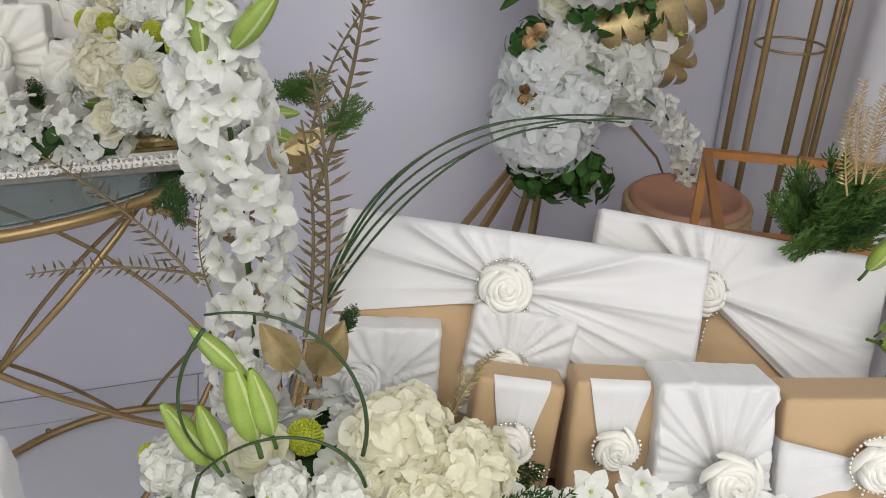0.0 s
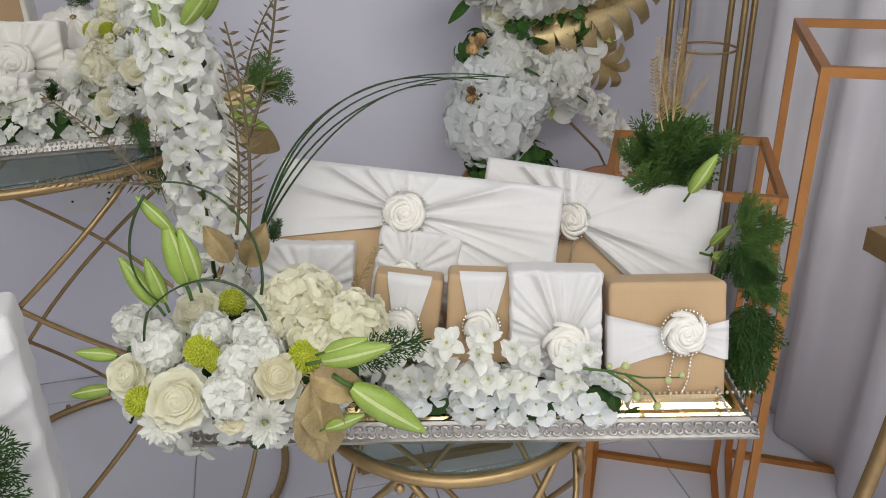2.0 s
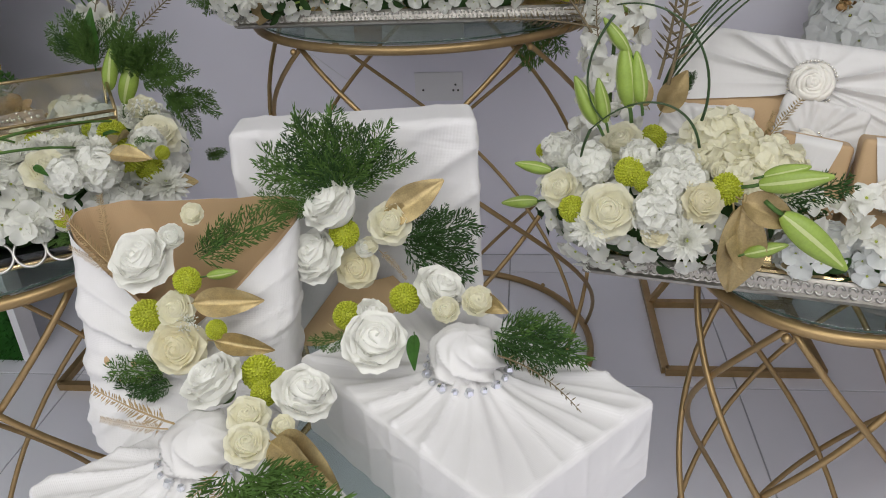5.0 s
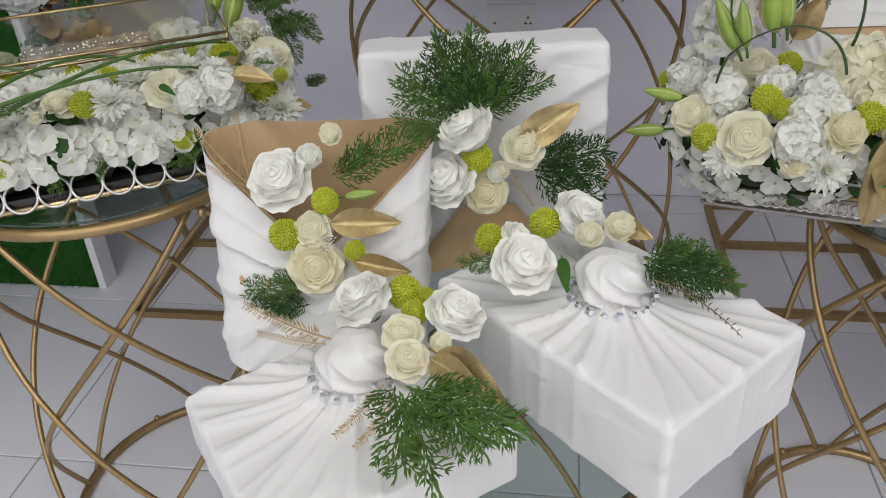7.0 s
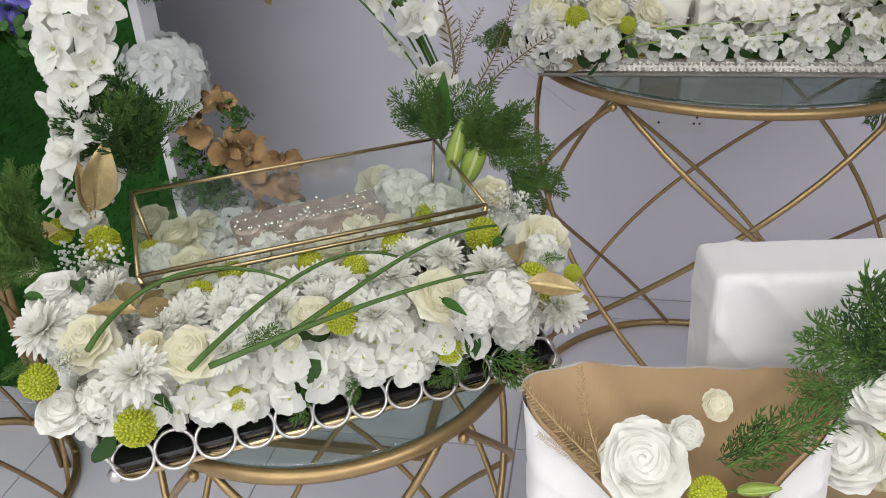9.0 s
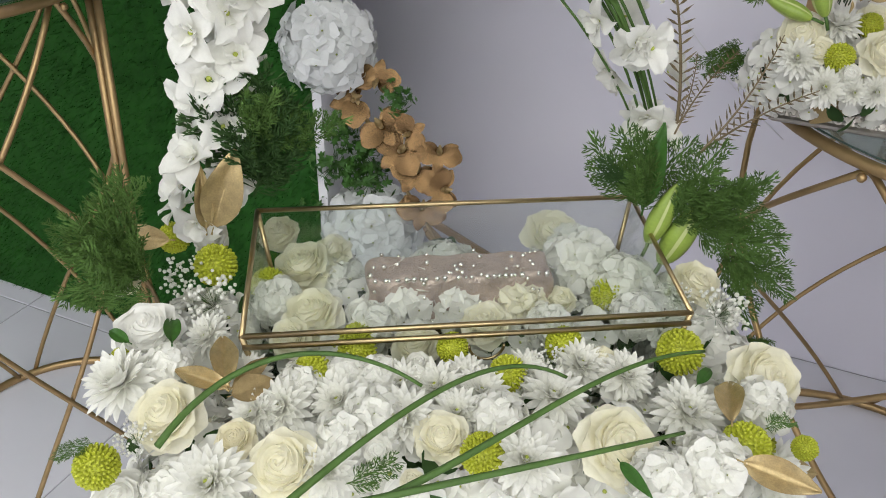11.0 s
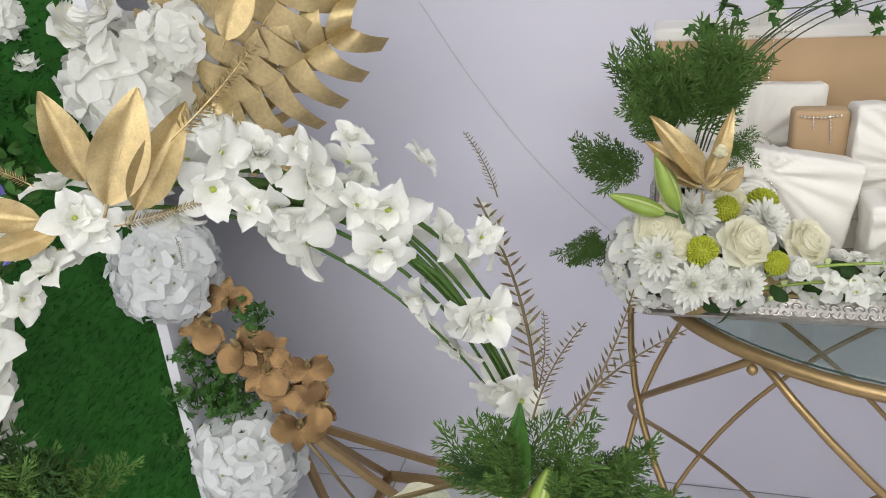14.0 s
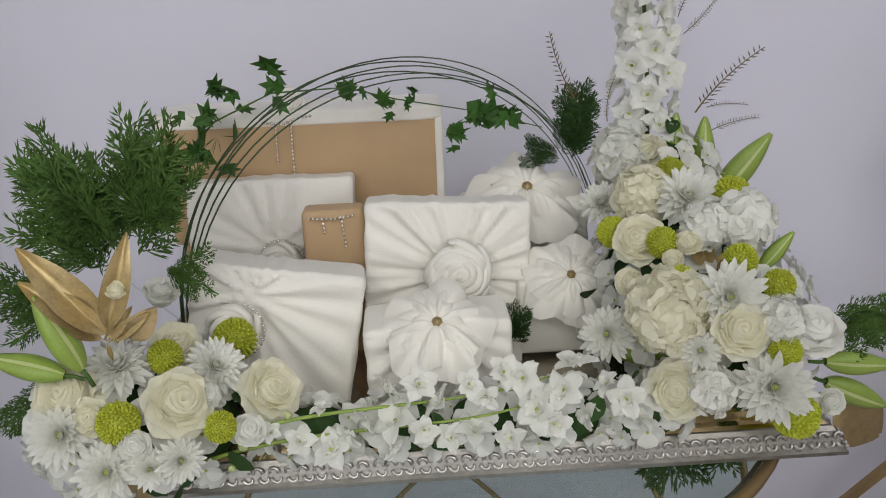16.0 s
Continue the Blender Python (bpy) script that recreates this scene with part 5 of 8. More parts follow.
part("lid_edge", Shape().add(*tube([(0, -0.003, H4 - 0.012), (W4, -0.003, H4 - 0.012)], 0.0026, 6)).mesh("lid_edge", BRASS), t)
part("clasp", Shape().add(*tube(circle(W4 * 0.53, H4 - 0.022, 0.016, -0.006, 180, 360, 16), 0.0014, 6)).mesh("clasp", BRASS), t, None, "brass clasp loop")
lace = solid("lace_box", box_shape(0.195, 0.07, 0.05, 0.008, 30, lambda x, y, z, n: 0.0022 * math.sin(140 * x) * math.sin(150 * z + 60 * y)).mesh("lace_box", LACE), "small box covered with beaded lace inside the casket", "box",
             m=t.matrix_world @ pose(0.21, 0.105, 0.045))
s = Shape()
rnd = random.Random(4)
for k in range(90):
    v, f = ball(rnd.uniform(0.002, 0.0036), 6, 4)
    s.add(v, f, 0, Matrix.Translation((rnd.uniform(-0.095, 0.095), rnd.choice((-0.002, rnd.uniform(0, 0.05))), 0.071 if rnd.random() < 0.6 else rnd.uniform(0.01, 0.07))))
part("beads", s.mesh("beads", JEWEL), lace)

# ---- flowers ----
fa = thing("flower_arrangement", pose(2.166, 2.053, 0.75), "white roses, lime pompons and lily buds on a tray", "flowers", "flower arrangements")
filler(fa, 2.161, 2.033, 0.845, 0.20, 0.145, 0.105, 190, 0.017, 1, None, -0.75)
bloom(fa, "rose", 2.101, 2.027, 0.94, 0.0312, -0.176, -0.52, 0.836)
bloom(fa, "rose", 2.077, 1.916, 0.891, 0.0369, -0.16, -0.781, 0.604)
bloom(fa, "ivory_rose", 2.188, 1.914, 0.904, 0.0288, 0.101, -0.781, 0.616)
bloom(fa, "rosebud", 2.216, 1.954, 0.926, 0.0186, 0.188, -0.697, 0.692)
bloom(fa, "cream_hydrangea", 2.226, 2.007, 0.938, 0.0456, 0.248, -0.57, 0.783)
bloom(fa, "cream_hydrangea", 2.281, 1.979, 0.917, 0.0401, 0.336, -0.647, 0.684)
bloom(fa, "hydrangea", 2.058, 1.984, 0.924, 0.0287, -0.246, -0.645, 0.724)
bloom(fa, "hydrangea", 2.148, 1.93, 0.917, 0.0241, -0.001, -0.753, 0.658)
bloom(fa, "hydrangea", 2.165, 1.963, 0.933, 0.0235, 0.045, -0.683, 0.729)
bloom(fa, "rosebud", 2.189, 1.967, 0.934, 0.0187, 0.121, -0.67, 0.732)
bloom(fa, "hydrangea", 2.133, 1.904, 0.894, 0.0267, -0.031, -0.802, 0.596)
bloom(fa, "chrysanthemum", 2.168, 1.886, 0.865, 0.0285, 0.052, -0.843, 0.535)
bloom(fa, "chrysanthemum", 2.056, 1.911, 0.869, 0.0269, -0.197, -0.799, 0.569)
bloom(fa, "rose", 2.02, 1.967, 0.9, 0.0278, -0.293, -0.69, 0.662)
bloom(fa, "pompon", 2.143, 2.029, 0.945, 0.0177, -0.033, -0.498, 0.866)
bloom(fa, "pompon", 2.105, 1.957, 0.926, 0.0196, -0.124, -0.699, 0.704)
bloom(fa, "pompon", 2.122, 1.938, 0.92, 0.0145, -0.071, -0.739, 0.671)
bloom(fa, "pompon", 2.221, 1.932, 0.913, 0.0208, 0.188, -0.741, 0.645)
bloom(fa, "pompon", 2.034, 1.934, 0.885, 0.0181, -0.247, -0.752, 0.611)
bloom(fa, "pompon", 2, 2.087, 0.905, 0.0117, -0.398, -0.463, 0.792)
bloom(fa, "ivory_rose", 2.133, 1.89, 0.872, 0.0177, -0.028, -0.835, 0.55)
bloom(fa, "rosebud", 2.102, 2.142, 0.946, 0.0173, -0.145, -0.258, 0.955)
bloom(fa, "hydrangea", 2.024, 2.052, 0.917, 0.0253, -0.356, -0.511, 0.782)
bloom(fa, "rose", 2.257, 2.07, 0.929, 0.0244, 0.362, -0.422, 0.832)
bloom(fa, "hydrangea", 2.119, 1.98, 0.936, 0.0212, -0.101, -0.643, 0.759)
bloom(fa, "hydrangea", 2.178, 1.938, 0.922, 0.0183, 0.082, -0.736, 0.672)
bloom(fa, "cream_hydrangea", 2.246, 1.951, 0.917, 0.0263, 0.253, -0.702, 0.666)
blade(fa, "lily_bud", 2.008, 1.989, 0.915, 1.96, 2, 0.919, (0.226, -0.823, 0.521))
blade(fa, "lily_bud", 1.991, 1.993, 0.869, 1.942, 2.005, 0.858, (0.236, -0.8, 0.551))
blade(fa, "lily_bud", 2.064, 1.975, 0.983, 2.032, 1.983, 1.041, (0.178, -0.86, 0.478))
blade(fa, "lily_bud", 2.101, 1.966, 1.008, 2.087, 1.969, 1.088, (0.141, -0.875, 0.463))
blade(fa, "lily_bud", 2.095, 1.967, 1.076, 2.064, 1.975, 1.113, (0.152, -0.905, 0.398))
blade(fa, "lily_bud", 2.114, 1.962, 1.014, 2.102, 1.965, 1.076, (0.127, -0.878, 0.461))
blade(fa, "lily_bud", 2.074, 1.972, 0.987, 2.06, 1.976, 1.041, (0.168, -0.863, 0.477))
blade(fa, "dark_conifer_spray", 2.273, 1.923, 0.902, 2.352, 1.904, 0.932, (-0.057, -0.814, 0.578))
blade(fa, "lily_bud", 2.238, 1.865, 0.948, 2.31, 1.847, 0.969, (-0.019, -0.818, 0.575))
blade(fa, "lily_bud", 2.242, 1.864, 0.959, 2.286, 1.853, 0.977, (-0.024, -0.824, 0.566))
blade(fa, "lily_bud", 2.266, 1.858, 0.914, 2.343, 1.839, 0.857, (-0.052, -0.794, 0.605))
blade(fa, "lily_bud", 2.234, 1.866, 0.858, 2.277, 1.855, 0.879, (-0.013, -0.767, 0.642))
blade(fa, "bronze_leaf", 2.223, 1.869, 0.927, 2.285, 1.853, 0.903, (0, -0.808, 0.589))
blade(fa, "gold_leaf", 2.225, 1.868, 0.92, 2.228, 1.867, 0.791, (-0.002, -0.803, 0.596))
blade(fa, "gold_leaf", 2.216, 1.87, 0.913, 2.24, 1.864, 0.832, (0.008, -0.8, 0.6))
blade(fa, "gold_sprig", 2.291, 2.073, 0.898, 2.326, 2.064, 0.989, (-0.067, -0.859, 0.508))
blade(fa, "gold_sprig", 2.29, 2.073, 0.89, 2.312, 2.068, 0.963, (-0.066, -0.855, 0.514))
blade(fa, "bronze_leaf", 2.164, 2.105, 0.955, 2.192, 2.098, 1.012, (0.059, -0.891, 0.451))
blade(fa, "bronze_leaf", 2.144, 2.109, 0.963, 2.117, 2.116, 1.013, (0.078, -0.893, 0.443))
blade(fa, "bronze_sprig", 2.065, 2.129, 1.061, 1.982, 2.15, 1.207, (0.158, -0.923, 0.35))
blade(fa, "bronze_sprig", 2.073, 2.127, 1.068, 1.926, 2.163, 1.102, (0.151, -0.927, 0.344))
blade(fa, "dark_conifer_spray", 2.284, 2.075, 0.794, 2.379, 2.051, 0.831, (-0.057, -0.814, 0.578))
blade(fa, "dark_conifer_spray", 2.283, 2.075, 0.785, 2.341, 2.061, 0.758, (-0.056, -0.81, 0.583))
blade(fa, "bronze_sprig", 2.169, 2.103, 0.994, 2.226, 2.089, 1.259, (0.055, -0.906, 0.42))
blade(fa, "bronze_sprig", 2.156, 2.106, 1.001, 2.206, 2.094, 1.212, (0.068, -0.908, 0.413))
blade(fa, "bronze_sprig", 2.076, 2.126, 1.046, 2.053, 2.132, 1.138, (0.147, -0.92, 0.364))
tuft(fa, "dark_conifer_spray", 2.201, 2.157, 0.964, 0.0330, 4, (0.2, -0.2, 1.0), 0.55, 101)
tuft(fa, "conifer_spray", 2.193, 2.159, 1.185, 0.0397, 4, (0.5, -0.2, 0.6), 0.55, 102)
tuft(fa, "dark_conifer_spray", 2.052, 2.194, 1.14, 0.0410, 4, (-0.3, -0.2, -0.6), 0.55, 103)
spike(fa, [(2.105, 2.263, 0.8), (2.111, 2.267, 1.05), (2.107, 2.273, 1.25), (2.098, 2.275, 1.44)], 0.044, 0.030, 84, 0.026, 2)
blade(fa, "lily_bud", 2.122, 2.238, 1.248, 2.166, 2.228, 1.303, (0.07, -0.985, 0.16))
blade(fa, "lily_bud", 2.092, 2.246, 1.241, 2.087, 2.247, 1.301, (0.094, -0.982, 0.164))
blade(fa, "bronze_sprig", 2.185, 2.223, 1.094, 2.295, 2.196, 1.339, (0.016, -0.958, 0.287))
blade(fa, "bronze_sprig", 2.184, 2.223, 1.144, 2.212, 2.216, 1.312, (0.017, -0.969, 0.248))
blade(fa, "gold_leaf", 2.16, 2.229, 1.144, 2.201, 2.219, 1.164, (0.037, -0.968, 0.247))
strands = []
strands.append(bezier((2.185, 2.238, 0.952), (2.23, 2.243, 1.095), (2.33, 2.239, 1.192), (2.553, 2.204, 1.151)))
strands.append(bezier((2.187, 2.238, 0.952), (2.239, 2.24, 1.081), (2.339, 2.236, 1.178), (2.524, 2.211, 1.149)))
strands.append(bezier((2.188, 2.238, 0.952), (2.247, 2.239, 1.068), (2.347, 2.234, 1.167), (2.538, 2.208, 1.153)))
strands.append(bezier((2.19, 2.237, 0.952), (2.234, 2.242, 1.089), (2.333, 2.238, 1.186), (2.489, 2.22, 1.148)))
strands.append(bezier((2.192, 2.237, 0.952), (2.256, 2.236, 1.055), (2.356, 2.232, 1.155), (2.453, 2.229, 1.143)))
strands.append(bezier((2.182, 1.935, 1), (2.201, 1.931, 1.071), (2.157, 1.941, 1.149), (2.079, 1.961, 1.132)))
strands.append(bezier((2.077, 1.961, 1.12), (2.042, 1.97, 1.072), (2.04, 1.97, 1.02), (2.07, 1.963, 0.993)))
strands.append(bezier((2.183, 1.935, 0.966), (2.173, 1.937, 1.027), (2.107, 1.954, 1.04), (2.055, 1.967, 0.979)))
strands.append(bezier((2.055, 1.967, 0.979), (2.034, 1.972, 0.929), (2.048, 1.968, 0.906), (2.063, 1.965, 0.903)))
for pts in strands:
    part("grass_strand", strands_shape([pts], 0.0019).mesh("grass_strand", GRASSBLADE), fa, fa.matrix_world.inverted(), "thin dark green grass strand")
fb = thing("flower_arrangement", pose(2.479, 1.944, 0.77), "row of white florets and green buds along a tray edge", "flowers", "flower arrangements")
filler(fb, 2.366, 1.988, 0.79, 0.055, 0.035, 0.045, 26, 0.018, 20, BLUSHLESS)
filler(fb, 2.444, 1.968, 0.79, 0.055, 0.035, 0.045, 26, 0.018, 21, BLUSHLESS)
filler(fb, 2.522, 1.949, 0.772, 0.055, 0.035, 0.045, 26, 0.018, 22, BLUSHLESS)
filler(fb, 2.59, 1.932, 0.772, 0.055, 0.035, 0.045, 26, 0.018, 23, BLUSHLESS)
bloom(fb, "floret", 2.362, 1.957, 0.872, 0.0260, -0.326, -0.598, 0.732)
bloom(fb, "floret", 2.394, 1.949, 0.892, 0.0231, -0.294, -0.599, 0.745)
bloom(fb, "floret", 2.396, 1.949, 0.845, 0.0276, -0.335, -0.605, 0.723)
bloom(fb, "floret", 2.431, 1.940, 0.873, 0.0258, -0.272, -0.607, 0.747)
bloom(fb, "floret", 2.440, 1.938, 0.902, 0.0216, -0.247, -0.605, 0.757)
bloom(fb, "floret", 2.470, 1.931, 0.828, 0.0237, -0.228, -0.656, 0.719)
bloom(fb, "floret", 2.474, 1.929, 0.882, 0.0230, -0.208, -0.62, 0.756)
bloom(fb, "floret", 2.499, 1.923, 0.866, 0.0245, -0.167, -0.639, 0.751)
bloom(fb, "floret", 2.540, 1.913, 0.863, 0.0231, -0.112, -0.657, 0.746)
bloom(fb, "floret", 2.554, 1.910, 0.835, 0.0195, -0.077, -0.683, 0.726)
bloom(fb, "floret", 2.348, 1.961, 0.836, 0.0225, -0.362, -0.601, 0.713)
bloom(fb, "floret", 2.444, 1.937, 0.837, 0.0236, -0.28, -0.629, 0.725)
bloom(fb, "floret", 2.415, 1.944, 0.833, 0.0211, -0.329, -0.616, 0.715)
bloom(fb, "floret", 2.378, 1.953, 0.877, 0.0233, -0.315, -0.598, 0.737)
bloom(fb, "floret", 2.337, 1.963, 0.884, 0.0220, -0.322, -0.6, 0.733)
bloom(fb, "floret", 2.329, 1.965, 0.844, 0.0198, -0.354, -0.601, 0.716)
bloom(fb, "floret", 2.489, 1.926, 0.822, 0.0224, -0.179, -0.678, 0.713)
bloom(fb, "floret", 2.374, 1.954, 0.819, 0.0200, -0.374, -0.61, 0.699)
bloom(fb, "floret", 2.533, 1.915, 0.827, 0.0196, -0.093, -0.689, 0.719)
bloom(fb, "floret", 2.563, 1.907, 0.879, 0.0178, -0.107, -0.654, 0.749)
bloom(fb, "hydrangea", 2.299, 1.973, 0.875, 0.0228, -0.327, -0.604, 0.727)
bloom(fb, "green_bud", 2.584, 1.887, 0.864, 0.0083, -0.092, -0.661, 0.744)
bloom(fb, "green_bud", 2.603, 1.883, 0.863, 0.0108, -0.088, -0.664, 0.742)
bloom(fb, "green_bud", 2.656, 1.87, 0.841, 0.0090, -0.08, -0.676, 0.732)
bloom(fb, "green_bud", 2.62, 1.879, 0.817, 0.0117, -0.056, -0.69, 0.721)
bloom(fb, "green_bud", 2.646, 1.872, 0.802, 0.0111, -0.056, -0.696, 0.716)
bloom(fb, "green_bud", 2.671, 1.866, 0.849, 0.0083, -0.09, -0.673, 0.734)
part("bud_stem", strands_shape([[(2.536, 1.909, 0.857), (2.586, 1.897, 0.85), (2.63, 1.886, 0.839), (2.679, 1.874, 0.838)], [(2.586, 1.897, 0.85), (2.613, 1.891, 0.83), (2.626, 1.887, 0.813)], [(2.608, 1.892, 0.845), (2.639, 1.884, 0.819), (2.651, 1.881, 0.798)]], 0.002).mesh("bud_stem", STEM), fb, fb.matrix_world.inverted())
fc = thing("flower_arrangement", pose(2.835, 2.175, 0.75), "conifer sprigs and lily buds behind a wrapped box", "flowers", "flower arrangements")
tuft(fc, "conifer_spray", 2.798, 2.195, 0.966, 0.0937, 14, (-0.1, -0.2, 1.0), 0.55, 104)
tuft(fc, "conifer_spray", 2.825, 2.188, 0.965, 0.0895, 14, (0.15, -0.2, 1.0), 0.55, 105)
tuft(fc, "conifer_spray", 2.804, 2.193, 1.008, 0.0681, 12, (0.0, -0.2, 1.0), 0.55, 106)
tuft(fc, "conifer_spray", 2.779, 2.2, 0.992, 0.0606, 8, (-0.5, -0.2, 0.8), 0.55, 107)
tuft(fc, "dark_conifer_spray", 2.808, 2.192, 0.974, 0.0730, 8, (0.0, -0.2, 1.0), 0.55, 108)
tuft(fc, "dark_conifer_spray", 2.846, 2.039, 0.918, 0.0813, 12, (0.3, -0.2, -0.8), 0.55, 109)
tuft(fc, "dark_conifer_spray", 2.872, 2.032, 0.823, 0.0960, 12, (0.0, -0.2, -1.0), 0.55, 110)
tuft(fc, "conifer_spray", 2.844, 2.039, 0.926, 0.0662, 10, (0.6, -0.2, 0.1), 0.55, 111)
tuft(fc, "conifer_spray", 2.867, 2.034, 0.876, 0.0601, 10, (0.4, -0.2, -0.5), 0.55, 112)
tuft(fc, "conifer_spray", 2.84, 2.04, 0.951, 0.0582, 6, (0.5, -0.2, 0.5), 0.55, 113)
tuft(fc, "dark_conifer_spray", 2.866, 2.034, 0.859, 0.0568, 7, (0.6, -0.2, 0.1), 0.55, 114)
blade(fc, "lily_bud", 2.797, 2.102, 0.987, 2.826, 2.095, 1.046, (-0.502, -0.782, 0.37))
blade(fc, "lily_bud", 2.836, 2.093, 0.901, 2.862, 2.086, 0.937, (-0.514, -0.744, 0.427))
blade(fc, "lily_bud", 2.839, 2.092, 0.884, 2.909, 2.075, 0.864, (-0.513, -0.738, 0.438))
blade(fc, "straw_sprig", 2.763, 2.111, 1.094, 2.753, 2.113, 1.22, (-0.491, -0.822, 0.287))
blade(fc, "straw_sprig", 2.755, 2.113, 1.102, 2.726, 2.12, 1.207, (-0.486, -0.828, 0.281))
blade(fc, "straw_sprig", 2.763, 2.111, 1.094, 2.77, 2.109, 1.193, (-0.491, -0.822, 0.287))
blade(fc, "straw_sprig", 2.77, 2.109, 1.094, 2.797, 2.102, 1.158, (-0.497, -0.819, 0.287))
blade(fc, "straw_sprig", 2.756, 2.112, 1.094, 2.739, 2.117, 1.18, (-0.486, -0.825, 0.288))
blade(fc, "gold_sprig", 2.751, 2.114, 1.08, 2.719, 2.122, 1.18, (-0.48, -0.824, 0.3))
fd = thing("flower_arrangement", pose(1.45, 2.7, 0.98), "white roses, gold leaves and conifer at a tray corner", "flowers", "flower arrangements")
filler(fd, 1.44, 2.66, 1.03, 0.13, 0.09, 0.085, 110, 0.016, 4)
bloom(fd, "rose", 1.491, 2.598, 1.09, 0.0326, 0.355, -0.678, 0.643)
bloom(fd, "rose", 1.563, 2.637, 1.074, 0.0315, 0.544, -0.577, 0.609)
bloom(fd, "rose", 1.393, 2.608, 1.098, 0.0333, -0.004, -0.687, 0.727)
bloom(fd, "chrysanthemum", 1.515, 2.638, 1.101, 0.0285, 0.445, -0.557, 0.701)
bloom(fd, "chrysanthemum", 1.432, 2.63, 1.111, 0.0312, 0.142, -0.593, 0.793)
bloom(fd, "rose", 1.474, 2.665, 1.113, 0.0250, 0.333, -0.456, 0.825)
bloom(fd, "rosebud", 1.448, 2.726, 1.139, 0.0237, 0.238, -0.309, 0.921)
bloom(fd, "pompon", 1.442, 2.582, 1.083, 0.0193, 0.185, -0.752, 0.632)
bloom(fd, "pompon", 1.518, 2.711, 1.091, 0.0228, 0.531, -0.332, 0.78)
bloom(fd, "pompon", 1.47, 2.643, 1.112, 0.0165, 0.306, -0.537, 0.786)
bloom(fd, "pompon", 1.525, 2.59, 1.068, 0.0149, 0.443, -0.695, 0.566)
bloom(fd, "chrysanthemum", 1.433, 2.562, 1.048, 0.0288, 0.157, -0.841, 0.518)
bloom(fd, "chrysanthemum", 1.493, 2.569, 1.05, 0.0218, 0.359, -0.779, 0.514)
bloom(fd, "rosebud", 1.457, 2.57, 1.067, 0.0183, 0.24, -0.788, 0.567)
bloom(fd, "chrysanthemum", 1.393, 2.581, 1.075, 0.0298, 0.012, -0.779, 0.627)
bloom(fd, "rosebud", 1.547, 2.598, 1.058, 0.0201, 0.494, -0.675, 0.548)
bloom(fd, "rose", 1.417, 2.587, 1.087, 0.0190, 0.092, -0.748, 0.658)
bloom(fd, "rosebud", 1.514, 2.608, 1.089, 0.0150, 0.424, -0.643, 0.638)
bloom(fd, "chrysanthemum", 1.468, 2.564, 1.047, 0.0188, 0.28, -0.815, 0.507)
blade(fd, "bronze_leaf", 1.466, 2.6, 1.054, 1.431, 2.6, 0.98, (0.301, -0.797, 0.524))
blade(fd, "lily_bud", 1.398, 2.6, 1.122, 1.334, 2.6, 1.14, (0.394, -0.806, 0.441))
blade(fd, "lily_bud", 1.413, 2.6, 1.127, 1.383, 2.6, 1.195, (0.378, -0.815, 0.439))
blade(fd, "slim_gold_leaf", 1.441, 2.6, 1.16, 1.383, 2.6, 1.24, (0.353, -0.842, 0.409))
blade(fd, "slim_gold_leaf", 1.439, 2.6, 1.16, 1.377, 2.6, 1.211, (0.355, -0.841, 0.408))
blade(fd, "slim_gold_leaf", 1.442, 2.6, 1.165, 1.47, 2.6, 1.242, (0.352, -0.845, 0.403))
blade(fd, "slim_gold_leaf", 1.445, 2.6, 1.154, 1.477, 2.6, 1.176, (0.347, -0.841, 0.416))
blade(fd, "slim_gold_leaf", 1.435, 2.6, 1.155, 1.399, 2.6, 1.172, (0.359, -0.837, 0.413))
blade(fd, "slim_gold_leaf", 1.442, 2.6, 1.155, 1.464, 2.6, 1.182, (0.35, -0.84, 0.414))
blade(fd, "slim_gold_leaf", 1.439, 2.6, 1.149, 1.441, 2.6, 1.133, (0.353, -0.836, 0.421))
blade(fd, "bronze_leaf", 1.459, 2.6, 1.153, 1.482, 2.6, 1.178, (0.329, -0.846, 0.42))
bloom(fd, "rosebud", 1.455, 2.6, 1.198, 0.0121, 0.221, -0.614, 0.758)
tuft(fd, "conifer_spray", 1.434, 2.72, 1.191, 0.1093, 10, (0.1, -0.2, 1.0), 0.55, 115)
tuft(fd, "conifer_spray", 1.459, 2.72, 1.213, 0.0813, 6, (0.1, -0.2, 1.0), 0.55, 116)
tuft(fd, "conifer_spray", 1.399, 2.72, 1.175, 0.0935, 8, (-0.5, -0.2, 0.8), 0.55, 117)
tuft(fd, "conifer_spray", 1.364, 2.72, 1.135, 0.0783, 6, (-0.9, -0.2, 0.2), 0.55, 118)
tuft(fd, "conifer_spray", 1.317, 2.72, 1.041, 0.0640, 7, (-0.3, -0.2, -0.9), 0.55, 119)
tuft(fd, "conifer_spray", 1.415, 2.72, 1.203, 0.0869, 7, (-0.3, -0.2, 0.9), 0.55, 120)
tuft(fd, "conifer_spray", 1.462, 2.72, 1.165, 0.0443, 5, (0.5, -0.2, 0.0), 0.55, 121)
fe = thing("flower_arrangement", pose(2.02, 2.82, 0.98), "tall mound of white roses, pompons and lilies on a tray", "flowers", "flower arrangements")
filler(fe, 2.02, 2.82, 1.04, 0.15, 0.19, 0.15, 190, 0.017, 5)
filler(fe, 2.02, 2.95, 1.15, 0.09, 0.08, 0.10, 70, 0.016, 6)
bloom(fe, "hydrangea", 1.965, 2.929, 1.2, 0.0335, -0.355, -0.358, 0.864)
bloom(fe, "rose", 1.934, 2.739, 1.165, 0.0290, -0.364, -0.676, 0.641)
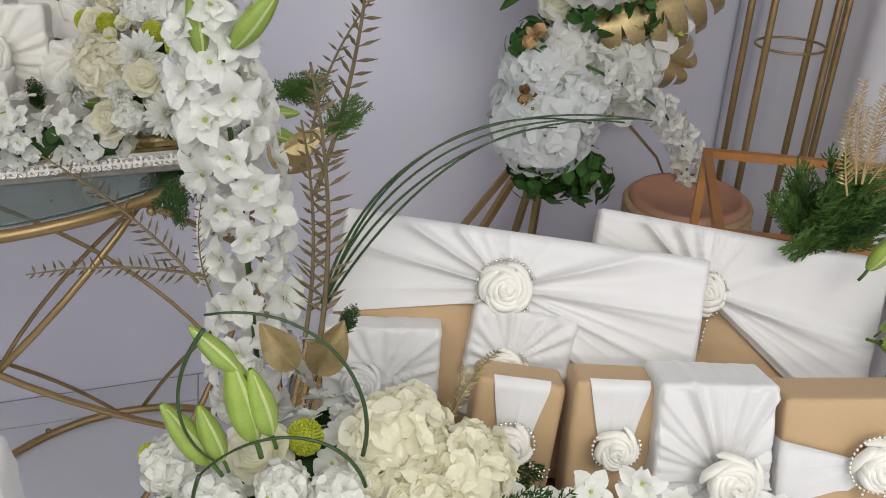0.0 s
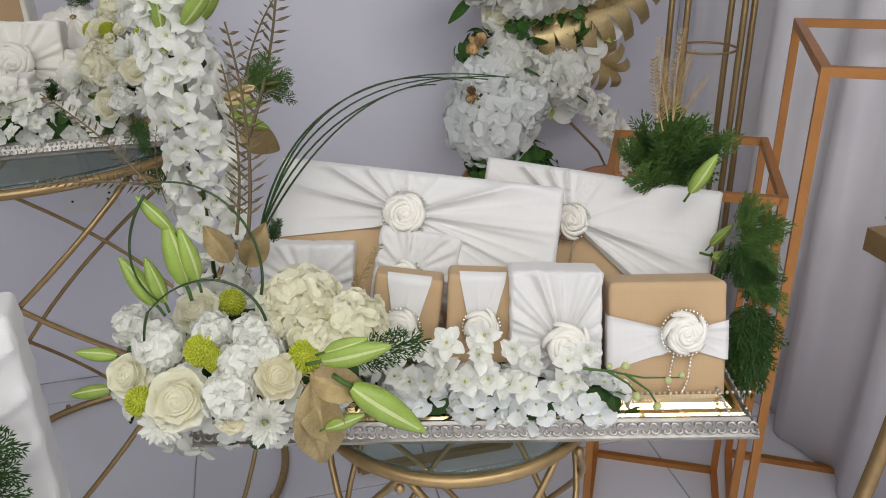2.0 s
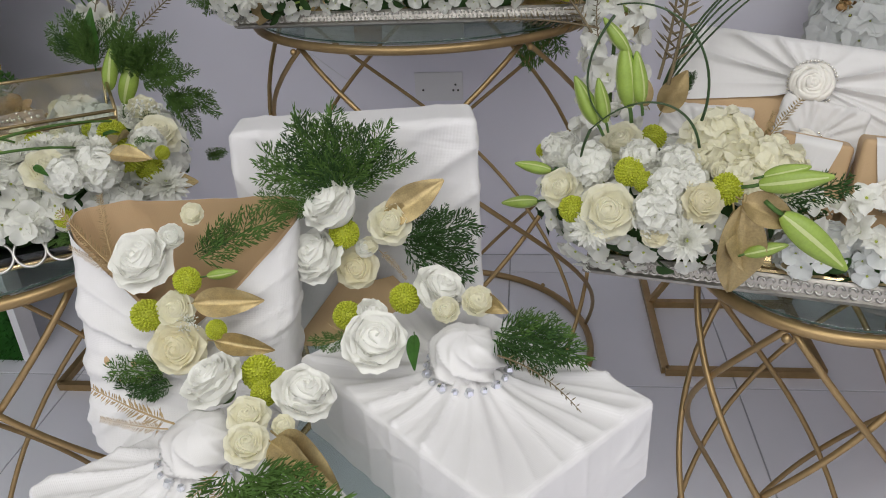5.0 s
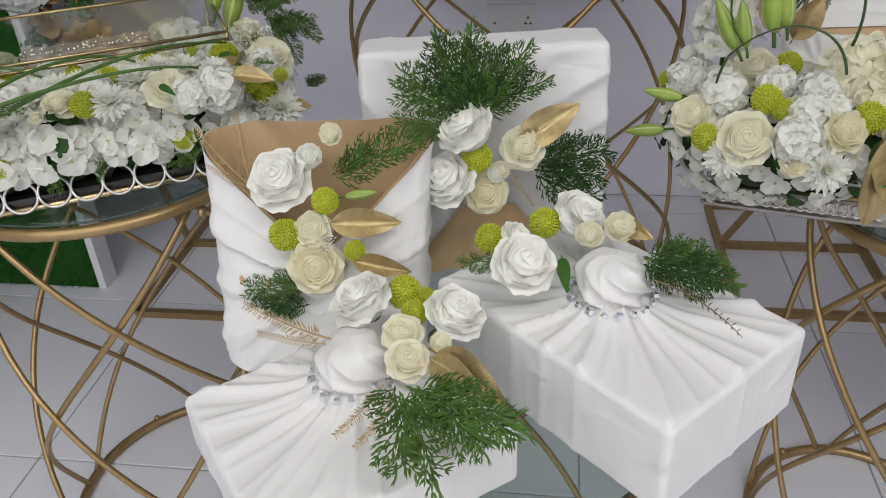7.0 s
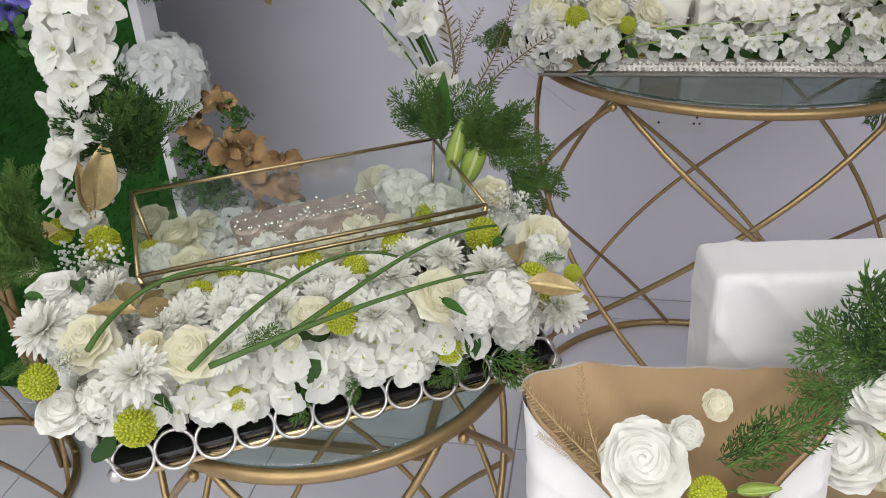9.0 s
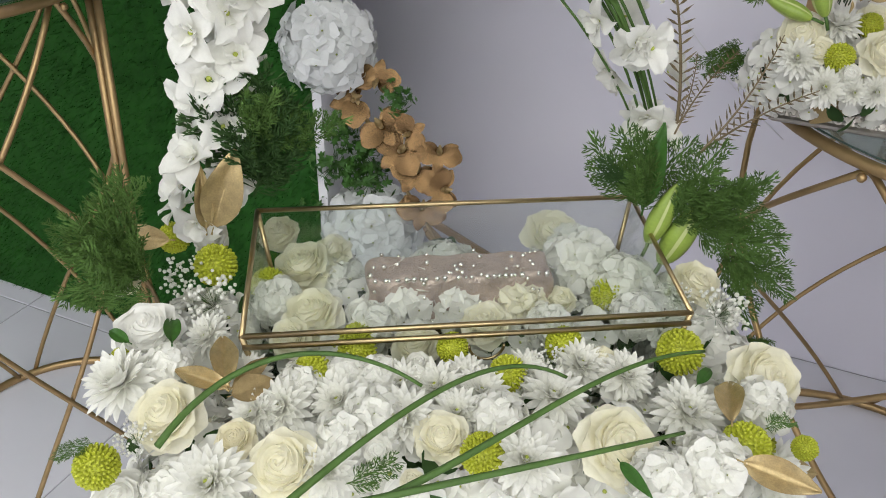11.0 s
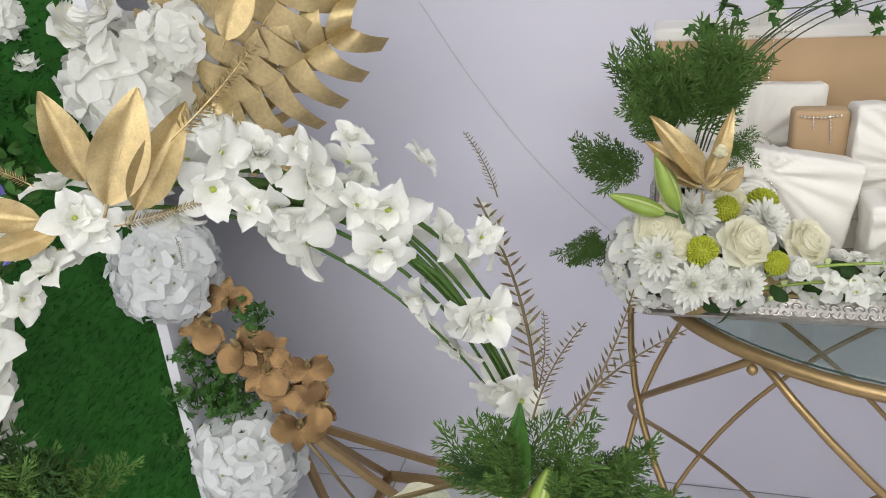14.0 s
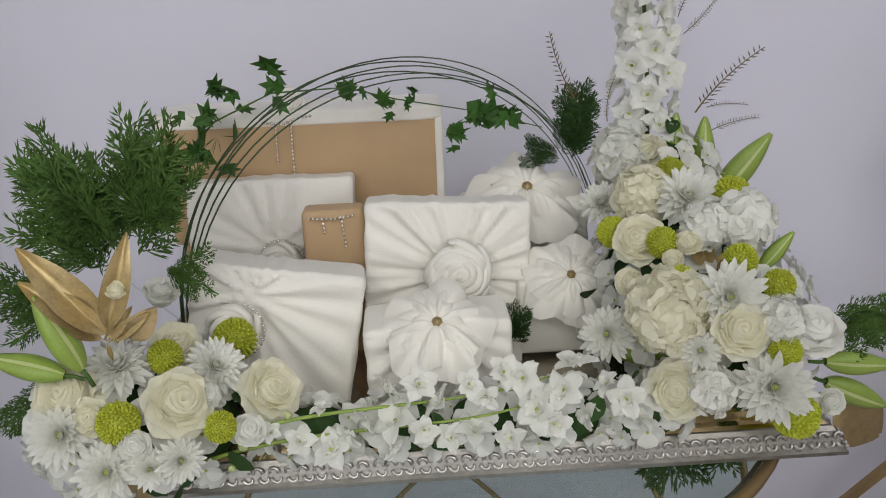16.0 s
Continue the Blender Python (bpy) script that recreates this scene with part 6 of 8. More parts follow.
bloom(fe, "cream_hydrangea", 1.941, 2.661, 1.121, 0.0367, -0.327, -0.78, 0.533)
bloom(fe, "rose", 1.999, 2.627, 1.114, 0.0302, -0.241, -0.819, 0.52)
bloom(fe, "rosebud", 1.916, 2.703, 1.134, 0.0203, -0.38, -0.73, 0.568)
bloom(fe, "rose", 1.944, 2.624, 1.056, 0.0320, -0.321, -0.834, 0.448)
bloom(fe, "peony", 2.071, 2.63, 1.105, 0.0290, -0.137, -0.84, 0.525)
bloom(fe, "cream_hydrangea", 1.959, 2.812, 1.189, 0.0299, -0.342, -0.548, 0.763)
bloom(fe, "rosebud", 2.093, 2.622, 1.034, 0.0173, -0.104, -0.892, 0.439)
bloom(fe, "chrysanthemum", 1.994, 2.777, 1.195, 0.0348, -0.256, -0.614, 0.747)
bloom(fe, "chrysanthemum", 1.995, 2.649, 1.138, 0.0360, -0.245, -0.794, 0.557)
bloom(fe, "chrysanthemum", 2.025, 2.603, 1.066, 0.0373, -0.211, -0.859, 0.467)
bloom(fe, "chrysanthemum", 1.922, 2.85, 1.169, 0.0274, -0.447, -0.477, 0.756)
bloom(fe, "hydrangea", 2.036, 2.728, 1.184, 0.0297, -0.17, -0.703, 0.69)
bloom(fe, "chrysanthemum", 1.892, 2.689, 1.085, 0.0295, -0.422, -0.761, 0.493)
bloom(fe, "pompon", 1.916, 2.772, 1.162, 0.0181, -0.416, -0.624, 0.662)
bloom(fe, "pompon", 2.01, 2.879, 1.194, 0.0187, -0.247, -0.414, 0.876)
bloom(fe, "pompon", 1.952, 2.72, 1.168, 0.0170, -0.323, -0.703, 0.634)
bloom(fe, "pompon", 1.957, 2.675, 1.145, 0.0163, -0.303, -0.762, 0.573)
bloom(fe, "pompon", 2.043, 2.778, 1.195, 0.0216, -0.15, -0.622, 0.768)
bloom(fe, "pompon", 2.015, 2.678, 1.162, 0.0174, -0.212, -0.764, 0.609)
bloom(fe, "pompon", 2.045, 2.656, 1.144, 0.0160, -0.169, -0.798, 0.578)
bloom(fe, "pompon", 2.038, 2.615, 1.096, 0.0156, -0.189, -0.843, 0.503)
bloom(fe, "pompon", 2.05, 2.604, 1.034, 0.0232, -0.176, -0.884, 0.433)
bloom(fe, "rosebud", 1.975, 2.708, 1.171, 0.0179, -0.28, -0.721, 0.634)
bloom(fe, "rosebud", 2.044, 2.643, 1.132, 0.0148, -0.174, -0.812, 0.557)
bloom(fe, "hydrangea", 1.997, 2.723, 1.182, 0.0238, -0.243, -0.702, 0.67)
bloom(fe, "hydrangea", 2.037, 2.63, 1.119, 0.0209, -0.187, -0.825, 0.534)
bloom(fe, "chrysanthemum", 1.963, 2.627, 1.095, 0.0210, -0.29, -0.819, 0.495)
bloom(fe, "hydrangea", 1.971, 2.611, 1.062, 0.0209, -0.282, -0.844, 0.456)
bloom(fe, "rose", 1.991, 2.921, 1.208, 0.0290, -0.297, -0.37, 0.88)
bloom(fe, "rosebud", 1.956, 2.697, 1.158, 0.0144, -0.311, -0.734, 0.604)
blade(fe, "lily_bud", 1.975, 2.72, 1.038, 1.891, 2.72, 1.049, (-0.31, -0.825, 0.472))
blade(fe, "lily_bud", 1.978, 2.72, 1.039, 2.024, 2.72, 1.028, (-0.313, -0.825, 0.471))
blade(fe, "lily_bud", 2.056, 2.72, 1.134, 2.084, 2.72, 1.174, (-0.406, -0.836, 0.369))
blade(fe, "lily_bud", 2.14, 2.72, 1.02, 2.216, 2.72, 1.015, (-0.458, -0.764, 0.455))
blade(fe, "lily_bud", 2.144, 2.72, 0.995, 2.219, 2.72, 0.963, (-0.455, -0.753, 0.475))
blade(fe, "gold_leaf", 2, 2.72, 1.137, 1.984, 2.72, 1.193, (-0.351, -0.858, 0.375))
blade(fe, "gold_leaf", 2.003, 2.72, 1.134, 2.021, 2.72, 1.155, (-0.353, -0.856, 0.378))
blade(fe, "bronze_leaf", 2.161, 2.72, 0.962, 2.235, 2.72, 0.908, (-0.462, -0.735, 0.496))
blade(fe, "conifer_spray", 2.006, 2.72, 0.994, 2.001, 2.72, 0.852, (-0.333, -0.797, 0.504))
blade(fe, "conifer_spray", 2.011, 2.72, 1.001, 2.029, 2.72, 0.873, (-0.339, -0.799, 0.497))
blade(fe, "conifer_spray", 1.999, 2.72, 0.994, 1.983, 2.72, 0.869, (-0.326, -0.799, 0.505))
blade(fe, "conifer_spray", 2.153, 2.72, 1.019, 2.2, 2.72, 1.07, (-0.468, -0.759, 0.453))
blade(fe, "lily_bud", 2.076, 2.95, 1.152, 2.069, 2.95, 1.242, (-0.349, -0.893, 0.284))
blade(fe, "lily_bud", 2.037, 2.95, 1.184, 2.034, 2.95, 1.249, (-0.319, -0.912, 0.26))
blade(fe, "lily_bud", 2.099, 2.95, 1.139, 2.156, 2.95, 1.22, (-0.366, -0.883, 0.293))
blade(fe, "bronze_sprig", 1.919, 2.95, 1.258, 1.859, 2.95, 1.34, (-0.218, -0.956, 0.199))
blade(fe, "bronze_sprig", 2.061, 2.95, 1.248, 2.119, 2.95, 1.338, (-0.344, -0.917, 0.2))
blade(fe, "bronze_sprig", 2.084, 2.95, 1.225, 2.138, 2.95, 1.251, (-0.361, -0.906, 0.22))
blade(fe, "bronze_sprig", 2.039, 2.95, 1.344, 2.087, 2.95, 1.381, (-0.33, -0.937, 0.112))
blade(fe, "bronze_sprig", 1.951, 2.95, 1.242, 1.942, 2.95, 1.298, (-0.247, -0.946, 0.212))
blade(fe, "bronze_sprig", 2.031, 2.95, 1.364, 2.044, 2.95, 1.421, (-0.324, -0.942, 0.093))
blade(fe, "bronze_sprig", 2.075, 2.95, 1.254, 2.123, 2.95, 1.269, (-0.356, -0.914, 0.194))
tuft(fe, "dark_conifer_spray", 1.913, 2.98, 1.197, 0.0694, 10, (-0.1, -0.2, 0.9), 0.55, 122)
tuft(fe, "dark_conifer_spray", 1.891, 2.98, 1.191, 0.0512, 5, (-0.7, -0.2, 0.3), 0.55, 123)
tuft(fe, "conifer_spray", 2.193, 2.8, 1.032, 0.0728, 5, (0.9, -0.2, 0.1), 0.55, 124)
tuft(fe, "dark_conifer_spray", 1.813, 2.8, 1.027, 0.0457, 5, (-0.1, -0.2, 1.0), 0.55, 125)
spike(fe, [(2.012, 2.96, 1.12), (2.006, 2.98, 1.30), (2.0, 3.0, 1.42), (1.995, 3.0, 1.56)], 0.036, 0.022, 70, 0.021, 3)
strands = []
strands.append(bezier((1.437, 2.83, 1.05), (1.440, 2.90, 1.375), (1.860, 2.98, 1.420), (1.945, 3.0, 1.12), 30))
strands.append(bezier((1.440, 2.83, 1.05), (1.450, 2.90, 1.363), (1.870, 2.98, 1.408), (1.949, 3.0, 1.12), 30))
strands.append(bezier((1.433, 2.83, 1.05), (1.428, 2.90, 1.383), (1.848, 2.98, 1.428), (1.940, 3.0, 1.12), 30))
strands.append(bezier((1.443, 2.83, 1.05), (1.460, 2.90, 1.355), (1.880, 2.98, 1.400), (1.953, 3.0, 1.12), 30))
strands.append(bezier((1.438, 2.83, 1.05), (1.444, 2.90, 1.389), (1.864, 2.98, 1.434), (1.947, 3.0, 1.12), 30))
strands.append(bezier((1.431, 2.83, 1.05), (1.420, 2.90, 1.367), (1.840, 2.98, 1.412), (1.937, 3.0, 1.12), 30))
for pts in strands:
    part("grass_strand", strands_shape([pts], 0.0012).mesh("grass_strand", GRASSBLADE), fe, fe.matrix_world.inverted(), "thin dark green grass strand")
fg = thing("ivy_vine", pose(1.7, 3, 1.25), "trailing ivy vine over a wrapped box", "ivy", "flower arrangements")
part("vine_stem", strands_shape([[(1.425, 2.98, 1.221), (1.465, 2.98, 1.258), (1.538, 2.98, 1.29), (1.629, 2.98, 1.293), (1.691, 2.98, 1.276), (1.782, 2.98, 1.258), (1.875, 2.98, 1.232)]], 0.0013).mesh("vine_stem", STEM), fg, fg.matrix_world.inverted())
bloom(fg, "vine_leaf", 1.466, 2.98, 1.24, 0.0311, -0.457, -0.781, 0.425)
bloom(fg, "vine_leaf", 1.49, 2.98, 1.28, 0.0195, -0.418, -0.764, 0.492)
bloom(fg, "vine_leaf", 1.539, 2.98, 1.292, 0.0223, -0.375, -0.76, 0.531)
bloom(fg, "vine_leaf", 1.629, 2.98, 1.291, 0.0168, -0.235, -0.774, 0.588)
bloom(fg, "vine_leaf", 1.684, 2.98, 1.277, 0.0169, -0.067, -0.804, 0.591)
bloom(fg, "vine_leaf", 1.793, 2.98, 1.265, 0.0199, 0.32, -0.794, 0.517)
bloom(fg, "vine_leaf", 1.825, 2.98, 1.242, 0.0215, 0.399, -0.803, 0.442)
bloom(fg, "vine_leaf", 1.767, 2.98, 1.233, 0.0179, 0.302, -0.85, 0.432)
bloom(fg, "vine_leaf", 1.444, 2.98, 1.259, 0.0182, -0.446, -0.772, 0.452)
bloom(fg, "vine_leaf", 1.803, 2.98, 1.243, 0.0157, 0.368, -0.813, 0.452)
bloom(fg, "vine_leaf", 1.705, 2.98, 1.274, 0.0113, 0.021, -0.81, 0.586)
fh = thing("flower_arrangement", pose(1.75, 2.64, 0.99), "row of white florets along a silver tray edge", "flowers", "flower arrangements")
filler(fh, 1.6, 2.645, 1.02, 0.055, 0.035, 0.04, 22, 0.016, 40)
filler(fh, 1.68, 2.645, 1.02, 0.055, 0.035, 0.04, 22, 0.016, 41)
filler(fh, 1.76, 2.645, 1.02, 0.055, 0.035, 0.04, 22, 0.016, 42)
filler(fh, 1.84, 2.645, 1.02, 0.055, 0.035, 0.04, 22, 0.016, 43)
filler(fh, 1.92, 2.645, 1.02, 0.055, 0.035, 0.04, 22, 0.016, 44)
bloom(fh, "floret", 1.589, 2.605, 1.037, 0.0185, -0.135, -0.723, 0.677)
bloom(fh, "floret", 1.617, 2.605, 1.027, 0.0207, -0.145, -0.726, 0.672)
bloom(fh, "floret", 1.655, 2.605, 1.055, 0.0195, -0.12, -0.719, 0.684)
bloom(fh, "floret", 1.678, 2.605, 1.053, 0.0205, -0.11, -0.72, 0.685)
bloom(fh, "floret", 1.719, 2.605, 1.068, 0.0225, -0.073, -0.717, 0.694)
bloom(fh, "floret", 1.749, 2.605, 1.036, 0.0187, -0.045, -0.731, 0.681)
bloom(fh, "floret", 1.776, 2.605, 1.097, 0.0192, -0.028, -0.713, 0.701)
bloom(fh, "floret", 1.807, 2.605, 1.056, 0.0227, 0.01, -0.722, 0.692)
bloom(fh, "floret", 1.842, 2.605, 1.098, 0.0203, 0.002, -0.716, 0.698)
bloom(fh, "floret", 1.856, 2.605, 1.047, 0.0187, 0.04, -0.725, 0.687)
bloom(fh, "floret", 1.89, 2.605, 1.062, 0.0217, 0.032, -0.722, 0.691)
bloom(fh, "floret", 1.7, 2.605, 1.09, 0.0171, -0.08, -0.713, 0.697)
bloom(fh, "floret", 1.794, 2.605, 1.09, 0.0183, -0.015, -0.714, 0.7)
bloom(fh, "floret", 1.823, 2.605, 1.04, 0.0177, 0.03, -0.729, 0.684)
bloom(fh, "floret", 1.728, 2.605, 1.031, 0.0177, -0.072, -0.733, 0.676)
bloom(fh, "floret", 1.613, 2.605, 1.07, 0.0152, -0.117, -0.719, 0.685)
bloom(fh, "floret", 1.565, 2.605, 1.049, 0.0133, -0.121, -0.722, 0.681)
bloom(fh, "floret", 1.832, 2.605, 1.075, 0.0184, 0.013, -0.718, 0.696)
bloom(fh, "floret", 1.636, 2.605, 1.041, 0.0175, -0.134, -0.723, 0.678)
bloom(fh, "floret", 1.703, 2.605, 1.042, 0.0176, -0.096, -0.725, 0.682)
bloom(fh, "floret", 1.76, 2.605, 1.074, 0.0184, -0.036, -0.716, 0.697)
bloom(fh, "floret", 1.871, 2.605, 1.078, 0.0174, 0.02, -0.719, 0.694)
bloom(fh, "floret", 1.669, 2.605, 1.086, 0.0161, -0.097, -0.714, 0.693)
bloom(fh, "floret", 1.783, 2.605, 1.027, 0.0157, 0.001, -0.737, 0.676)
bloom(fh, "floret", 1.745, 2.605, 1.087, 0.0162, -0.049, -0.713, 0.699)
bloom(fh, "green_bud", 1.538, 2.605, 1.036, 0.0087, -0.117, -0.724, 0.68)
bloom(fh, "green_bud", 1.525, 2.605, 1.013, 0.0073, -0.122, -0.725, 0.677)
bloom(fh, "green_bud", 1.504, 2.605, 1.008, 0.0073, -0.112, -0.725, 0.679)
bloom(fh, "green_bud", 1.582, 2.605, 1.066, 0.0081, -0.115, -0.721, 0.684)
bloom(fh, "floret", 1.902, 2.605, 1.04, 0.0167, 0.046, -0.727, 0.686)
bloom(fh, "floret", 1.671, 2.605, 1.026, 0.0166, -0.13, -0.73, 0.671)
for k in range(2):
    z = 1.034 + 0.022 * k
    pts = bezier((1.49 + 0.02 * k, 2.612, z - 0.020), (1.60, 2.610, z + 0.022), (1.72, 2.614, z - 0.004), (1.80 + 0.02 * k, 2.618, z + 0.020 + 0.006 * k))
    part("floret_stem", strands_shape([pts], 0.0022).mesh("floret_stem", BUDGREEN), fh, fh.matrix_world.inverted(), "pale green flower stem")
fi = thing("flower_arrangement", pose(1.2, 1.95, 0.82), "mound of white roses, chrysanthemums and pompons round the casket", "flowers", "flower arrangements")
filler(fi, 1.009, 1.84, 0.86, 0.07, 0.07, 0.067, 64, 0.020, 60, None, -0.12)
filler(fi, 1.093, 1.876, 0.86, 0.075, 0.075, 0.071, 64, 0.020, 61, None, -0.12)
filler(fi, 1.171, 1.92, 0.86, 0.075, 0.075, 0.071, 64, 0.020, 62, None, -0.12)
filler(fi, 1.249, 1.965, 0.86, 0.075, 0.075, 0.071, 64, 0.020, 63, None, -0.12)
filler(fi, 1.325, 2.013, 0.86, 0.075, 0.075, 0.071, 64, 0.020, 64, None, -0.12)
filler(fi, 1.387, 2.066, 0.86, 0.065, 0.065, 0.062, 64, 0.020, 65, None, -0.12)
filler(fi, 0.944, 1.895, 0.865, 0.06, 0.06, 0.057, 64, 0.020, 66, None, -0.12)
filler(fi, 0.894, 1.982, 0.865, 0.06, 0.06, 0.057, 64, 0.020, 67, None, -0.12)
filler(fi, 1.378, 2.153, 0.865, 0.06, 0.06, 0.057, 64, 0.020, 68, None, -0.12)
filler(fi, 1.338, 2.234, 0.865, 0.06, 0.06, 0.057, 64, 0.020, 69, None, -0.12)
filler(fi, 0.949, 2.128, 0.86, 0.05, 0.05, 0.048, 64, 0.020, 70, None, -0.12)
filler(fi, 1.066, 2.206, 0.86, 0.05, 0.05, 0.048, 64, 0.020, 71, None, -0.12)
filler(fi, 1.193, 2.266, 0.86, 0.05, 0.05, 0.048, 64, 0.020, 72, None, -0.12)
bloom(fi, "rose", 0.982, 1.829, 0.935, 0.0317, -0.002, -0.507, 0.862)
bloom(fi, "rose", 1.101, 1.824, 0.935, 0.0323, 0.053, -0.522, 0.851)
bloom(fi, "ivory_rose", 1.049, 1.832, 0.935, 0.0172, 0.019, -0.514, 0.858)
bloom(fi, "rose", 1.198, 1.902, 0.935, 0.0245, 0.119, -0.467, 0.876)
bloom(fi, "rose", 1.329, 1.953, 0.935, 0.0359, 0.264, -0.41, 0.873)
bloom(fi, "rosebud", 0.846, 2.067, 0.935, 0.0279, -0.112, -0.354, 0.929)
bloom(fi, "peony", 0.895, 1.907, 0.935, 0.0326, -0.061, -0.46, 0.886)
bloom(fi, "rose", 1.428, 2.09, 0.935, 0.0357, 0.325, -0.309, 0.894)
bloom(fi, "rose", 1.348, 2.216, 0.935, 0.0289, 0.276, -0.18, 0.944)
bloom(fi, "rosebud", 1.196, 1.852, 0.935, 0.0129, 0.123, -0.509, 0.852)
bloom(fi, "rosebud", 1.158, 1.869, 0.935, 0.0156, 0.081, -0.498, 0.864)
bloom(fi, "chrysanthemum", 1.06, 1.786, 0.935, 0.0333, 0.053, -0.53, 0.846)
bloom(fi, "chrysanthemum", 1.063, 1.877, 0.935, 0.0274, -0.002, -0.488, 0.873)
bloom(fi, "chrysanthemum", 1.101, 1.904, 0.935, 0.0248, 0.012, -0.466, 0.884)
bloom(fi, "chrysanthemum", 1.185, 1.977, 0.935, 0.0227, 0.095, -0.369, 0.925)
bloom(fi, "chrysanthemum", 1.265, 1.987, 0.935, 0.0298, 0.211, -0.358, 0.91)
bloom(fi, "chrysanthemum", 1.373, 2.016, 0.935, 0.0311, 0.304, -0.352, 0.885)
bloom(fi, "chrysanthemum", 1.315, 2.04, 0.935, 0.0258, 0.27, -0.302, 0.914)
bloom(fi, "chrysanthemum", 0.948, 1.927, 0.935, 0.0241, -0.07, -0.447, 0.892)
bloom(fi, "hydrangea", 1.139, 1.896, 0.935, 0.0251, 0.052, -0.474, 0.879)
bloom(fi, "chrysanthemum", 1.161, 1.909, 0.935, 0.0303, 0.073, -0.461, 0.885)
bloom(fi, "hydrangea", 1.233, 1.94, 0.935, 0.0232, 0.164, -0.421, 0.892)
bloom(fi, "chrysanthemum", 0.92, 1.844, 0.935, 0.0343, -0.021, -0.494, 0.869)
bloom(fi, "hydrangea", 1.401, 1.959, 0.935, 0.0270, 0.295, -0.415, 0.86)
bloom(fi, "chrysanthemum", 1.267, 1.908, 0.935, 0.0286, 0.199, -0.457, 0.867)
bloom(fi, "hydrangea", 1.128, 1.868, 0.935, 0.0217, 0.053, -0.498, 0.865)
bloom(fi, "chrysanthemum", 1.275, 2.037, 0.935, 0.0263, 0.228, -0.291, 0.929)
bloom(fi, "hydrangea", 0.943, 1.88, 0.935, 0.0201, -0.043, -0.478, 0.877)
bloom(fi, "chrysanthemum", 1.133, 1.833, 0.935, 0.0254, 0.072, -0.52, 0.851)
bloom(fi, "hydrangea", 1.367, 1.932, 0.935, 0.0236, 0.276, -0.435, 0.857)
bloom(fi, "chrysanthemum", 1.015, 1.898, 0.935, 0.0225, -0.038, -0.47, 0.882)
bloom(fi, "hydrangea", 1.428, 2.049, 0.935, 0.0228, 0.322, -0.343, 0.882)
bloom(fi, "pompon", 0.801, 2.055, 0.935, 0.0187, -0.104, -0.372, 0.922)
bloom(fi, "pompon", 0.877, 2.03, 0.935, 0.0237, -0.108, -0.374, 0.921)
bloom(fi, "pompon", 0.971, 1.763, 0.935, 0.0183, 0.041, -0.522, 0.852)
bloom(fi, "pompon", 1.063, 1.923, 0.935, 0.0198, -0.027, -0.448, 0.894)
bloom(fi, "pompon", 1.234, 1.9, 0.935, 0.0186, 0.162, -0.467, 0.869)
bloom(fi, "pompon", 1.219, 1.999, 0.935, 0.0179, 0.147, -0.335, 0.931)
bloom(fi, "pompon", 1.353, 2.096, 0.935, 0.0227, 0.298, -0.262, 0.918)
bloom(fi, "pompon", 1.422, 1.997, 0.935, 0.0207, 0.311, -0.387, 0.868)
bloom(fi, "pompon", 1.466, 2.016, 0.935, 0.0108, 0.316, -0.384, 0.867)
bloom(fi, "pompon", 0.894, 1.871, 0.935, 0.0086, -0.04, -0.479, 0.877)
bloom(fi, "pompon", 1.16, 2.011, 0.935, 0.0155, 0.055, -0.318, 0.946)
bloom(fi, "pompon", 1.253, 2.059, 0.935, 0.0187, 0.201, -0.255, 0.946)
bloom(fi, "pompon", 1.082, 1.97, 0.935, 0.0185, -0.032, -0.391, 0.92)
bloom(fi, "baby_breath", 0.917, 1.972, 0.935, 0.0333, -0.092, -0.413, 0.906)
bloom(fi, "baby_breath", 0.863, 1.997, 0.935, 0.0267, -0.098, -0.401, 0.911)
bloom(fi, "baby_breath", 0.981, 1.795, 0.935, 0.0180, 0.021, -0.518, 0.855)
bloom(fi, "baby_breath", 1.377, 2.171, 0.935, 0.0307, 0.302, -0.221, 0.927)
bloom(fi, "baby_breath", 1.248, 2.024, 0.935, 0.0201, 0.192, -0.301, 0.934)
bloom(fi, "baby_breath", 1.386, 1.97, 0.935, 0.0195, 0.296, -0.402, 0.866)
bloom(fi, "baby_breath", 1.332, 2.179, 0.935, 0.0203, 0.273, -0.188, 0.944)
bloom(fi, "rosebud", 0.817, 1.964, 0.935, 0.0229, -0.08, -0.427, 0.901)
bloom(fi, "chrysanthemum", 1.14, 1.946, 0.935, 0.0235, 0.037, -0.416, 0.908)
bloom(fi, "chrysanthemum", 1.168, 1.955, 0.935, 0.0267, 0.072, -0.402, 0.913)
bloom(fi, "hydrangea", 1.119, 1.944, 0.935, 0.0197, 0.013, -0.42, 0.907)
bloom(fi, "rosebud", 1.143, 1.974, 0.935, 0.0171, 0.034, -0.377, 0.926)
bloom(fi, "chrysanthemum", 1.206, 1.966, 0.935, 0.0252, 0.127, -0.385, 0.914)
bloom(fi, "chrysanthemum", 1.232, 2.008, 0.935, 0.0220, 0.168, -0.322, 0.932)
bloom(fi, "hydrangea", 1.062, 1.906, 0.935, 0.0195, -0.019, -0.464, 0.886)
bloom(fi, "rosebud", 1.291, 2.052, 0.935, 0.0183, 0.247, -0.278, 0.928)
bloom(fi, "chrysanthemum", 1.046, 1.862, 0.935, 0.0231, -0.002, -0.498, 0.867)
bloom(fi, "hydrangea", 1.091, 1.934, 0.935, 0.0178, -0.011, -0.435, 0.901)
bloom(fi, "chrysanthemum", 1.198, 1.934, 0.935, 0.0244, 0.116, -0.429, 0.896)
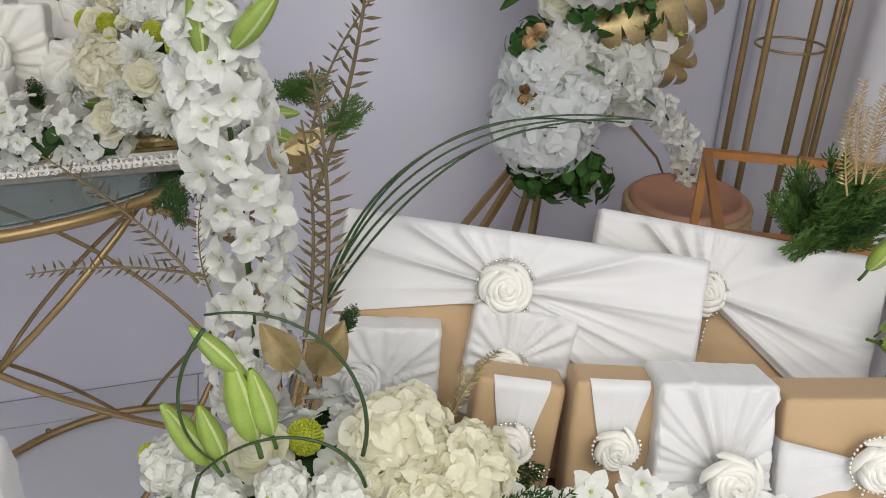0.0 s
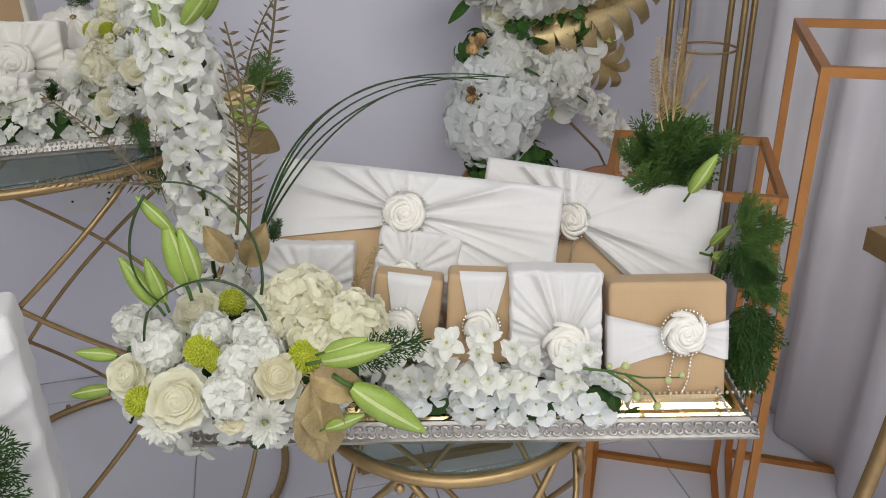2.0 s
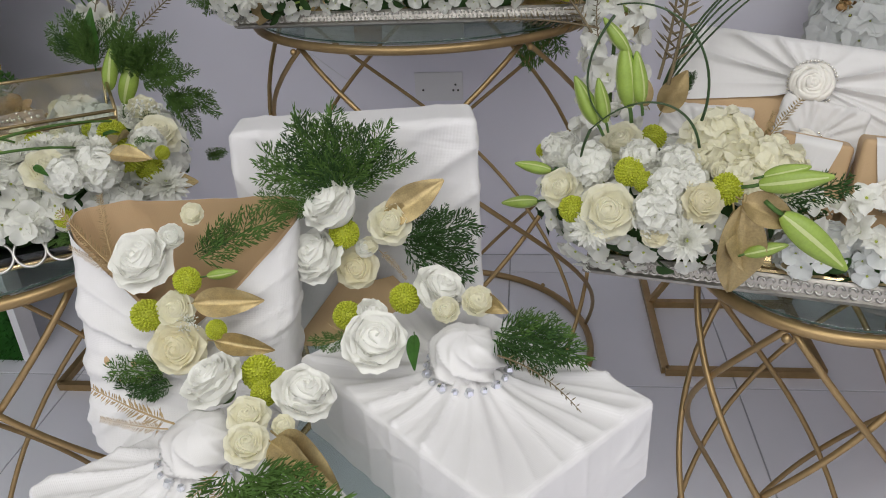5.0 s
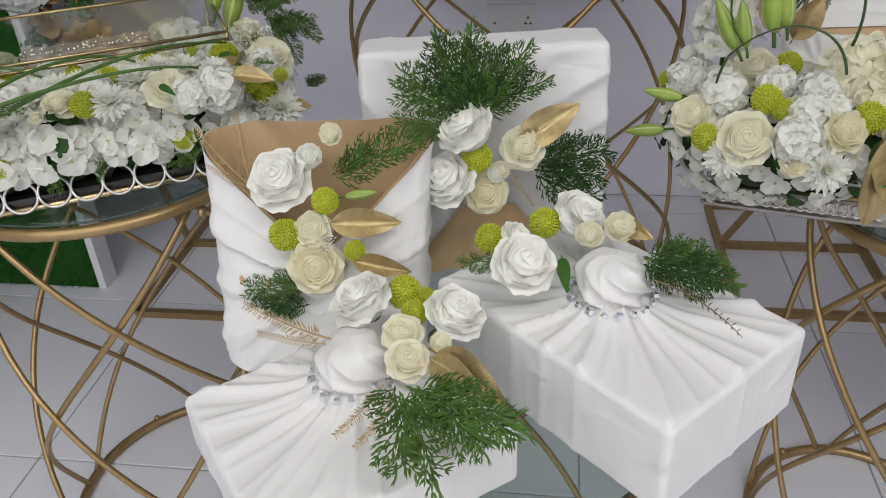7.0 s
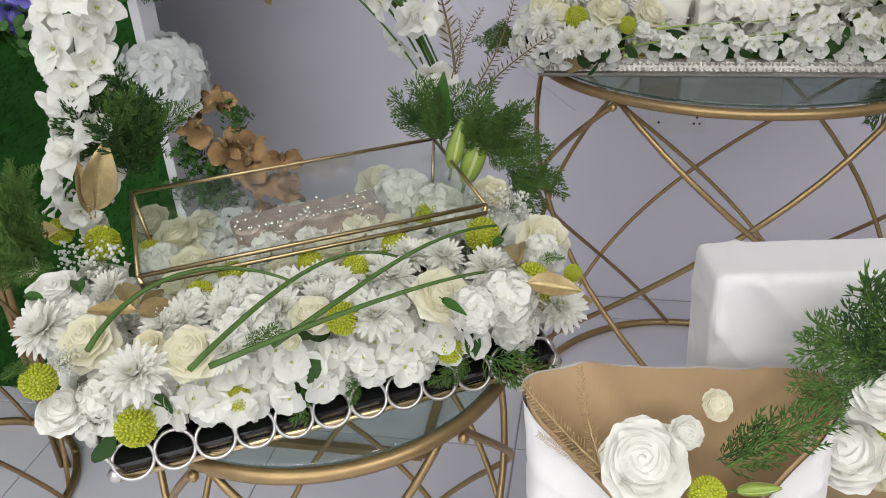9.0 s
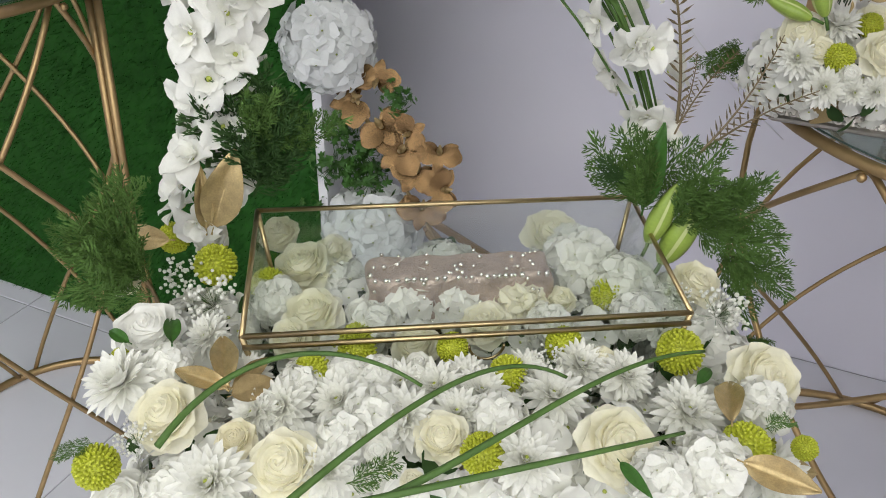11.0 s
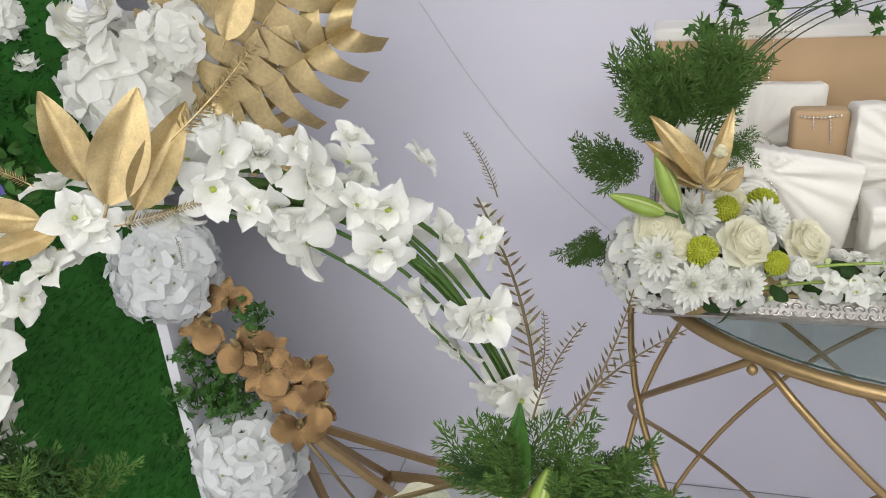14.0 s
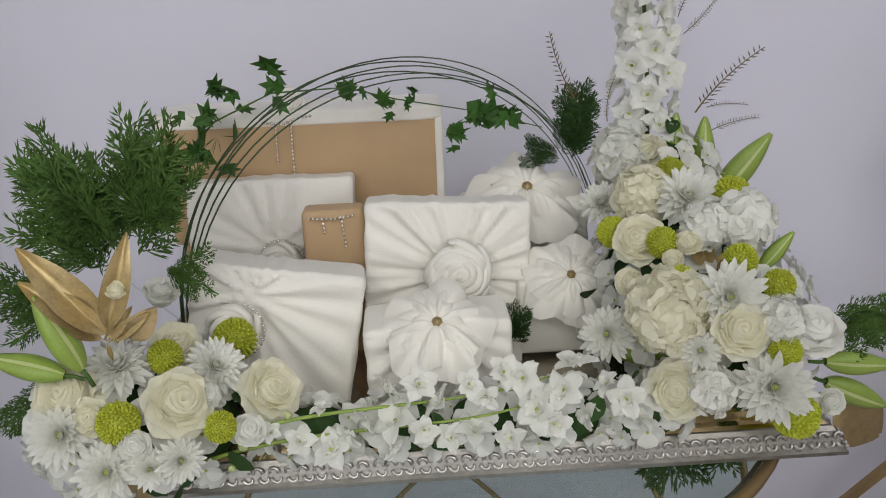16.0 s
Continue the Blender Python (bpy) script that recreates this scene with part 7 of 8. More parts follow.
bloom(fi, "peony", 0.976, 1.772, 0.887, 0.0272, -0.014, -0.663, 0.749)
bloom(fi, "pompon", 1.041, 1.789, 0.864, 0.0223, -0.016, -0.68, 0.733)
bloom(fi, "pompon", 1.126, 1.841, 0.868, 0.0191, 0.018, -0.666, 0.746)
bloom(fi, "pompon", 1.334, 1.956, 0.864, 0.0174, 0.371, -0.503, 0.781)
bloom(fi, "chrysanthemum", 1.295, 1.933, 0.863, 0.0240, 0.314, -0.542, 0.78)
bloom(fi, "rosebud", 1.233, 1.91, 0.877, 0.0136, 0.184, -0.58, 0.794)
bloom(fi, "hydrangea", 1.006, 1.793, 0.892, 0.0212, -0.018, -0.658, 0.752)
bloom(fi, "chrysanthemum", 1.161, 1.882, 0.892, 0.0167, 0.057, -0.612, 0.789)
bloom(fi, "pompon", 1.429, 2.041, 0.9, 0.0216, 0.4, -0.428, 0.811)
bloom(fi, "chrysanthemum", 1.451, 2.035, 0.878, 0.0351, 0.423, -0.44, 0.792)
bloom(fi, "hydrangea", 1.401, 1.998, 0.869, 0.0266, 0.417, -0.46, 0.784)
blade(fi, "bronze_leaf", 1.228, 1.91, 0.881, 1.183, 1.893, 0.891, (0.201, -0.74, 0.642))
blade(fi, "gold_leaf", 1.244, 1.917, 0.878, 1.285, 1.962, 0.903, (0.18, -0.745, 0.642))
blade(fi, "conifer_spray", 1.015, 1.797, 0.89, 0.982, 1.77, 0.88, (0.469, -0.609, 0.639))
blade(fi, "conifer_spray", 1.369, 1.966, 0.852, 1.464, 1.978, 0.805, (0.026, -0.767, 0.642))
blade(fi, "conifer_spray", 1.359, 1.957, 0.849, 1.323, 1.924, 0.834, (0.038, -0.76, 0.649))
blade(fi, "conifer_spray", 1.188, 1.884, 0.877, 1.185, 1.846, 0.835, (0.252, -0.715, 0.652))
blade(fi, "conifer_spray", 1.236, 1.899, 0.863, 1.242, 1.88, 0.836, (0.19, -0.725, 0.662))
blade(fi, "conifer_spray", 1.024, 1.804, 0.892, 1.006, 1.773, 0.868, (0.459, -0.619, 0.638))
blade(fi, "gold_leaf", 1.428, 2.025, 0.882, 1.492, 2.056, 0.876, (-0.042, -0.808, 0.587))
blade(fi, "conifer_spray", 1.137, 1.865, 0.888, 1.164, 1.894, 0.904, (0.318, -0.696, 0.644))
blade(fi, "straw_sprig", 1.409, 1.978, 0.841, 1.467, 1.953, 0.774, (-0.021, -0.766, 0.642))
blade(fi, "conifer_spray", 1.09, 1.835, 0.884, 1.073, 1.817, 0.875, (0.378, -0.66, 0.65))
blade(fi, "slim_gold_leaf", 1.023, 1.862, 0.955, 0.96, 1.861, 0.955, (0.495, -0.511, 0.703))
blade(fi, "slim_gold_leaf", 1.019, 1.864, 0.955, 0.97, 1.922, 0.955, (0.499, -0.512, 0.7))
blade(fi, "slim_gold_leaf", 1.026, 1.863, 0.955, 1.031, 1.914, 0.955, (0.491, -0.513, 0.704))
blade(fi, "bronze_leaf", 1.031, 1.855, 0.955, 1.05, 1.887, 0.955, (0.489, -0.506, 0.711))
blade(fi, "gold_leaf", 1.407, 2, 0.955, 1.396, 2.062, 0.955, (-0.067, -0.711, 0.7))
blade(fi, "gold_leaf", 1.421, 1.958, 0.955, 1.477, 1.953, 0.955, (-0.091, -0.677, 0.73))
blade(fi, "green_leaf", 0.942, 1.888, 0.955, 0.909, 1.928, 0.955, (0.567, -0.507, 0.649))
blade(fi, "green_leaf", 0.908, 1.872, 0.955, 0.872, 1.88, 0.955, (0.603, -0.478, 0.639))
blade(fi, "gold_leaf", 0.823, 2.024, 0.955, 0.763, 2.005, 0.955, (0.609, -0.578, 0.543))
blade(fi, "conifer_spray", 0.969, 1.768, 0.955, 0.95, 1.747, 0.955, (0.585, -0.381, 0.716))
blade(fi, "conifer_spray", 0.881, 1.937, 0.955, 0.84, 1.904, 0.955, (0.6, -0.53, 0.6))
blade(fi, "conifer_spray", 1.161, 1.813, 0.955, 1.189, 1.848, 0.955, (0.333, -0.5, 0.8))
blade(fi, "conifer_spray", 1.432, 2.005, 0.955, 1.451, 2.027, 0.955, (-0.103, -0.712, 0.695))
blade(fi, "green_leaf", 1.375, 2.032, 0.955, 1.384, 2.066, 0.955, (-0.02, -0.734, 0.679))
blade(fi, "green_leaf", 1.337, 1.918, 0.955, 1.363, 1.897, 0.955, (0.038, -0.644, 0.764))
blade(fi, "slim_gold_leaf", 0.867, 2.035, 0.975, 0.87, 2.037, 1.042, (0.579, -0.612, 0.539))
blade(fi, "gold_leaf", 0.875, 2.039, 0.978, 0.901, 2.054, 1.06, (0.572, -0.619, 0.538))
blade(fi, "lily_bud", 1.291, 2.23, 0.964, 1.305, 2.238, 1.034, (0.081, -0.833, 0.547))
blade(fi, "lily_bud", 1.307, 2.239, 0.937, 1.335, 2.255, 1.021, (0.061, -0.823, 0.565))
blade(fi, "green_leaf", 1.281, 2.224, 1.008, 1.286, 2.227, 1.094, (0.096, -0.853, 0.512))
blade(fi, "bronze_sprig", 1.324, 2.249, 1.069, 1.393, 2.288, 1.17, (0.045, -0.894, 0.445))
blade(fi, "bronze_sprig", 1.297, 2.233, 1.088, 1.319, 2.246, 1.18, (0.08, -0.898, 0.433))
tuft(fi, "conifer_spray", 1.281, 2.224, 1.008, 0.0681, 10, (-0.3, -0.2, 0.9), 0.55, 126)
tuft(fi, "conifer_spray", 1.316, 2.244, 0.985, 0.0746, 10, (0.3, -0.2, 0.8), 0.55, 127)
tuft(fi, "conifer_spray", 1.343, 2.259, 0.977, 0.0702, 9, (0.5, -0.2, 0.4), 0.55, 128)
tuft(fi, "conifer_spray", 1.367, 2.273, 0.94, 0.0671, 8, (0.9, -0.2, -0.1), 0.55, 129)
tuft(fi, "conifer_spray", 1.343, 2.259, 1.004, 0.0540, 6, (0.6, -0.2, 0.7), 0.55, 130)
tuft(fi, "dark_conifer_spray", 1.262, 2.213, 1.035, 0.0333, 4, (-0.6, -0.2, 0.5), 0.55, 131)
tuft(fi, "conifer_spray", 1.405, 2.295, 0.816, 0.0339, 4, (0.8, -0.2, 0.0), 0.55, 132)
tuft(fi, "dark_conifer_spray", 0.911, 2.094, 1.008, 0.1113, 12, (0.0, -0.2, 1.0), 0.55, 133)
tuft(fi, "conifer_spray", 0.9, 2.088, 1.048, 0.0681, 8, (0.3, -0.2, 0.8), 0.55, 134)
tuft(fi, "conifer_spray", 0.929, 2.105, 1.047, 0.0627, 6, (0.2, -0.2, 1.0), 0.55, 135)
tuft(fi, "conifer_spray", 0.863, 1.941, 0.974, 0.0748, 12, (-0.3, -0.2, 0.8), 0.55, 136)
tuft(fi, "conifer_spray", 0.857, 1.938, 0.967, 0.0698, 8, (-0.8, -0.2, 0.2), 0.55, 137)
tuft(fi, "conifer_spray", 0.836, 1.925, 0.995, 0.0471, 6, (-0.6, -0.2, 0.2), 0.55, 138)
tuft(fi, "conifer_spray", 0.862, 1.94, 1.038, 0.0354, 4, (0.0, -0.2, 1.0), 0.55, 139)
strands = []
strands.append(bezier((1.023, 1.778, 0.965), (1.023, 1.877, 0.995), (1.1, 1.92, 0.995), (1.171, 1.921, 0.965)))
strands.append(bezier((1.135, 1.762, 0.965), (1.181, 1.865, 0.995), (1.214, 1.967, 0.995), (1.275, 1.982, 0.965)))
strands.append(bezier((1.197, 1.806, 0.965), (1.274, 1.88, 0.995), (1.304, 1.988, 0.995), (1.374, 2.066, 0.965)))
strands.append(bezier((1.151, 1.769, 0.965), (1.266, 1.833, 0.995), (1.338, 1.893, 0.995), (1.375, 1.959, 0.965)))
for pts in strands:
    part("grass_strand", strands_shape([pts], 0.0032).mesh("grass_strand", STEM), fi, fi.matrix_world.inverted(), "thick green stem bent over the flowers")
fs = thing("flower_bed", pose(1.2, 2.05, 0.84), "white roses and hydrangeas inside the glass casket", "flowers", "flower arrangements")
filler(fs, 1.002, 2.028, 0.865, 0.055, 0.05, 0.04, 30, 0.015, 160)
filler(fs, 1.085, 2.065, 0.865, 0.055, 0.05, 0.04, 30, 0.015, 161)
filler(fs, 1.171, 2.115, 0.865, 0.055, 0.05, 0.04, 30, 0.015, 162)
filler(fs, 1.248, 2.161, 0.865, 0.055, 0.05, 0.04, 30, 0.015, 163)
filler(fs, 1.001, 2.108, 0.865, 0.055, 0.05, 0.04, 30, 0.015, 164)
filler(fs, 1.225, 2.240, 0.865, 0.055, 0.05, 0.04, 30, 0.015, 165)
bloom(fs, "rose", 0.995, 2.029, 0.905, 0.0358, -0.044, -0.459, 0.887)
bloom(fs, "rosebud", 1.036, 2.056, 0.905, 0.0198, -0.039, -0.42, 0.907)
bloom(fs, "rosebud", 0.876, 2.149, 0.905, 0.0333, -0.054, -0.399, 0.915)
bloom(fs, "rose", 0.949, 2.145, 0.905, 0.0246, -0.061, -0.37, 0.927)
bloom(fs, "rose", 0.936, 2.103, 0.905, 0.0365, -0.062, -0.409, 0.91)
bloom(fs, "hydrangea", 1.067, 2.099, 0.905, 0.0370, -0.021, -0.354, 0.935)
bloom(fs, "hydrangea", 1.116, 2.122, 0.905, 0.0311, 0.037, -0.303, 0.952)
bloom(fs, "cream_hydrangea", 1.174, 2.155, 0.905, 0.0324, 0.133, -0.255, 0.958)
bloom(fs, "rosebud", 1.219, 2.164, 0.905, 0.0238, 0.202, -0.255, 0.946)
bloom(fs, "rose", 1.169, 2.295, 0.905, 0.0377, 0.146, -0.208, 0.967)
bloom(fs, "hydrangea", 1.215, 2.247, 0.905, 0.0395, 0.194, -0.218, 0.956)
bloom(fs, "hydrangea", 1.272, 2.223, 0.905, 0.0343, 0.256, -0.249, 0.934)
bloom(fs, "rose", 1.162, 2.094, 0.905, 0.0275, 0.104, -0.326, 0.939)
bloom(fs, "pompon", 1.263, 2.203, 0.905, 0.0205, 0.251, -0.252, 0.934)
bloom(fs, "pompon", 1.056, 2.015, 0.905, 0.0189, -0.015, -0.464, 0.886)
bloom(fs, "rose", 1.114, 2.029, 0.905, 0.0275, 0.034, -0.435, 0.9)
bloom(fs, "pompon", 0.922, 2.057, 0.905, 0.0207, -0.053, -0.45, 0.891)
bloom(fs, "hydrangea", 1.299, 2.173, 0.905, 0.0255, 0.288, -0.292, 0.912)
bloom(fs, "hydrangea", 1.221, 2.116, 0.905, 0.0228, 0.205, -0.302, 0.931)
bloom(fs, "hydrangea", 1.061, 2.041, 0.905, 0.0228, -0.021, -0.431, 0.902)
bloom(fs, "rose", 0.993, 1.99, 0.905, 0.0224, -0.026, -0.495, 0.869)
bloom(fs, "hydrangea", 0.949, 2.037, 0.905, 0.0237, -0.049, -0.461, 0.886)
fj = thing("flower_arch", pose(1.062, 2.192, 0.83), "arch of white delphiniums and gold leaves over a glass casket", "flower arch", "flower arrangements")
spike(fj, [(0.831, 2.066, 0.953), (0.861, 2.083, 1.091), (0.873, 2.09, 1.176), (0.897, 2.104, 1.252)], 0.034, 0.028, 30, 0.029, 11)
spike(fj, [(0.897, 2.104, 1.252), (0.946, 2.132, 1.287), (1.009, 2.168, 1.305), (1.064, 2.199, 1.307), (1.114, 2.227, 1.295)], 0.030, 0.022, 15, 0.024, 12)
spike(fj, [(1.109, 2.224, 1.285), (1.164, 2.255, 1.247), (1.213, 2.284, 1.189), (1.245, 2.302, 1.125), (1.271, 2.316, 1.05)], 0.034, 0.026, 13, 0.027, 13)
spike(fj, [(1.081, 2.209, 1.297), (1.133, 2.238, 1.292), (1.178, 2.263, 1.269), (1.22, 2.287, 1.22), (1.26, 2.31, 1.138)], 0.030, 0.03, 7, 0.026, 14)
strands = []
strands.append(bezier((1.07, 2.205, 1.28), (1.159, 2.255, 1.263), (1.235, 2.298, 1.16), (1.271, 2.319, 0.991)))
strands.append(bezier((1.074, 2.211, 1.286), (1.163, 2.261, 1.269), (1.239, 2.304, 1.166), (1.275, 2.325, 0.997)))
strands.append(bezier((1.078, 2.205, 1.292), (1.167, 2.255, 1.275), (1.243, 2.298, 1.172), (1.279, 2.319, 1.003)))
strands.append(bezier((1.07, 2.211, 1.298), (1.159, 2.261, 1.281), (1.235, 2.304, 1.178), (1.271, 2.325, 1.009)))
strands.append(bezier((1.074, 2.205, 1.304), (1.163, 2.255, 1.287), (1.239, 2.298, 1.184), (1.275, 2.319, 1.015)))
strands.append(bezier((1.078, 2.211, 1.31), (1.167, 2.261, 1.293), (1.243, 2.304, 1.19), (1.279, 2.325, 1.021)))
strands.append(bezier((1.07, 2.205, 1.316), (1.159, 2.255, 1.299), (1.235, 2.298, 1.196), (1.271, 2.319, 1.027)))
strands.append(bezier((0.831, 2.066, 0.953), (0.861, 2.083, 1.091), (0.873, 2.09, 1.176), (0.937, 2.126, 1.279)))
strands.append(bezier((0.897, 2.104, 1.252), (0.986, 2.154, 1.339), (1.135, 2.239, 1.302), (1.247, 2.303, 1.06)))
for pts in strands:
    part("arch_stem", strands_shape([pts], 0.0024).mesh("arch_stem", STEM), fj, fj.matrix_world.inverted())
bloom(fj, "floret", 0.999, 2.128, 1.302, 0.0294, 0.481, -0.614, 0.626)
bloom(fj, "floret", 1.091, 2.179, 1.334, 0.0239, 0.479, -0.643, 0.597)
bloom(fj, "floret", 1.135, 2.205, 1.328, 0.0183, 0.464, -0.657, 0.595)
bloom(fj, "floret", 1.171, 2.225, 1.328, 0.0186, 0.446, -0.674, 0.588)
bloom(fj, "floret", 1.214, 2.249, 1.305, 0.0192, 0.423, -0.683, 0.595)
bloom(fj, "floret", 1.169, 2.224, 1.277, 0.0257, 0.457, -0.641, 0.617)
bloom(fj, "floret", 0.957, 2.104, 1.249, 0.0240, 0.452, -0.611, 0.65)
bloom(fj, "floret", 0.978, 2.115, 1.266, 0.0199, 0.462, -0.609, 0.645)
bloom(fj, "floret", 1.101, 2.185, 1.289, 0.0206, 0.475, -0.62, 0.624)
bloom(fj, "floret", 1.277, 2.285, 1.066, 0.0295, 0.417, -0.622, 0.663)
bloom(fj, "floret", 1.241, 2.265, 1.163, 0.0284, 0.441, -0.627, 0.642)
bloom(fj, "floret", 1.253, 2.272, 1.233, 0.0228, 0.41, -0.665, 0.624)
blade(fj, "gold_leaf", 1.011, 2.134, 1.328, 1, 2.128, 1.39, (0.631, -0.724, 0.279))
blade(fj, "gold_leaf", 1.02, 2.139, 1.309, 1.051, 2.157, 1.384, (0.612, -0.728, 0.309))
blade(fj, "gold_leaf", 1.035, 2.148, 1.302, 1.075, 2.171, 1.369, (0.587, -0.743, 0.32))
blade(fj, "gold_leaf", 0.98, 2.117, 1.305, 0.936, 2.091, 1.322, (0.666, -0.679, 0.309))
blade(fj, "gold_leaf", 0.988, 2.121, 1.295, 0.941, 2.094, 1.284, (0.652, -0.685, 0.325))
blade(fj, "gold_sprig", 1.063, 2.164, 1.347, 1.128, 2.2, 1.399, (0.556, -0.792, 0.253))
blade(fj, "gold_sprig", 1.02, 2.139, 1.292, 1.074, 2.17, 1.294, (0.607, -0.722, 0.334))
blade(fj, "bronze_sprig", 1.054, 2.158, 1.276, 1.058, 2.161, 1.252, (0.551, -0.753, 0.36))
blade(fj, "gold_sprig", 0.983, 2.118, 1.329, 0.954, 2.102, 1.358, (0.67, -0.69, 0.274))
blade(fj, "bronze_sprig", 1.291, 2.293, 1.074, 1.283, 2.289, 1.264, (0.134, -0.808, 0.574))
blade(fj, "bronze_sprig", 1.267, 2.279, 1.265, 1.255, 2.273, 1.324, (0.192, -0.912, 0.362))
blade(fj, "bronze_sprig", 1.315, 2.307, 1.036, 1.396, 2.353, 1.132, (0.097, -0.794, 0.6))
blade(fj, "bronze_sprig", 1.291, 2.293, 1.068, 1.311, 2.305, 1.145, (0.133, -0.804, 0.579))
blade(fj, "gold_leaf", 1.106, 2.188, 1.41, 1.126, 2.2, 1.454, (0.496, -0.855, 0.149))
fk = thing("flower_arrangement", pose(0.75, 2.85, 0.6), "standing hydrangeas with gold orchids and a gold monstera leaf", "flowers", "flower arrangements")
bloom(fk, "hydrangea", 0.588, 2.8, 1.237, 0.1036, 0.383, -0.734, 0.56)
bloom(fk, "cool_hydrangea", 0.551, 2.8, 0.905, 0.0926, 0.258, -0.759, 0.598)
bloom(fk, "cool_hydrangea", 0.64, 2.8, 0.504, 0.1053, 0.341, -0.792, 0.506)
bloom(fk, "peony", 0.518, 2.8, 1.338, 0.0583, 0.421, -0.741, 0.523)
bloom(fk, "rose", 0.515, 2.8, 1.345, 0.0530, 0.423, -0.742, 0.52)
bloom(fk, "peony", 0.403, 2.8, 1.282, 0.0387, 0.421, -0.73, 0.539)
bloom(fk, "hydrangea", 0.381, 2.8, 1.358, 0.0452, 0.448, -0.733, 0.511)
bloom(fk, "hydrangea", 0.719, 2.8, 1.144, 0.0543, 0.361, -0.728, 0.584)
bloom(fk, "gold_orchid", 0.603, 2.8, 0.799, 0.0565, 0.237, -0.803, 0.548)
bloom(fk, "gold_orchid", 0.659, 2.8, 0.85, 0.0481, 0.254, -0.787, 0.562)
bloom(fk, "gold_orchid", 0.666, 2.8, 0.753, 0.0536, 0.264, -0.828, 0.495)
bloom(fk, "gold_orchid", 0.706, 2.8, 0.708, 0.0570, 0.308, -0.834, 0.458)
bloom(fk, "gold_orchid", 0.741, 2.8, 0.668, 0.0542, 0.349, -0.825, 0.444)
bloom(fk, "gold_orchid", 0.795, 2.8, 0.722, 0.0457, 0.382, -0.807, 0.45)
bloom(fk, "gold_orchid", 0.805, 2.8, 0.643, 0.0498, 0.395, -0.802, 0.447)
bloom(fk, "gold_orchid", 0.756, 2.8, 0.586, 0.0532, 0.372, -0.807, 0.459)
bloom(fk, "gold_orchid", 0.728, 2.8, 0.752, 0.0408, 0.312, -0.826, 0.469)
bloom(fk, "ivy", 0.555, 2.8, 0.649, 0.0865, 0.275, -0.809, 0.52)
bloom(fk, "ivy", 0.569, 2.8, 0.739, 0.0631, 0.245, -0.809, 0.534)
bloom(fk, "ivy", 0.51, 2.8, 0.536, 0.0618, 0.312, -0.782, 0.54)
bloom(fk, "ivy", 0.622, 2.8, 0.681, 0.0636, 0.273, -0.827, 0.492)
bloom(fk, "ivy", 0.696, 2.8, 0.82, 0.0502, 0.273, -0.803, 0.531)
bloom(fk, "foliage", 0.508, 2.8, 1.143, 0.0849, 0.356, -0.728, 0.585)
bloom(fk, "foliage", 0.401, 2.8, 1.192, 0.0759, 0.391, -0.726, 0.566)
bloom(fk, "ivy", 0.633, 2.8, 0.618, 0.0753, 0.304, -0.82, 0.484)
bloom(fk, "hydrangea", 0.676, 2.8, 1.306, 0.0605, 0.398, -0.747, 0.533)
bloom(fk, "foliage", 0.299, 2.8, 1.132, 0.0788, 0.394, -0.719, 0.572)
blade(fk, "monstera_leaf", 0.679, 2.8, 1.191, 0.936, 2.8, 1.306, (0.528, -0.818, 0.226))
blade(fk, "monstera_leaf", 0.736, 2.8, 1.226, 0.921, 2.8, 1.445, (0.5, -0.841, 0.206))
blade(fk, "monstera_leaf", 0.725, 2.8, 1.217, 0.83, 2.8, 1.098, (0.505, -0.837, 0.211))
blade(fk, "monstera_leaf", 0.675, 2.8, 1.262, 0.718, 2.8, 1.441, (0.536, -0.826, 0.175))
blade(fk, "dark_conifer_spray", 0.645, 2.8, 1.134, 0.494, 2.8, 1.093, (0.541, -0.799, 0.262))
part("stalk", strands_shape([[(0.556, 2.8, 0.903), (0.654, 2.8, 0.721), (0.782, 2.8, 0.53), (0.858, 2.8, 0.402)]], 0.006).mesh("stalk", BRONZE_LEAF), fk, fk.matrix_world.inverted(), "gold painted stalk")
fl_ = thing("flower_arrangement", pose(2.85, 3.15, 0.8), "standing arrangement of white orchids, hydrangeas and gold leaves", "flowers", "flower arrangements")
bloom(fl_, "cool_hydrangea", 2.786, 3.08, 0.823, 0.1189, -0.288, -0.93, 0.23)
bloom(fl_, "cool_hydrangea", 2.858, 3.08, 0.883, 0.0912, -0.219, -0.942, 0.255)
bloom(fl_, "cool_hydrangea", 2.764, 3.08, 0.945, 0.0744, -0.302, -0.902, 0.308)
bloom(fl_, "hydrangea", 2.88, 3.08, 1.183, 0.1079, -0.217, -0.867, 0.448)
bloom(fl_, "rose", 2.809, 3.08, 1.095, 0.0494, -0.253, -0.872, 0.419)
bloom(fl_, "star_floret", 2.839, 3.08, 1.055, 0.0763, -0.23, -0.886, 0.402)
bloom(fl_, "hydrangea", 2.97, 3.08, 0.928, 0.0763, -0.125, -0.941, 0.316)
bloom(fl_, "orchid", 2.993, 3.08, 0.994, 0.0936, -0.118, -0.921, 0.37)
bloom(fl_, "orchid", 3.084, 3.08, 1.013, 0.0669, -0.111, -0.915, 0.387)
bloom(fl_, "orchid", 2.947, 3.08, 0.839, 0.0773, -0.159, -0.955, 0.252)
bloom(fl_, "foliage", 2.841, 3.08, 0.709, 0.1174, -0.256, -0.941, 0.22)
bloom(fl_, "foliage", 2.776, 3.08, 0.708, 0.0933, -0.29, -0.93, 0.226)
bloom(fl_, "foliage", 2.908, 3.08, 0.676, 0.0952, -0.226, -0.946, 0.231)
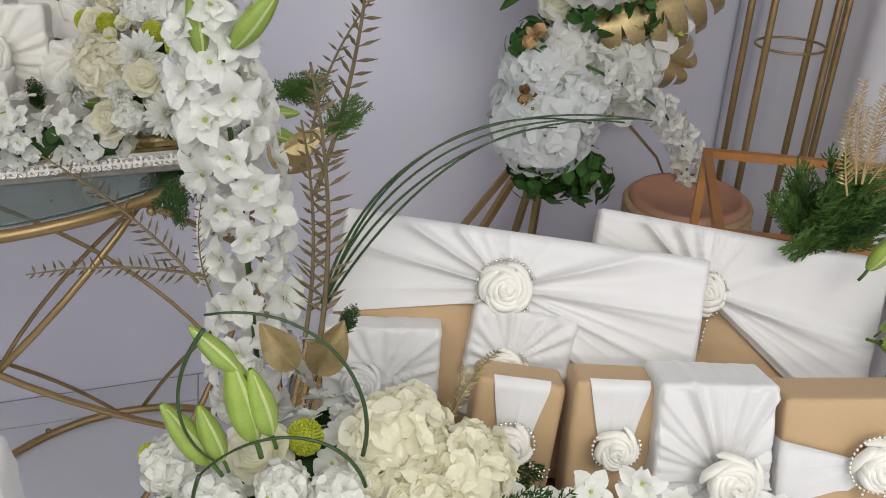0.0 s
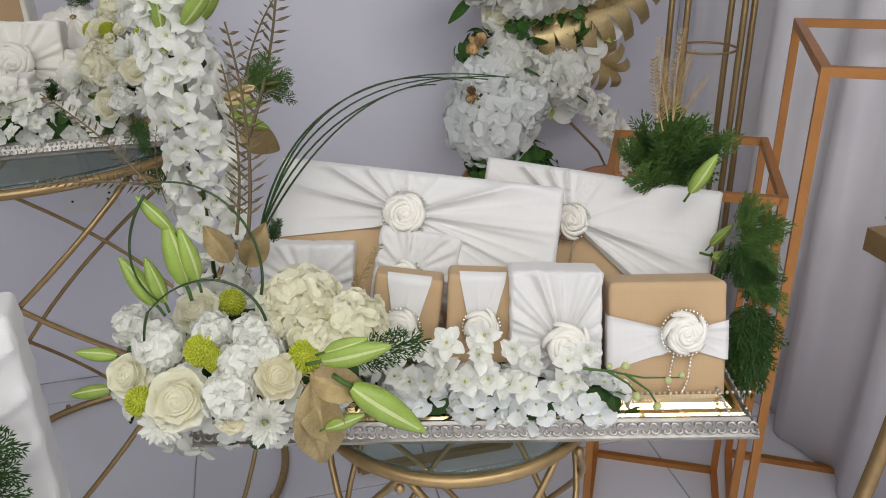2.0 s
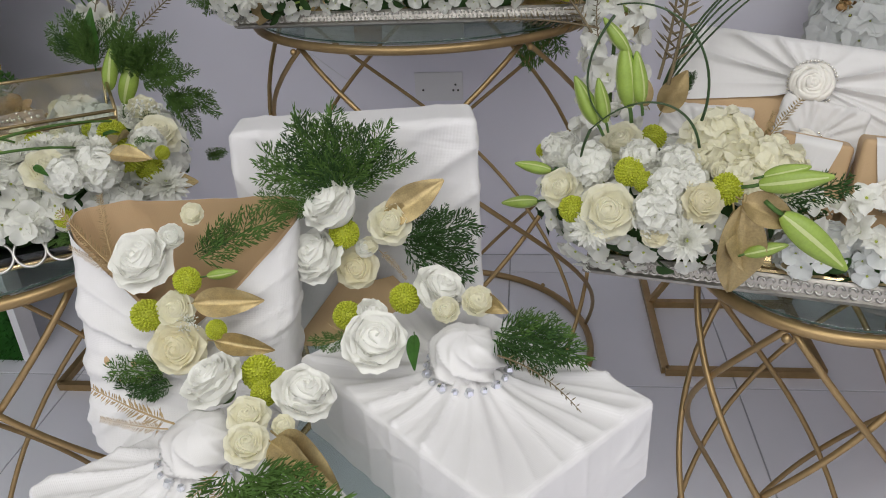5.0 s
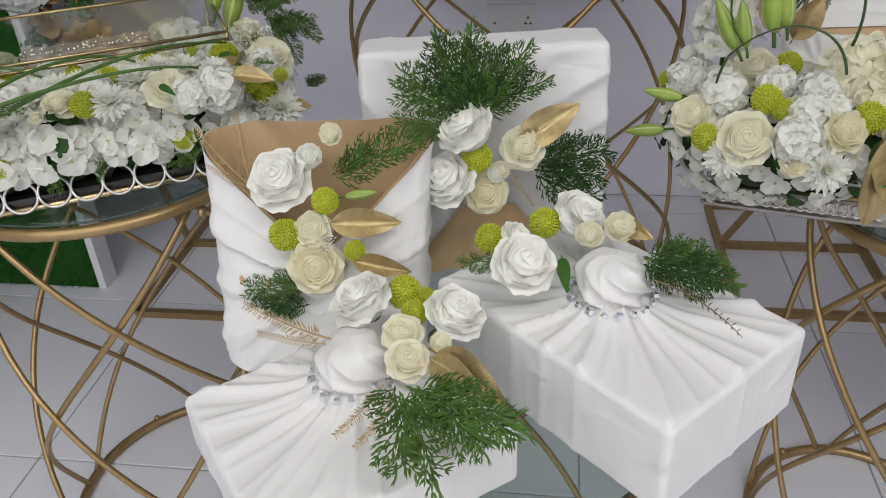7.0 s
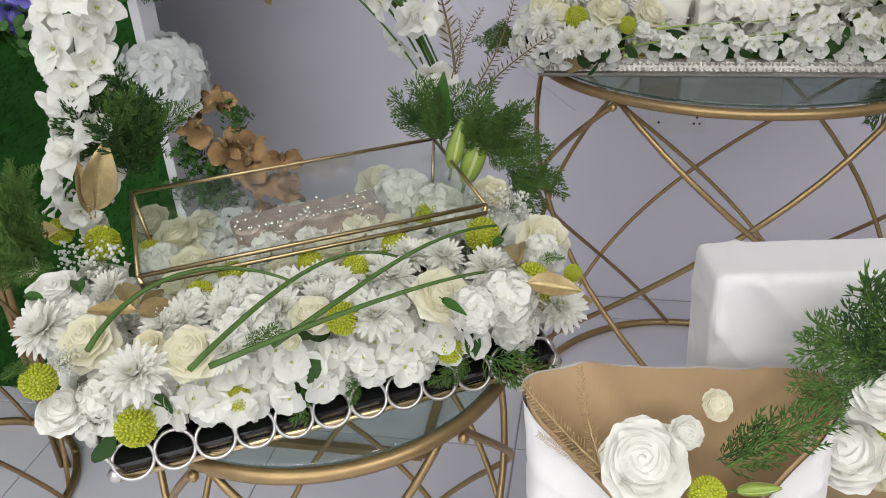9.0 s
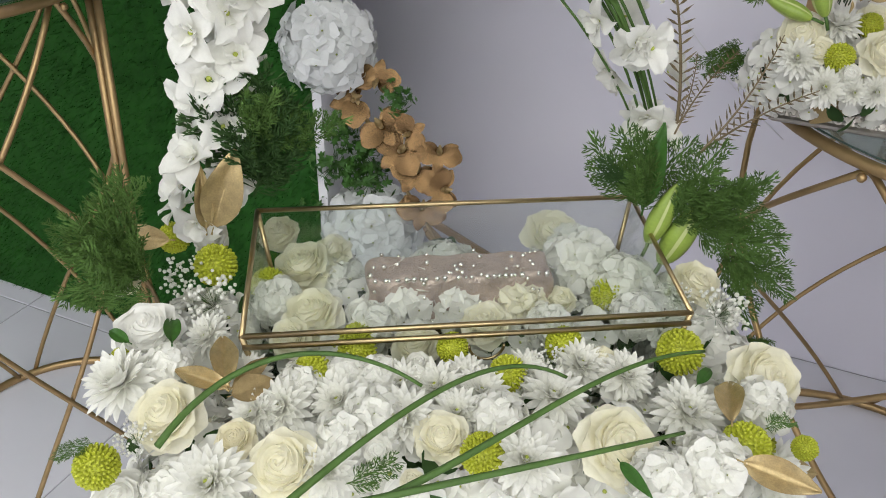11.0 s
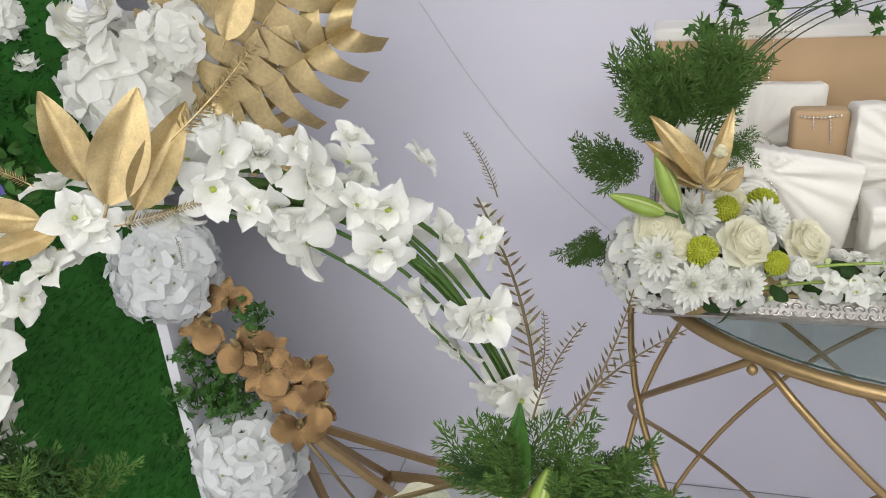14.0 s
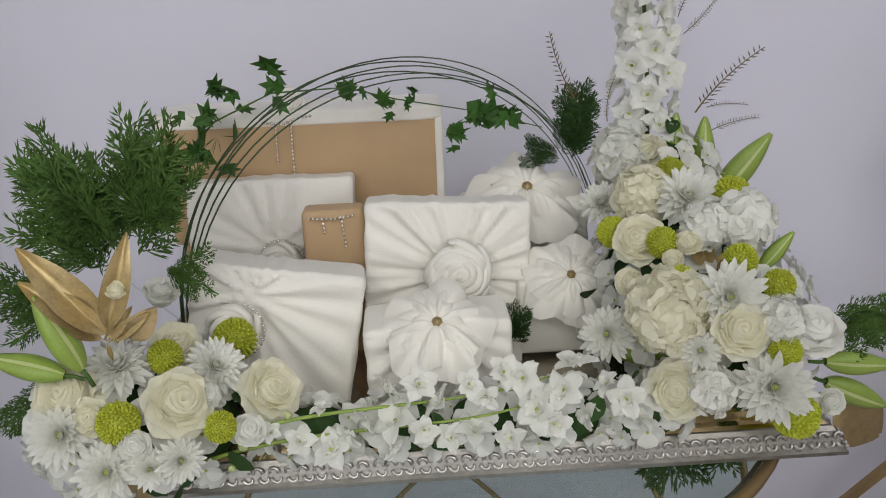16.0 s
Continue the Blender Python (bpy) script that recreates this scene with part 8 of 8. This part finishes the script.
bloom(fl_, "foliage", 2.75, 3.08, 1.006, 0.0734, -0.304, -0.883, 0.357)
bloom(fl_, "foliage", 2.858, 3.08, 1.085, 0.0878, -0.217, -0.881, 0.42)
bloom(fl_, "hydrangea", 2.827, 3.08, 0.985, 0.0669, -0.242, -0.907, 0.344)
bloom(fl_, "hydrangea", 2.996, 3.08, 1.177, 0.0730, -0.17, -0.879, 0.445)
bloom(fl_, "hydrangea", 2.754, 3.08, 1.19, 0.0708, -0.276, -0.858, 0.434)
bloom(fl_, "floret", 2.906, 3.08, 0.933, 0.0454, -0.166, -0.938, 0.304)
bloom(fl_, "foliage", 2.999, 3.08, 1.061, 0.0746, -0.132, -0.902, 0.41)
bloom(fl_, "gold_orchid", 2.739, 3.02, 0.894, 0.0321, -0.337, -0.92, 0.199)
bloom(fl_, "gold_orchid", 2.716, 3.02, 0.911, 0.0232, -0.362, -0.904, 0.225)
bloom(fl_, "gold_orchid", 2.734, 3.02, 1.033, 0.0312, -0.322, -0.867, 0.381)
blade(fl_, "monstera_leaf", 2.889, 3.08, 1.054, 3.221, 3.08, 1.15, (-0.319, -0.931, 0.178))
blade(fl_, "monstera_leaf", 2.936, 3.08, 1.036, 3.153, 3.08, 0.912, (-0.338, -0.923, 0.185))
blade(fl_, "monstera_leaf", 2.951, 3.08, 1.093, 3.053, 3.08, 1.325, (-0.346, -0.925, 0.159))
blade(fl_, "gold_leaf", 2.768, 3.08, 1.147, 2.597, 3.08, 1.238, (-0.269, -0.953, 0.138))
blade(fl_, "gold_leaf", 2.754, 3.08, 1.19, 2.642, 3.08, 1.301, (-0.264, -0.957, 0.118))
blade(fl_, "monstera_leaf", 2.997, 3.08, 1.148, 3.199, 3.08, 1.237, (-0.366, -0.921, 0.133))
blade(fl_, "green_leaf", 2.738, 3.08, 1.135, 2.677, 3.08, 1.076, (-0.256, -0.956, 0.144))
spike(fl_, [(2.854, 3.02, 0.966), (2.963, 3.02, 0.911), (3.063, 3.02, 0.84), (3.135, 3.02, 0.737), (3.158, 3.02, 0.634)], 0.035, 0.025, 46, 0.024, 15)
part("stalk", strands_shape([[(2.874, 3.08, 0.951), (2.989, 3.08, 0.816), (3.094, 3.08, 0.706), (3.192, 3.08, 0.519)]], 0.005).mesh("stalk", BRONZE_LEAF), fl_, fl_.matrix_world.inverted(), "gold painted stalk")
fm = thing("flower_spray", pose(1.57, 1.7, 0.8), "white peonies, pompons and gold leaves on a cloth bag", "flowers", "flower arrangements")
bloom(fm, "peony", 1.538, 1.770, 0.897, 0.0385, 0.189, -0.794, 0.578)
bloom(fm, "rosebud", 1.571, 1.785, 0.921, 0.0199, 0.238, -0.766, 0.597)
bloom(fm, "rosebud", 1.595, 1.798, 0.943, 0.0183, 0.263, -0.749, 0.608)
bloom(fm, "rose", 1.578, 1.742, 0.850, 0.0234, 0.232, -0.837, 0.496)
bloom(fm, "ivory_rose", 1.582, 1.720, 0.813, 0.0333, 0.227, -0.881, 0.416)
bloom(fm, "pompon", 1.591, 1.759, 0.878, 0.0165, 0.258, -0.798, 0.544)
bloom(fm, "pompon", 1.545, 1.738, 0.844, 0.0195, 0.171, -0.857, 0.487)
bloom(fm, "pompon", 1.627, 1.730, 0.831, 0.0124, 0.305, -0.834, 0.46)
bloom(fm, "baby_breath", 1.594, 1.733, 0.835, 0.0148, 0.256, -0.848, 0.464)
blade(fm, "gold_leaf", 1.599, 1.746, 0.856, 1.677, 1.748, 0.859, (0.257, -0.824, 0.504))
blade(fm, "gold_leaf", 1.625, 1.724, 0.820, 1.691, 1.719, 0.812, (0.234, -0.803, 0.548))
blade(fm, "lily_bud", 1.615, 1.762, 0.883, 1.650, 1.766, 0.889, (0.237, -0.847, 0.476))
blade(fm, "conifer_spray", 1.604, 1.771, 0.898, 1.682, 1.803, 0.951, (0.246, -0.855, 0.456))
blade(fm, "dark_conifer_spray", 1.597, 1.774, 0.903, 1.643, 1.790, 0.929, (0.253, -0.857, 0.45))
blade(fm, "conifer_spray", 1.566, 1.705, 0.786, 1.495, 1.709, 0.794, (0.298, -0.763, 0.574))
blade(fm, "dark_conifer_spray", 1.568, 1.705, 0.778, 1.500, 1.705, 0.759, (0.295, -0.759, 0.58))
blade(fm, "conifer_spray", 1.576, 1.705, 0.786, 1.535, 1.716, 0.807, (0.288, -0.765, 0.576))
blade(fm, "straw_sprig", 1.517, 1.760, 0.881, 1.424, 1.796, 0.940, (0.338, -0.819, 0.464))
blade(fm, "straw_sprig", 1.503, 1.767, 0.891, 1.473, 1.809, 0.961, (0.351, -0.821, 0.449))
blade(fm, "straw_sprig", 1.510, 1.763, 0.885, 1.444, 1.775, 0.906, (0.345, -0.82, 0.457))
blade(fm, "dark_conifer_spray", 1.574, 1.705, 0.771, 1.519, 1.705, 0.752, (0.287, -0.757, 0.587))
fn = thing("flower_spray", pose(1.68, 1.56, 0.77), "white peonies, roses and conifer on a flat white box", "flowers", "flower arrangements")
bloom(fn, "peony", 1.656, 1.641, 0.825, 0.0347, 0.053, -0.346, 0.937)
bloom(fn, "peony", 1.754, 1.624, 0.825, 0.0335, 0.296, -0.406, 0.865)
bloom(fn, "rose", 1.707, 1.591, 0.825, 0.0220, 0.189, -0.461, 0.867)
bloom(fn, "rose", 1.719, 1.551, 0.825, 0.0230, 0.203, -0.548, 0.812)
bloom(fn, "rosebud", 1.746, 1.578, 0.825, 0.0154, 0.266, -0.496, 0.827)
bloom(fn, "pompon", 1.697, 1.661, 0.825, 0.0193, 0.173, -0.305, 0.936)
bloom(fn, "pompon", 1.713, 1.626, 0.825, 0.0142, 0.212, -0.379, 0.901)
bloom(fn, "pompon", 1.72, 1.653, 0.825, 0.0112, 0.231, -0.329, 0.916)
blade(fn, "gold_leaf", 1.745, 1.563, 0.825, 1.808, 1.504, 0.825, (0.121, -0.746, 0.655))
blade(fn, "gold_leaf", 1.741, 1.555, 0.825, 1.79, 1.51, 0.825, (0.127, -0.74, 0.66))
blade(fn, "conifer_spray", 1.722, 1.517, 0.825, 1.816, 1.457, 0.825, (0.159, -0.712, 0.684))
blade(fn, "conifer_spray", 1.718, 1.51, 0.825, 1.771, 1.426, 0.825, (0.166, -0.706, 0.689))
blade(fn, "conifer_spray", 1.732, 1.518, 0.825, 1.795, 1.444, 0.825, (0.145, -0.714, 0.685))
blade(fn, "conifer_spray", 1.713, 1.517, 0.825, 1.729, 1.422, 0.825, (0.172, -0.71, 0.683))
blade(fn, "straw_sprig", 1.703, 1.516, 0.825, 1.681, 1.445, 0.825, (0.186, -0.708, 0.682))
blade(fn, "straw_sprig", 1.638, 1.577, 0.825, 1.532, 1.611, 0.825, (0.258, -0.734, 0.629))
blade(fn, "straw_sprig", 1.635, 1.569, 0.825, 1.564, 1.571, 0.825, (0.264, -0.728, 0.633))
blade(fn, "straw_sprig", 1.715, 1.503, 0.825, 1.701, 1.435, 0.825, (0.171, -0.7, 0.693))
blade(fn, "conifer_spray", 1.727, 1.514, 0.825, 1.819, 1.487, 0.825, (0.153, -0.71, 0.687))
fo = thing("flower_spray", pose(1.77, 1.88, 0.8), "white peonies, conifer and a gold leaf on an upright box", "flowers", "flower arrangements")
bloom(fo, "peony", 1.746, 1.851, 0.929, 0.0405, -0.024, -0.849, 0.527)
bloom(fo, "peony", 1.724, 1.843, 0.864, 0.0391, -0.066, -0.898, 0.436)
bloom(fo, "rose", 1.811, 1.864, 0.900, 0.0279, 0.093, -0.867, 0.49)
bloom(fo, "ivory_rose", 1.767, 1.851, 0.844, 0.0273, 0.006, -0.919, 0.394)
bloom(fo, "rosebud", 1.779, 1.855, 0.870, 0.0162, 0.029, -0.899, 0.436)
bloom(fo, "pompon", 1.756, 1.851, 0.892, 0.0193, -0.013, -0.88, 0.474)
bloom(fo, "rosebud", 1.785, 1.857, 0.873, 0.0148, 0.042, -0.896, 0.441)
blade(fo, "gold_leaf", 1.805, 1.863, 0.904, 1.876, 1.882, 0.949, (0.028, -0.904, 0.426))
blade(fo, "gold_leaf", 1.801, 1.862, 0.901, 1.853, 1.875, 0.921, (0.033, -0.903, 0.429))
blade(fo, "conifer_spray", 1.750, 1.853, 0.947, 1.677, 1.839, 1.006, (0.089, -0.916, 0.39))
blade(fo, "conifer_spray", 1.756, 1.854, 0.950, 1.727, 1.852, 1.040, (0.082, -0.918, 0.387))
blade(fo, "conifer_spray", 1.759, 1.855, 0.950, 1.763, 1.861, 1.040, (0.079, -0.919, 0.387))
blade(fo, "conifer_spray", 1.762, 1.856, 0.949, 1.800, 1.868, 1.028, (0.076, -0.919, 0.388))
blade(fo, "conifer_spray", 1.766, 1.856, 0.946, 1.828, 1.873, 0.994, (0.071, -0.918, 0.39))
blade(fo, "dark_conifer_spray", 1.756, 1.854, 0.947, 1.744, 1.856, 1.026, (0.082, -0.917, 0.39))
blade(fo, "dark_conifer_spray", 1.762, 1.856, 0.946, 1.781, 1.864, 1.023, (0.075, -0.918, 0.39))
blade(fo, "conifer_spray", 1.753, 1.853, 0.947, 1.670, 1.837, 0.987, (0.085, -0.917, 0.39))
blade(fo, "dark_conifer_spray", 1.822, 1.865, 0.877, 1.914, 1.887, 0.891, (0.01, -0.894, 0.448))
blade(fo, "dark_conifer_spray", 1.822, 1.865, 0.870, 1.910, 1.884, 0.855, (0.01, -0.891, 0.454))
blade(fo, "dark_conifer_spray", 1.825, 1.866, 0.862, 1.906, 1.881, 0.817, (0.007, -0.888, 0.46))
blade(fo, "dark_conifer_spray", 1.822, 1.865, 0.877, 1.880, 1.880, 0.908, (0.01, -0.894, 0.448))
blade(fo, "conifer_spray", 1.724, 1.846, 0.935, 1.664, 1.834, 0.951, (0.117, -0.908, 0.403))
blade(fo, "conifer_spray", 1.730, 1.847, 0.928, 1.679, 1.836, 0.932, (0.11, -0.906, 0.409))
blade(fo, "dark_conifer_spray", 1.756, 1.854, 0.945, 1.701, 1.845, 1.010, (0.082, -0.916, 0.392))
blade(fo, "dark_conifer_spray", 1.766, 1.856, 0.944, 1.812, 1.870, 1.002, (0.071, -0.917, 0.392))
blade(fo, "straw_sprig", 1.795, 1.859, 0.865, 1.830, 1.865, 0.824, (0.038, -0.887, 0.46))
blade(fo, "dark_conifer_spray", 1.759, 1.855, 0.946, 1.714, 1.849, 1.028, (0.079, -0.917, 0.391))
fp = thing("flower_spray", pose(1.84, 1.75, 0.81), "white peonies and conifer beside the knot of a white box", "flowers", "flower arrangements")
bloom(fp, "peony", 1.821, 1.674, 0.855, 0.0364, -0.09, -0.721, 0.687)
bloom(fp, "peony", 1.876, 1.777, 0.855, 0.0353, 0.036, -0.529, 0.848)
bloom(fp, "rosebud", 1.922, 1.757, 0.855, 0.0248, 0.152, -0.593, 0.791)
bloom(fp, "peony", 1.808, 1.727, 0.855, 0.0211, -0.147, -0.649, 0.746)
bloom(fp, "pompon", 1.782, 1.726, 0.855, 0.0170, -0.191, -0.651, 0.735)
bloom(fp, "pompon", 1.84, 1.763, 0.855, 0.0181, -0.084, -0.566, 0.82)
bloom(fp, "rosebud", 1.889, 1.738, 0.855, 0.0210, 0.063, -0.629, 0.775)
blade(fp, "conifer_spray", 1.942, 1.694, 0.855, 2.035, 1.686, 0.855, (-0.136, -0.826, 0.547))
blade(fp, "dark_conifer_spray", 1.941, 1.685, 0.855, 1.997, 1.643, 0.855, (-0.136, -0.823, 0.552))
blade(fp, "conifer_spray", 1.948, 1.705, 0.855, 2.02, 1.72, 0.855, (-0.141, -0.829, 0.54))
blade(fp, "bronze_sprig", 1.948, 1.657, 0.855, 2.035, 1.616, 0.855, (-0.149, -0.81, 0.568))
blade(fp, "gold_leaf", 1.92, 1.768, 0.855, 1.954, 1.737, 0.855, (-0.101, -0.855, 0.509))
blade(fp, "conifer_spray", 1.799, 1.685, 0.855, 1.758, 1.667, 0.855, (0.041, -0.83, 0.557))
blade(fp, "straw_sprig", 1.793, 1.684, 0.855, 1.764, 1.703, 0.855, (0.049, -0.829, 0.557))
blade(fp, "green_leaf", 1.86, 1.689, 0.855, 1.864, 1.642, 0.855, (-0.035, -0.831, 0.555))
blade(fp, "dark_conifer_spray", 1.942, 1.699, 0.855, 2.02, 1.662, 0.855, (-0.135, -0.828, 0.544))
fq = thing("flower_arrangement", pose(0.05, 2.37, 1.08), "purple and white flowers with green leaves on a table", "flowers", "flower arrangements")
bloom(fq, "purple_rose", 0.537, 2.470, 1.168, 0.0423, 0.732, -0.548, 0.405)
bloom(fq, "purple_rose", 0.550, 2.470, 1.104, 0.0273, 0.726, -0.543, 0.422)
bloom(fq, "foliage", 0.519, 2.470, 1.100, 0.0553, 0.733, -0.533, 0.422)
bloom(fq, "foliage", 0.439, 2.470, 1.129, 0.0744, 0.748, -0.516, 0.417)
bloom(fq, "purple_rose", 0.453, 2.470, 1.160, 0.0425, 0.747, -0.523, 0.411)
bloom(fq, "hydrangea", 0.508, 2.470, 1.219, 0.0403, 0.74, -0.546, 0.392)
bloom(fq, "foliage", 0.624, 2.470, 1.197, 0.0393, 0.711, -0.582, 0.394)
bloom(fq, "purple_rose", 0.496, 2.470, 1.118, 0.0306, 0.739, -0.529, 0.418)
filler(fq, 0.24, 2.42, 1.13, 0.25, 0.10, 0.07, 110, 0.018, 90, PURPLE)
fr = thing("flower_arrangement", pose(3.3, 1.7, 0.94), "magenta and white flowers with green leaves on a side table", "flowers", "flower arrangements")
bloom(fr, "star_floret", 3.27, 2.183, 0.88, 0.0327, -0.792, -0.281, 0.542)
bloom(fr, "magenta_flower", 3.27, 2.169, 0.944, 0.0358, -0.788, -0.274, 0.551)
bloom(fr, "foliage", 3.27, 2.158, 0.851, 0.0558, -0.8, -0.274, 0.533)
bloom(fr, "star_floret", 3.27, 2.152, 0.853, 0.0263, -0.802, -0.272, 0.532)
bloom(fr, "foliage", 3.27, 2.149, 0.919, 0.0594, -0.795, -0.266, 0.545)
bloom(fr, "foliage", 3.27, 2.158, 0.795, 0.0412, -0.803, -0.284, 0.524)

# ---- floor tiles, laid with thin joints ----
TS, GAP = 0.60, 0.004


def tile_shape(x0, x1, y0, y1):
    """A floor tile with a fine bevel."""
    b = 0.002
    v = [(x, y, z) for z, e in ((-0.008, 0), (-0.001, 0), (0, b)) for x, y in ((x0 + e, y0 + e), (x1 - e, y0 + e), (x1 - e, y1 - e), (x0 + e, y1 - e))]
    return Shape().add(v, grid_faces(4, 3, True) + [(8, 9, 10, 11)]).mesh("tile", TILE, smooth=False)


a = (TS - GAP) / 2
OX, OY = 0.42, 2.42
EAST, NORTH = OX + 4.5 * TS, OY + 1.5 * TS
cut_x, cut_y = WALL_X + 0.10 - EAST - GAP, WALL_Y - NORTH - GAP
whole, east_cut = tile_shape(-a, a, -a, a), tile_shape(0, cut_x, -a, a)
north_cut, corner_cut = tile_shape(-a, a, 0, cut_y), tile_shape(0, cut_x, 0, cut_y)
for i in range(-5, 5):
    for j in range(-8, 2):
        part("tile", whole, floor, pose(OX + TS * i, OY + TS * j, 0))
    part("tile", north_cut, floor, pose(OX + TS * i, NORTH + GAP / 2, 0))
for j in range(-8, 2):
    part("tile", east_cut, floor, pose(EAST + GAP / 2, OY + TS * j, 0))
part("tile", corner_cut, floor, pose(EAST + GAP / 2, NORTH + GAP / 2, 0))
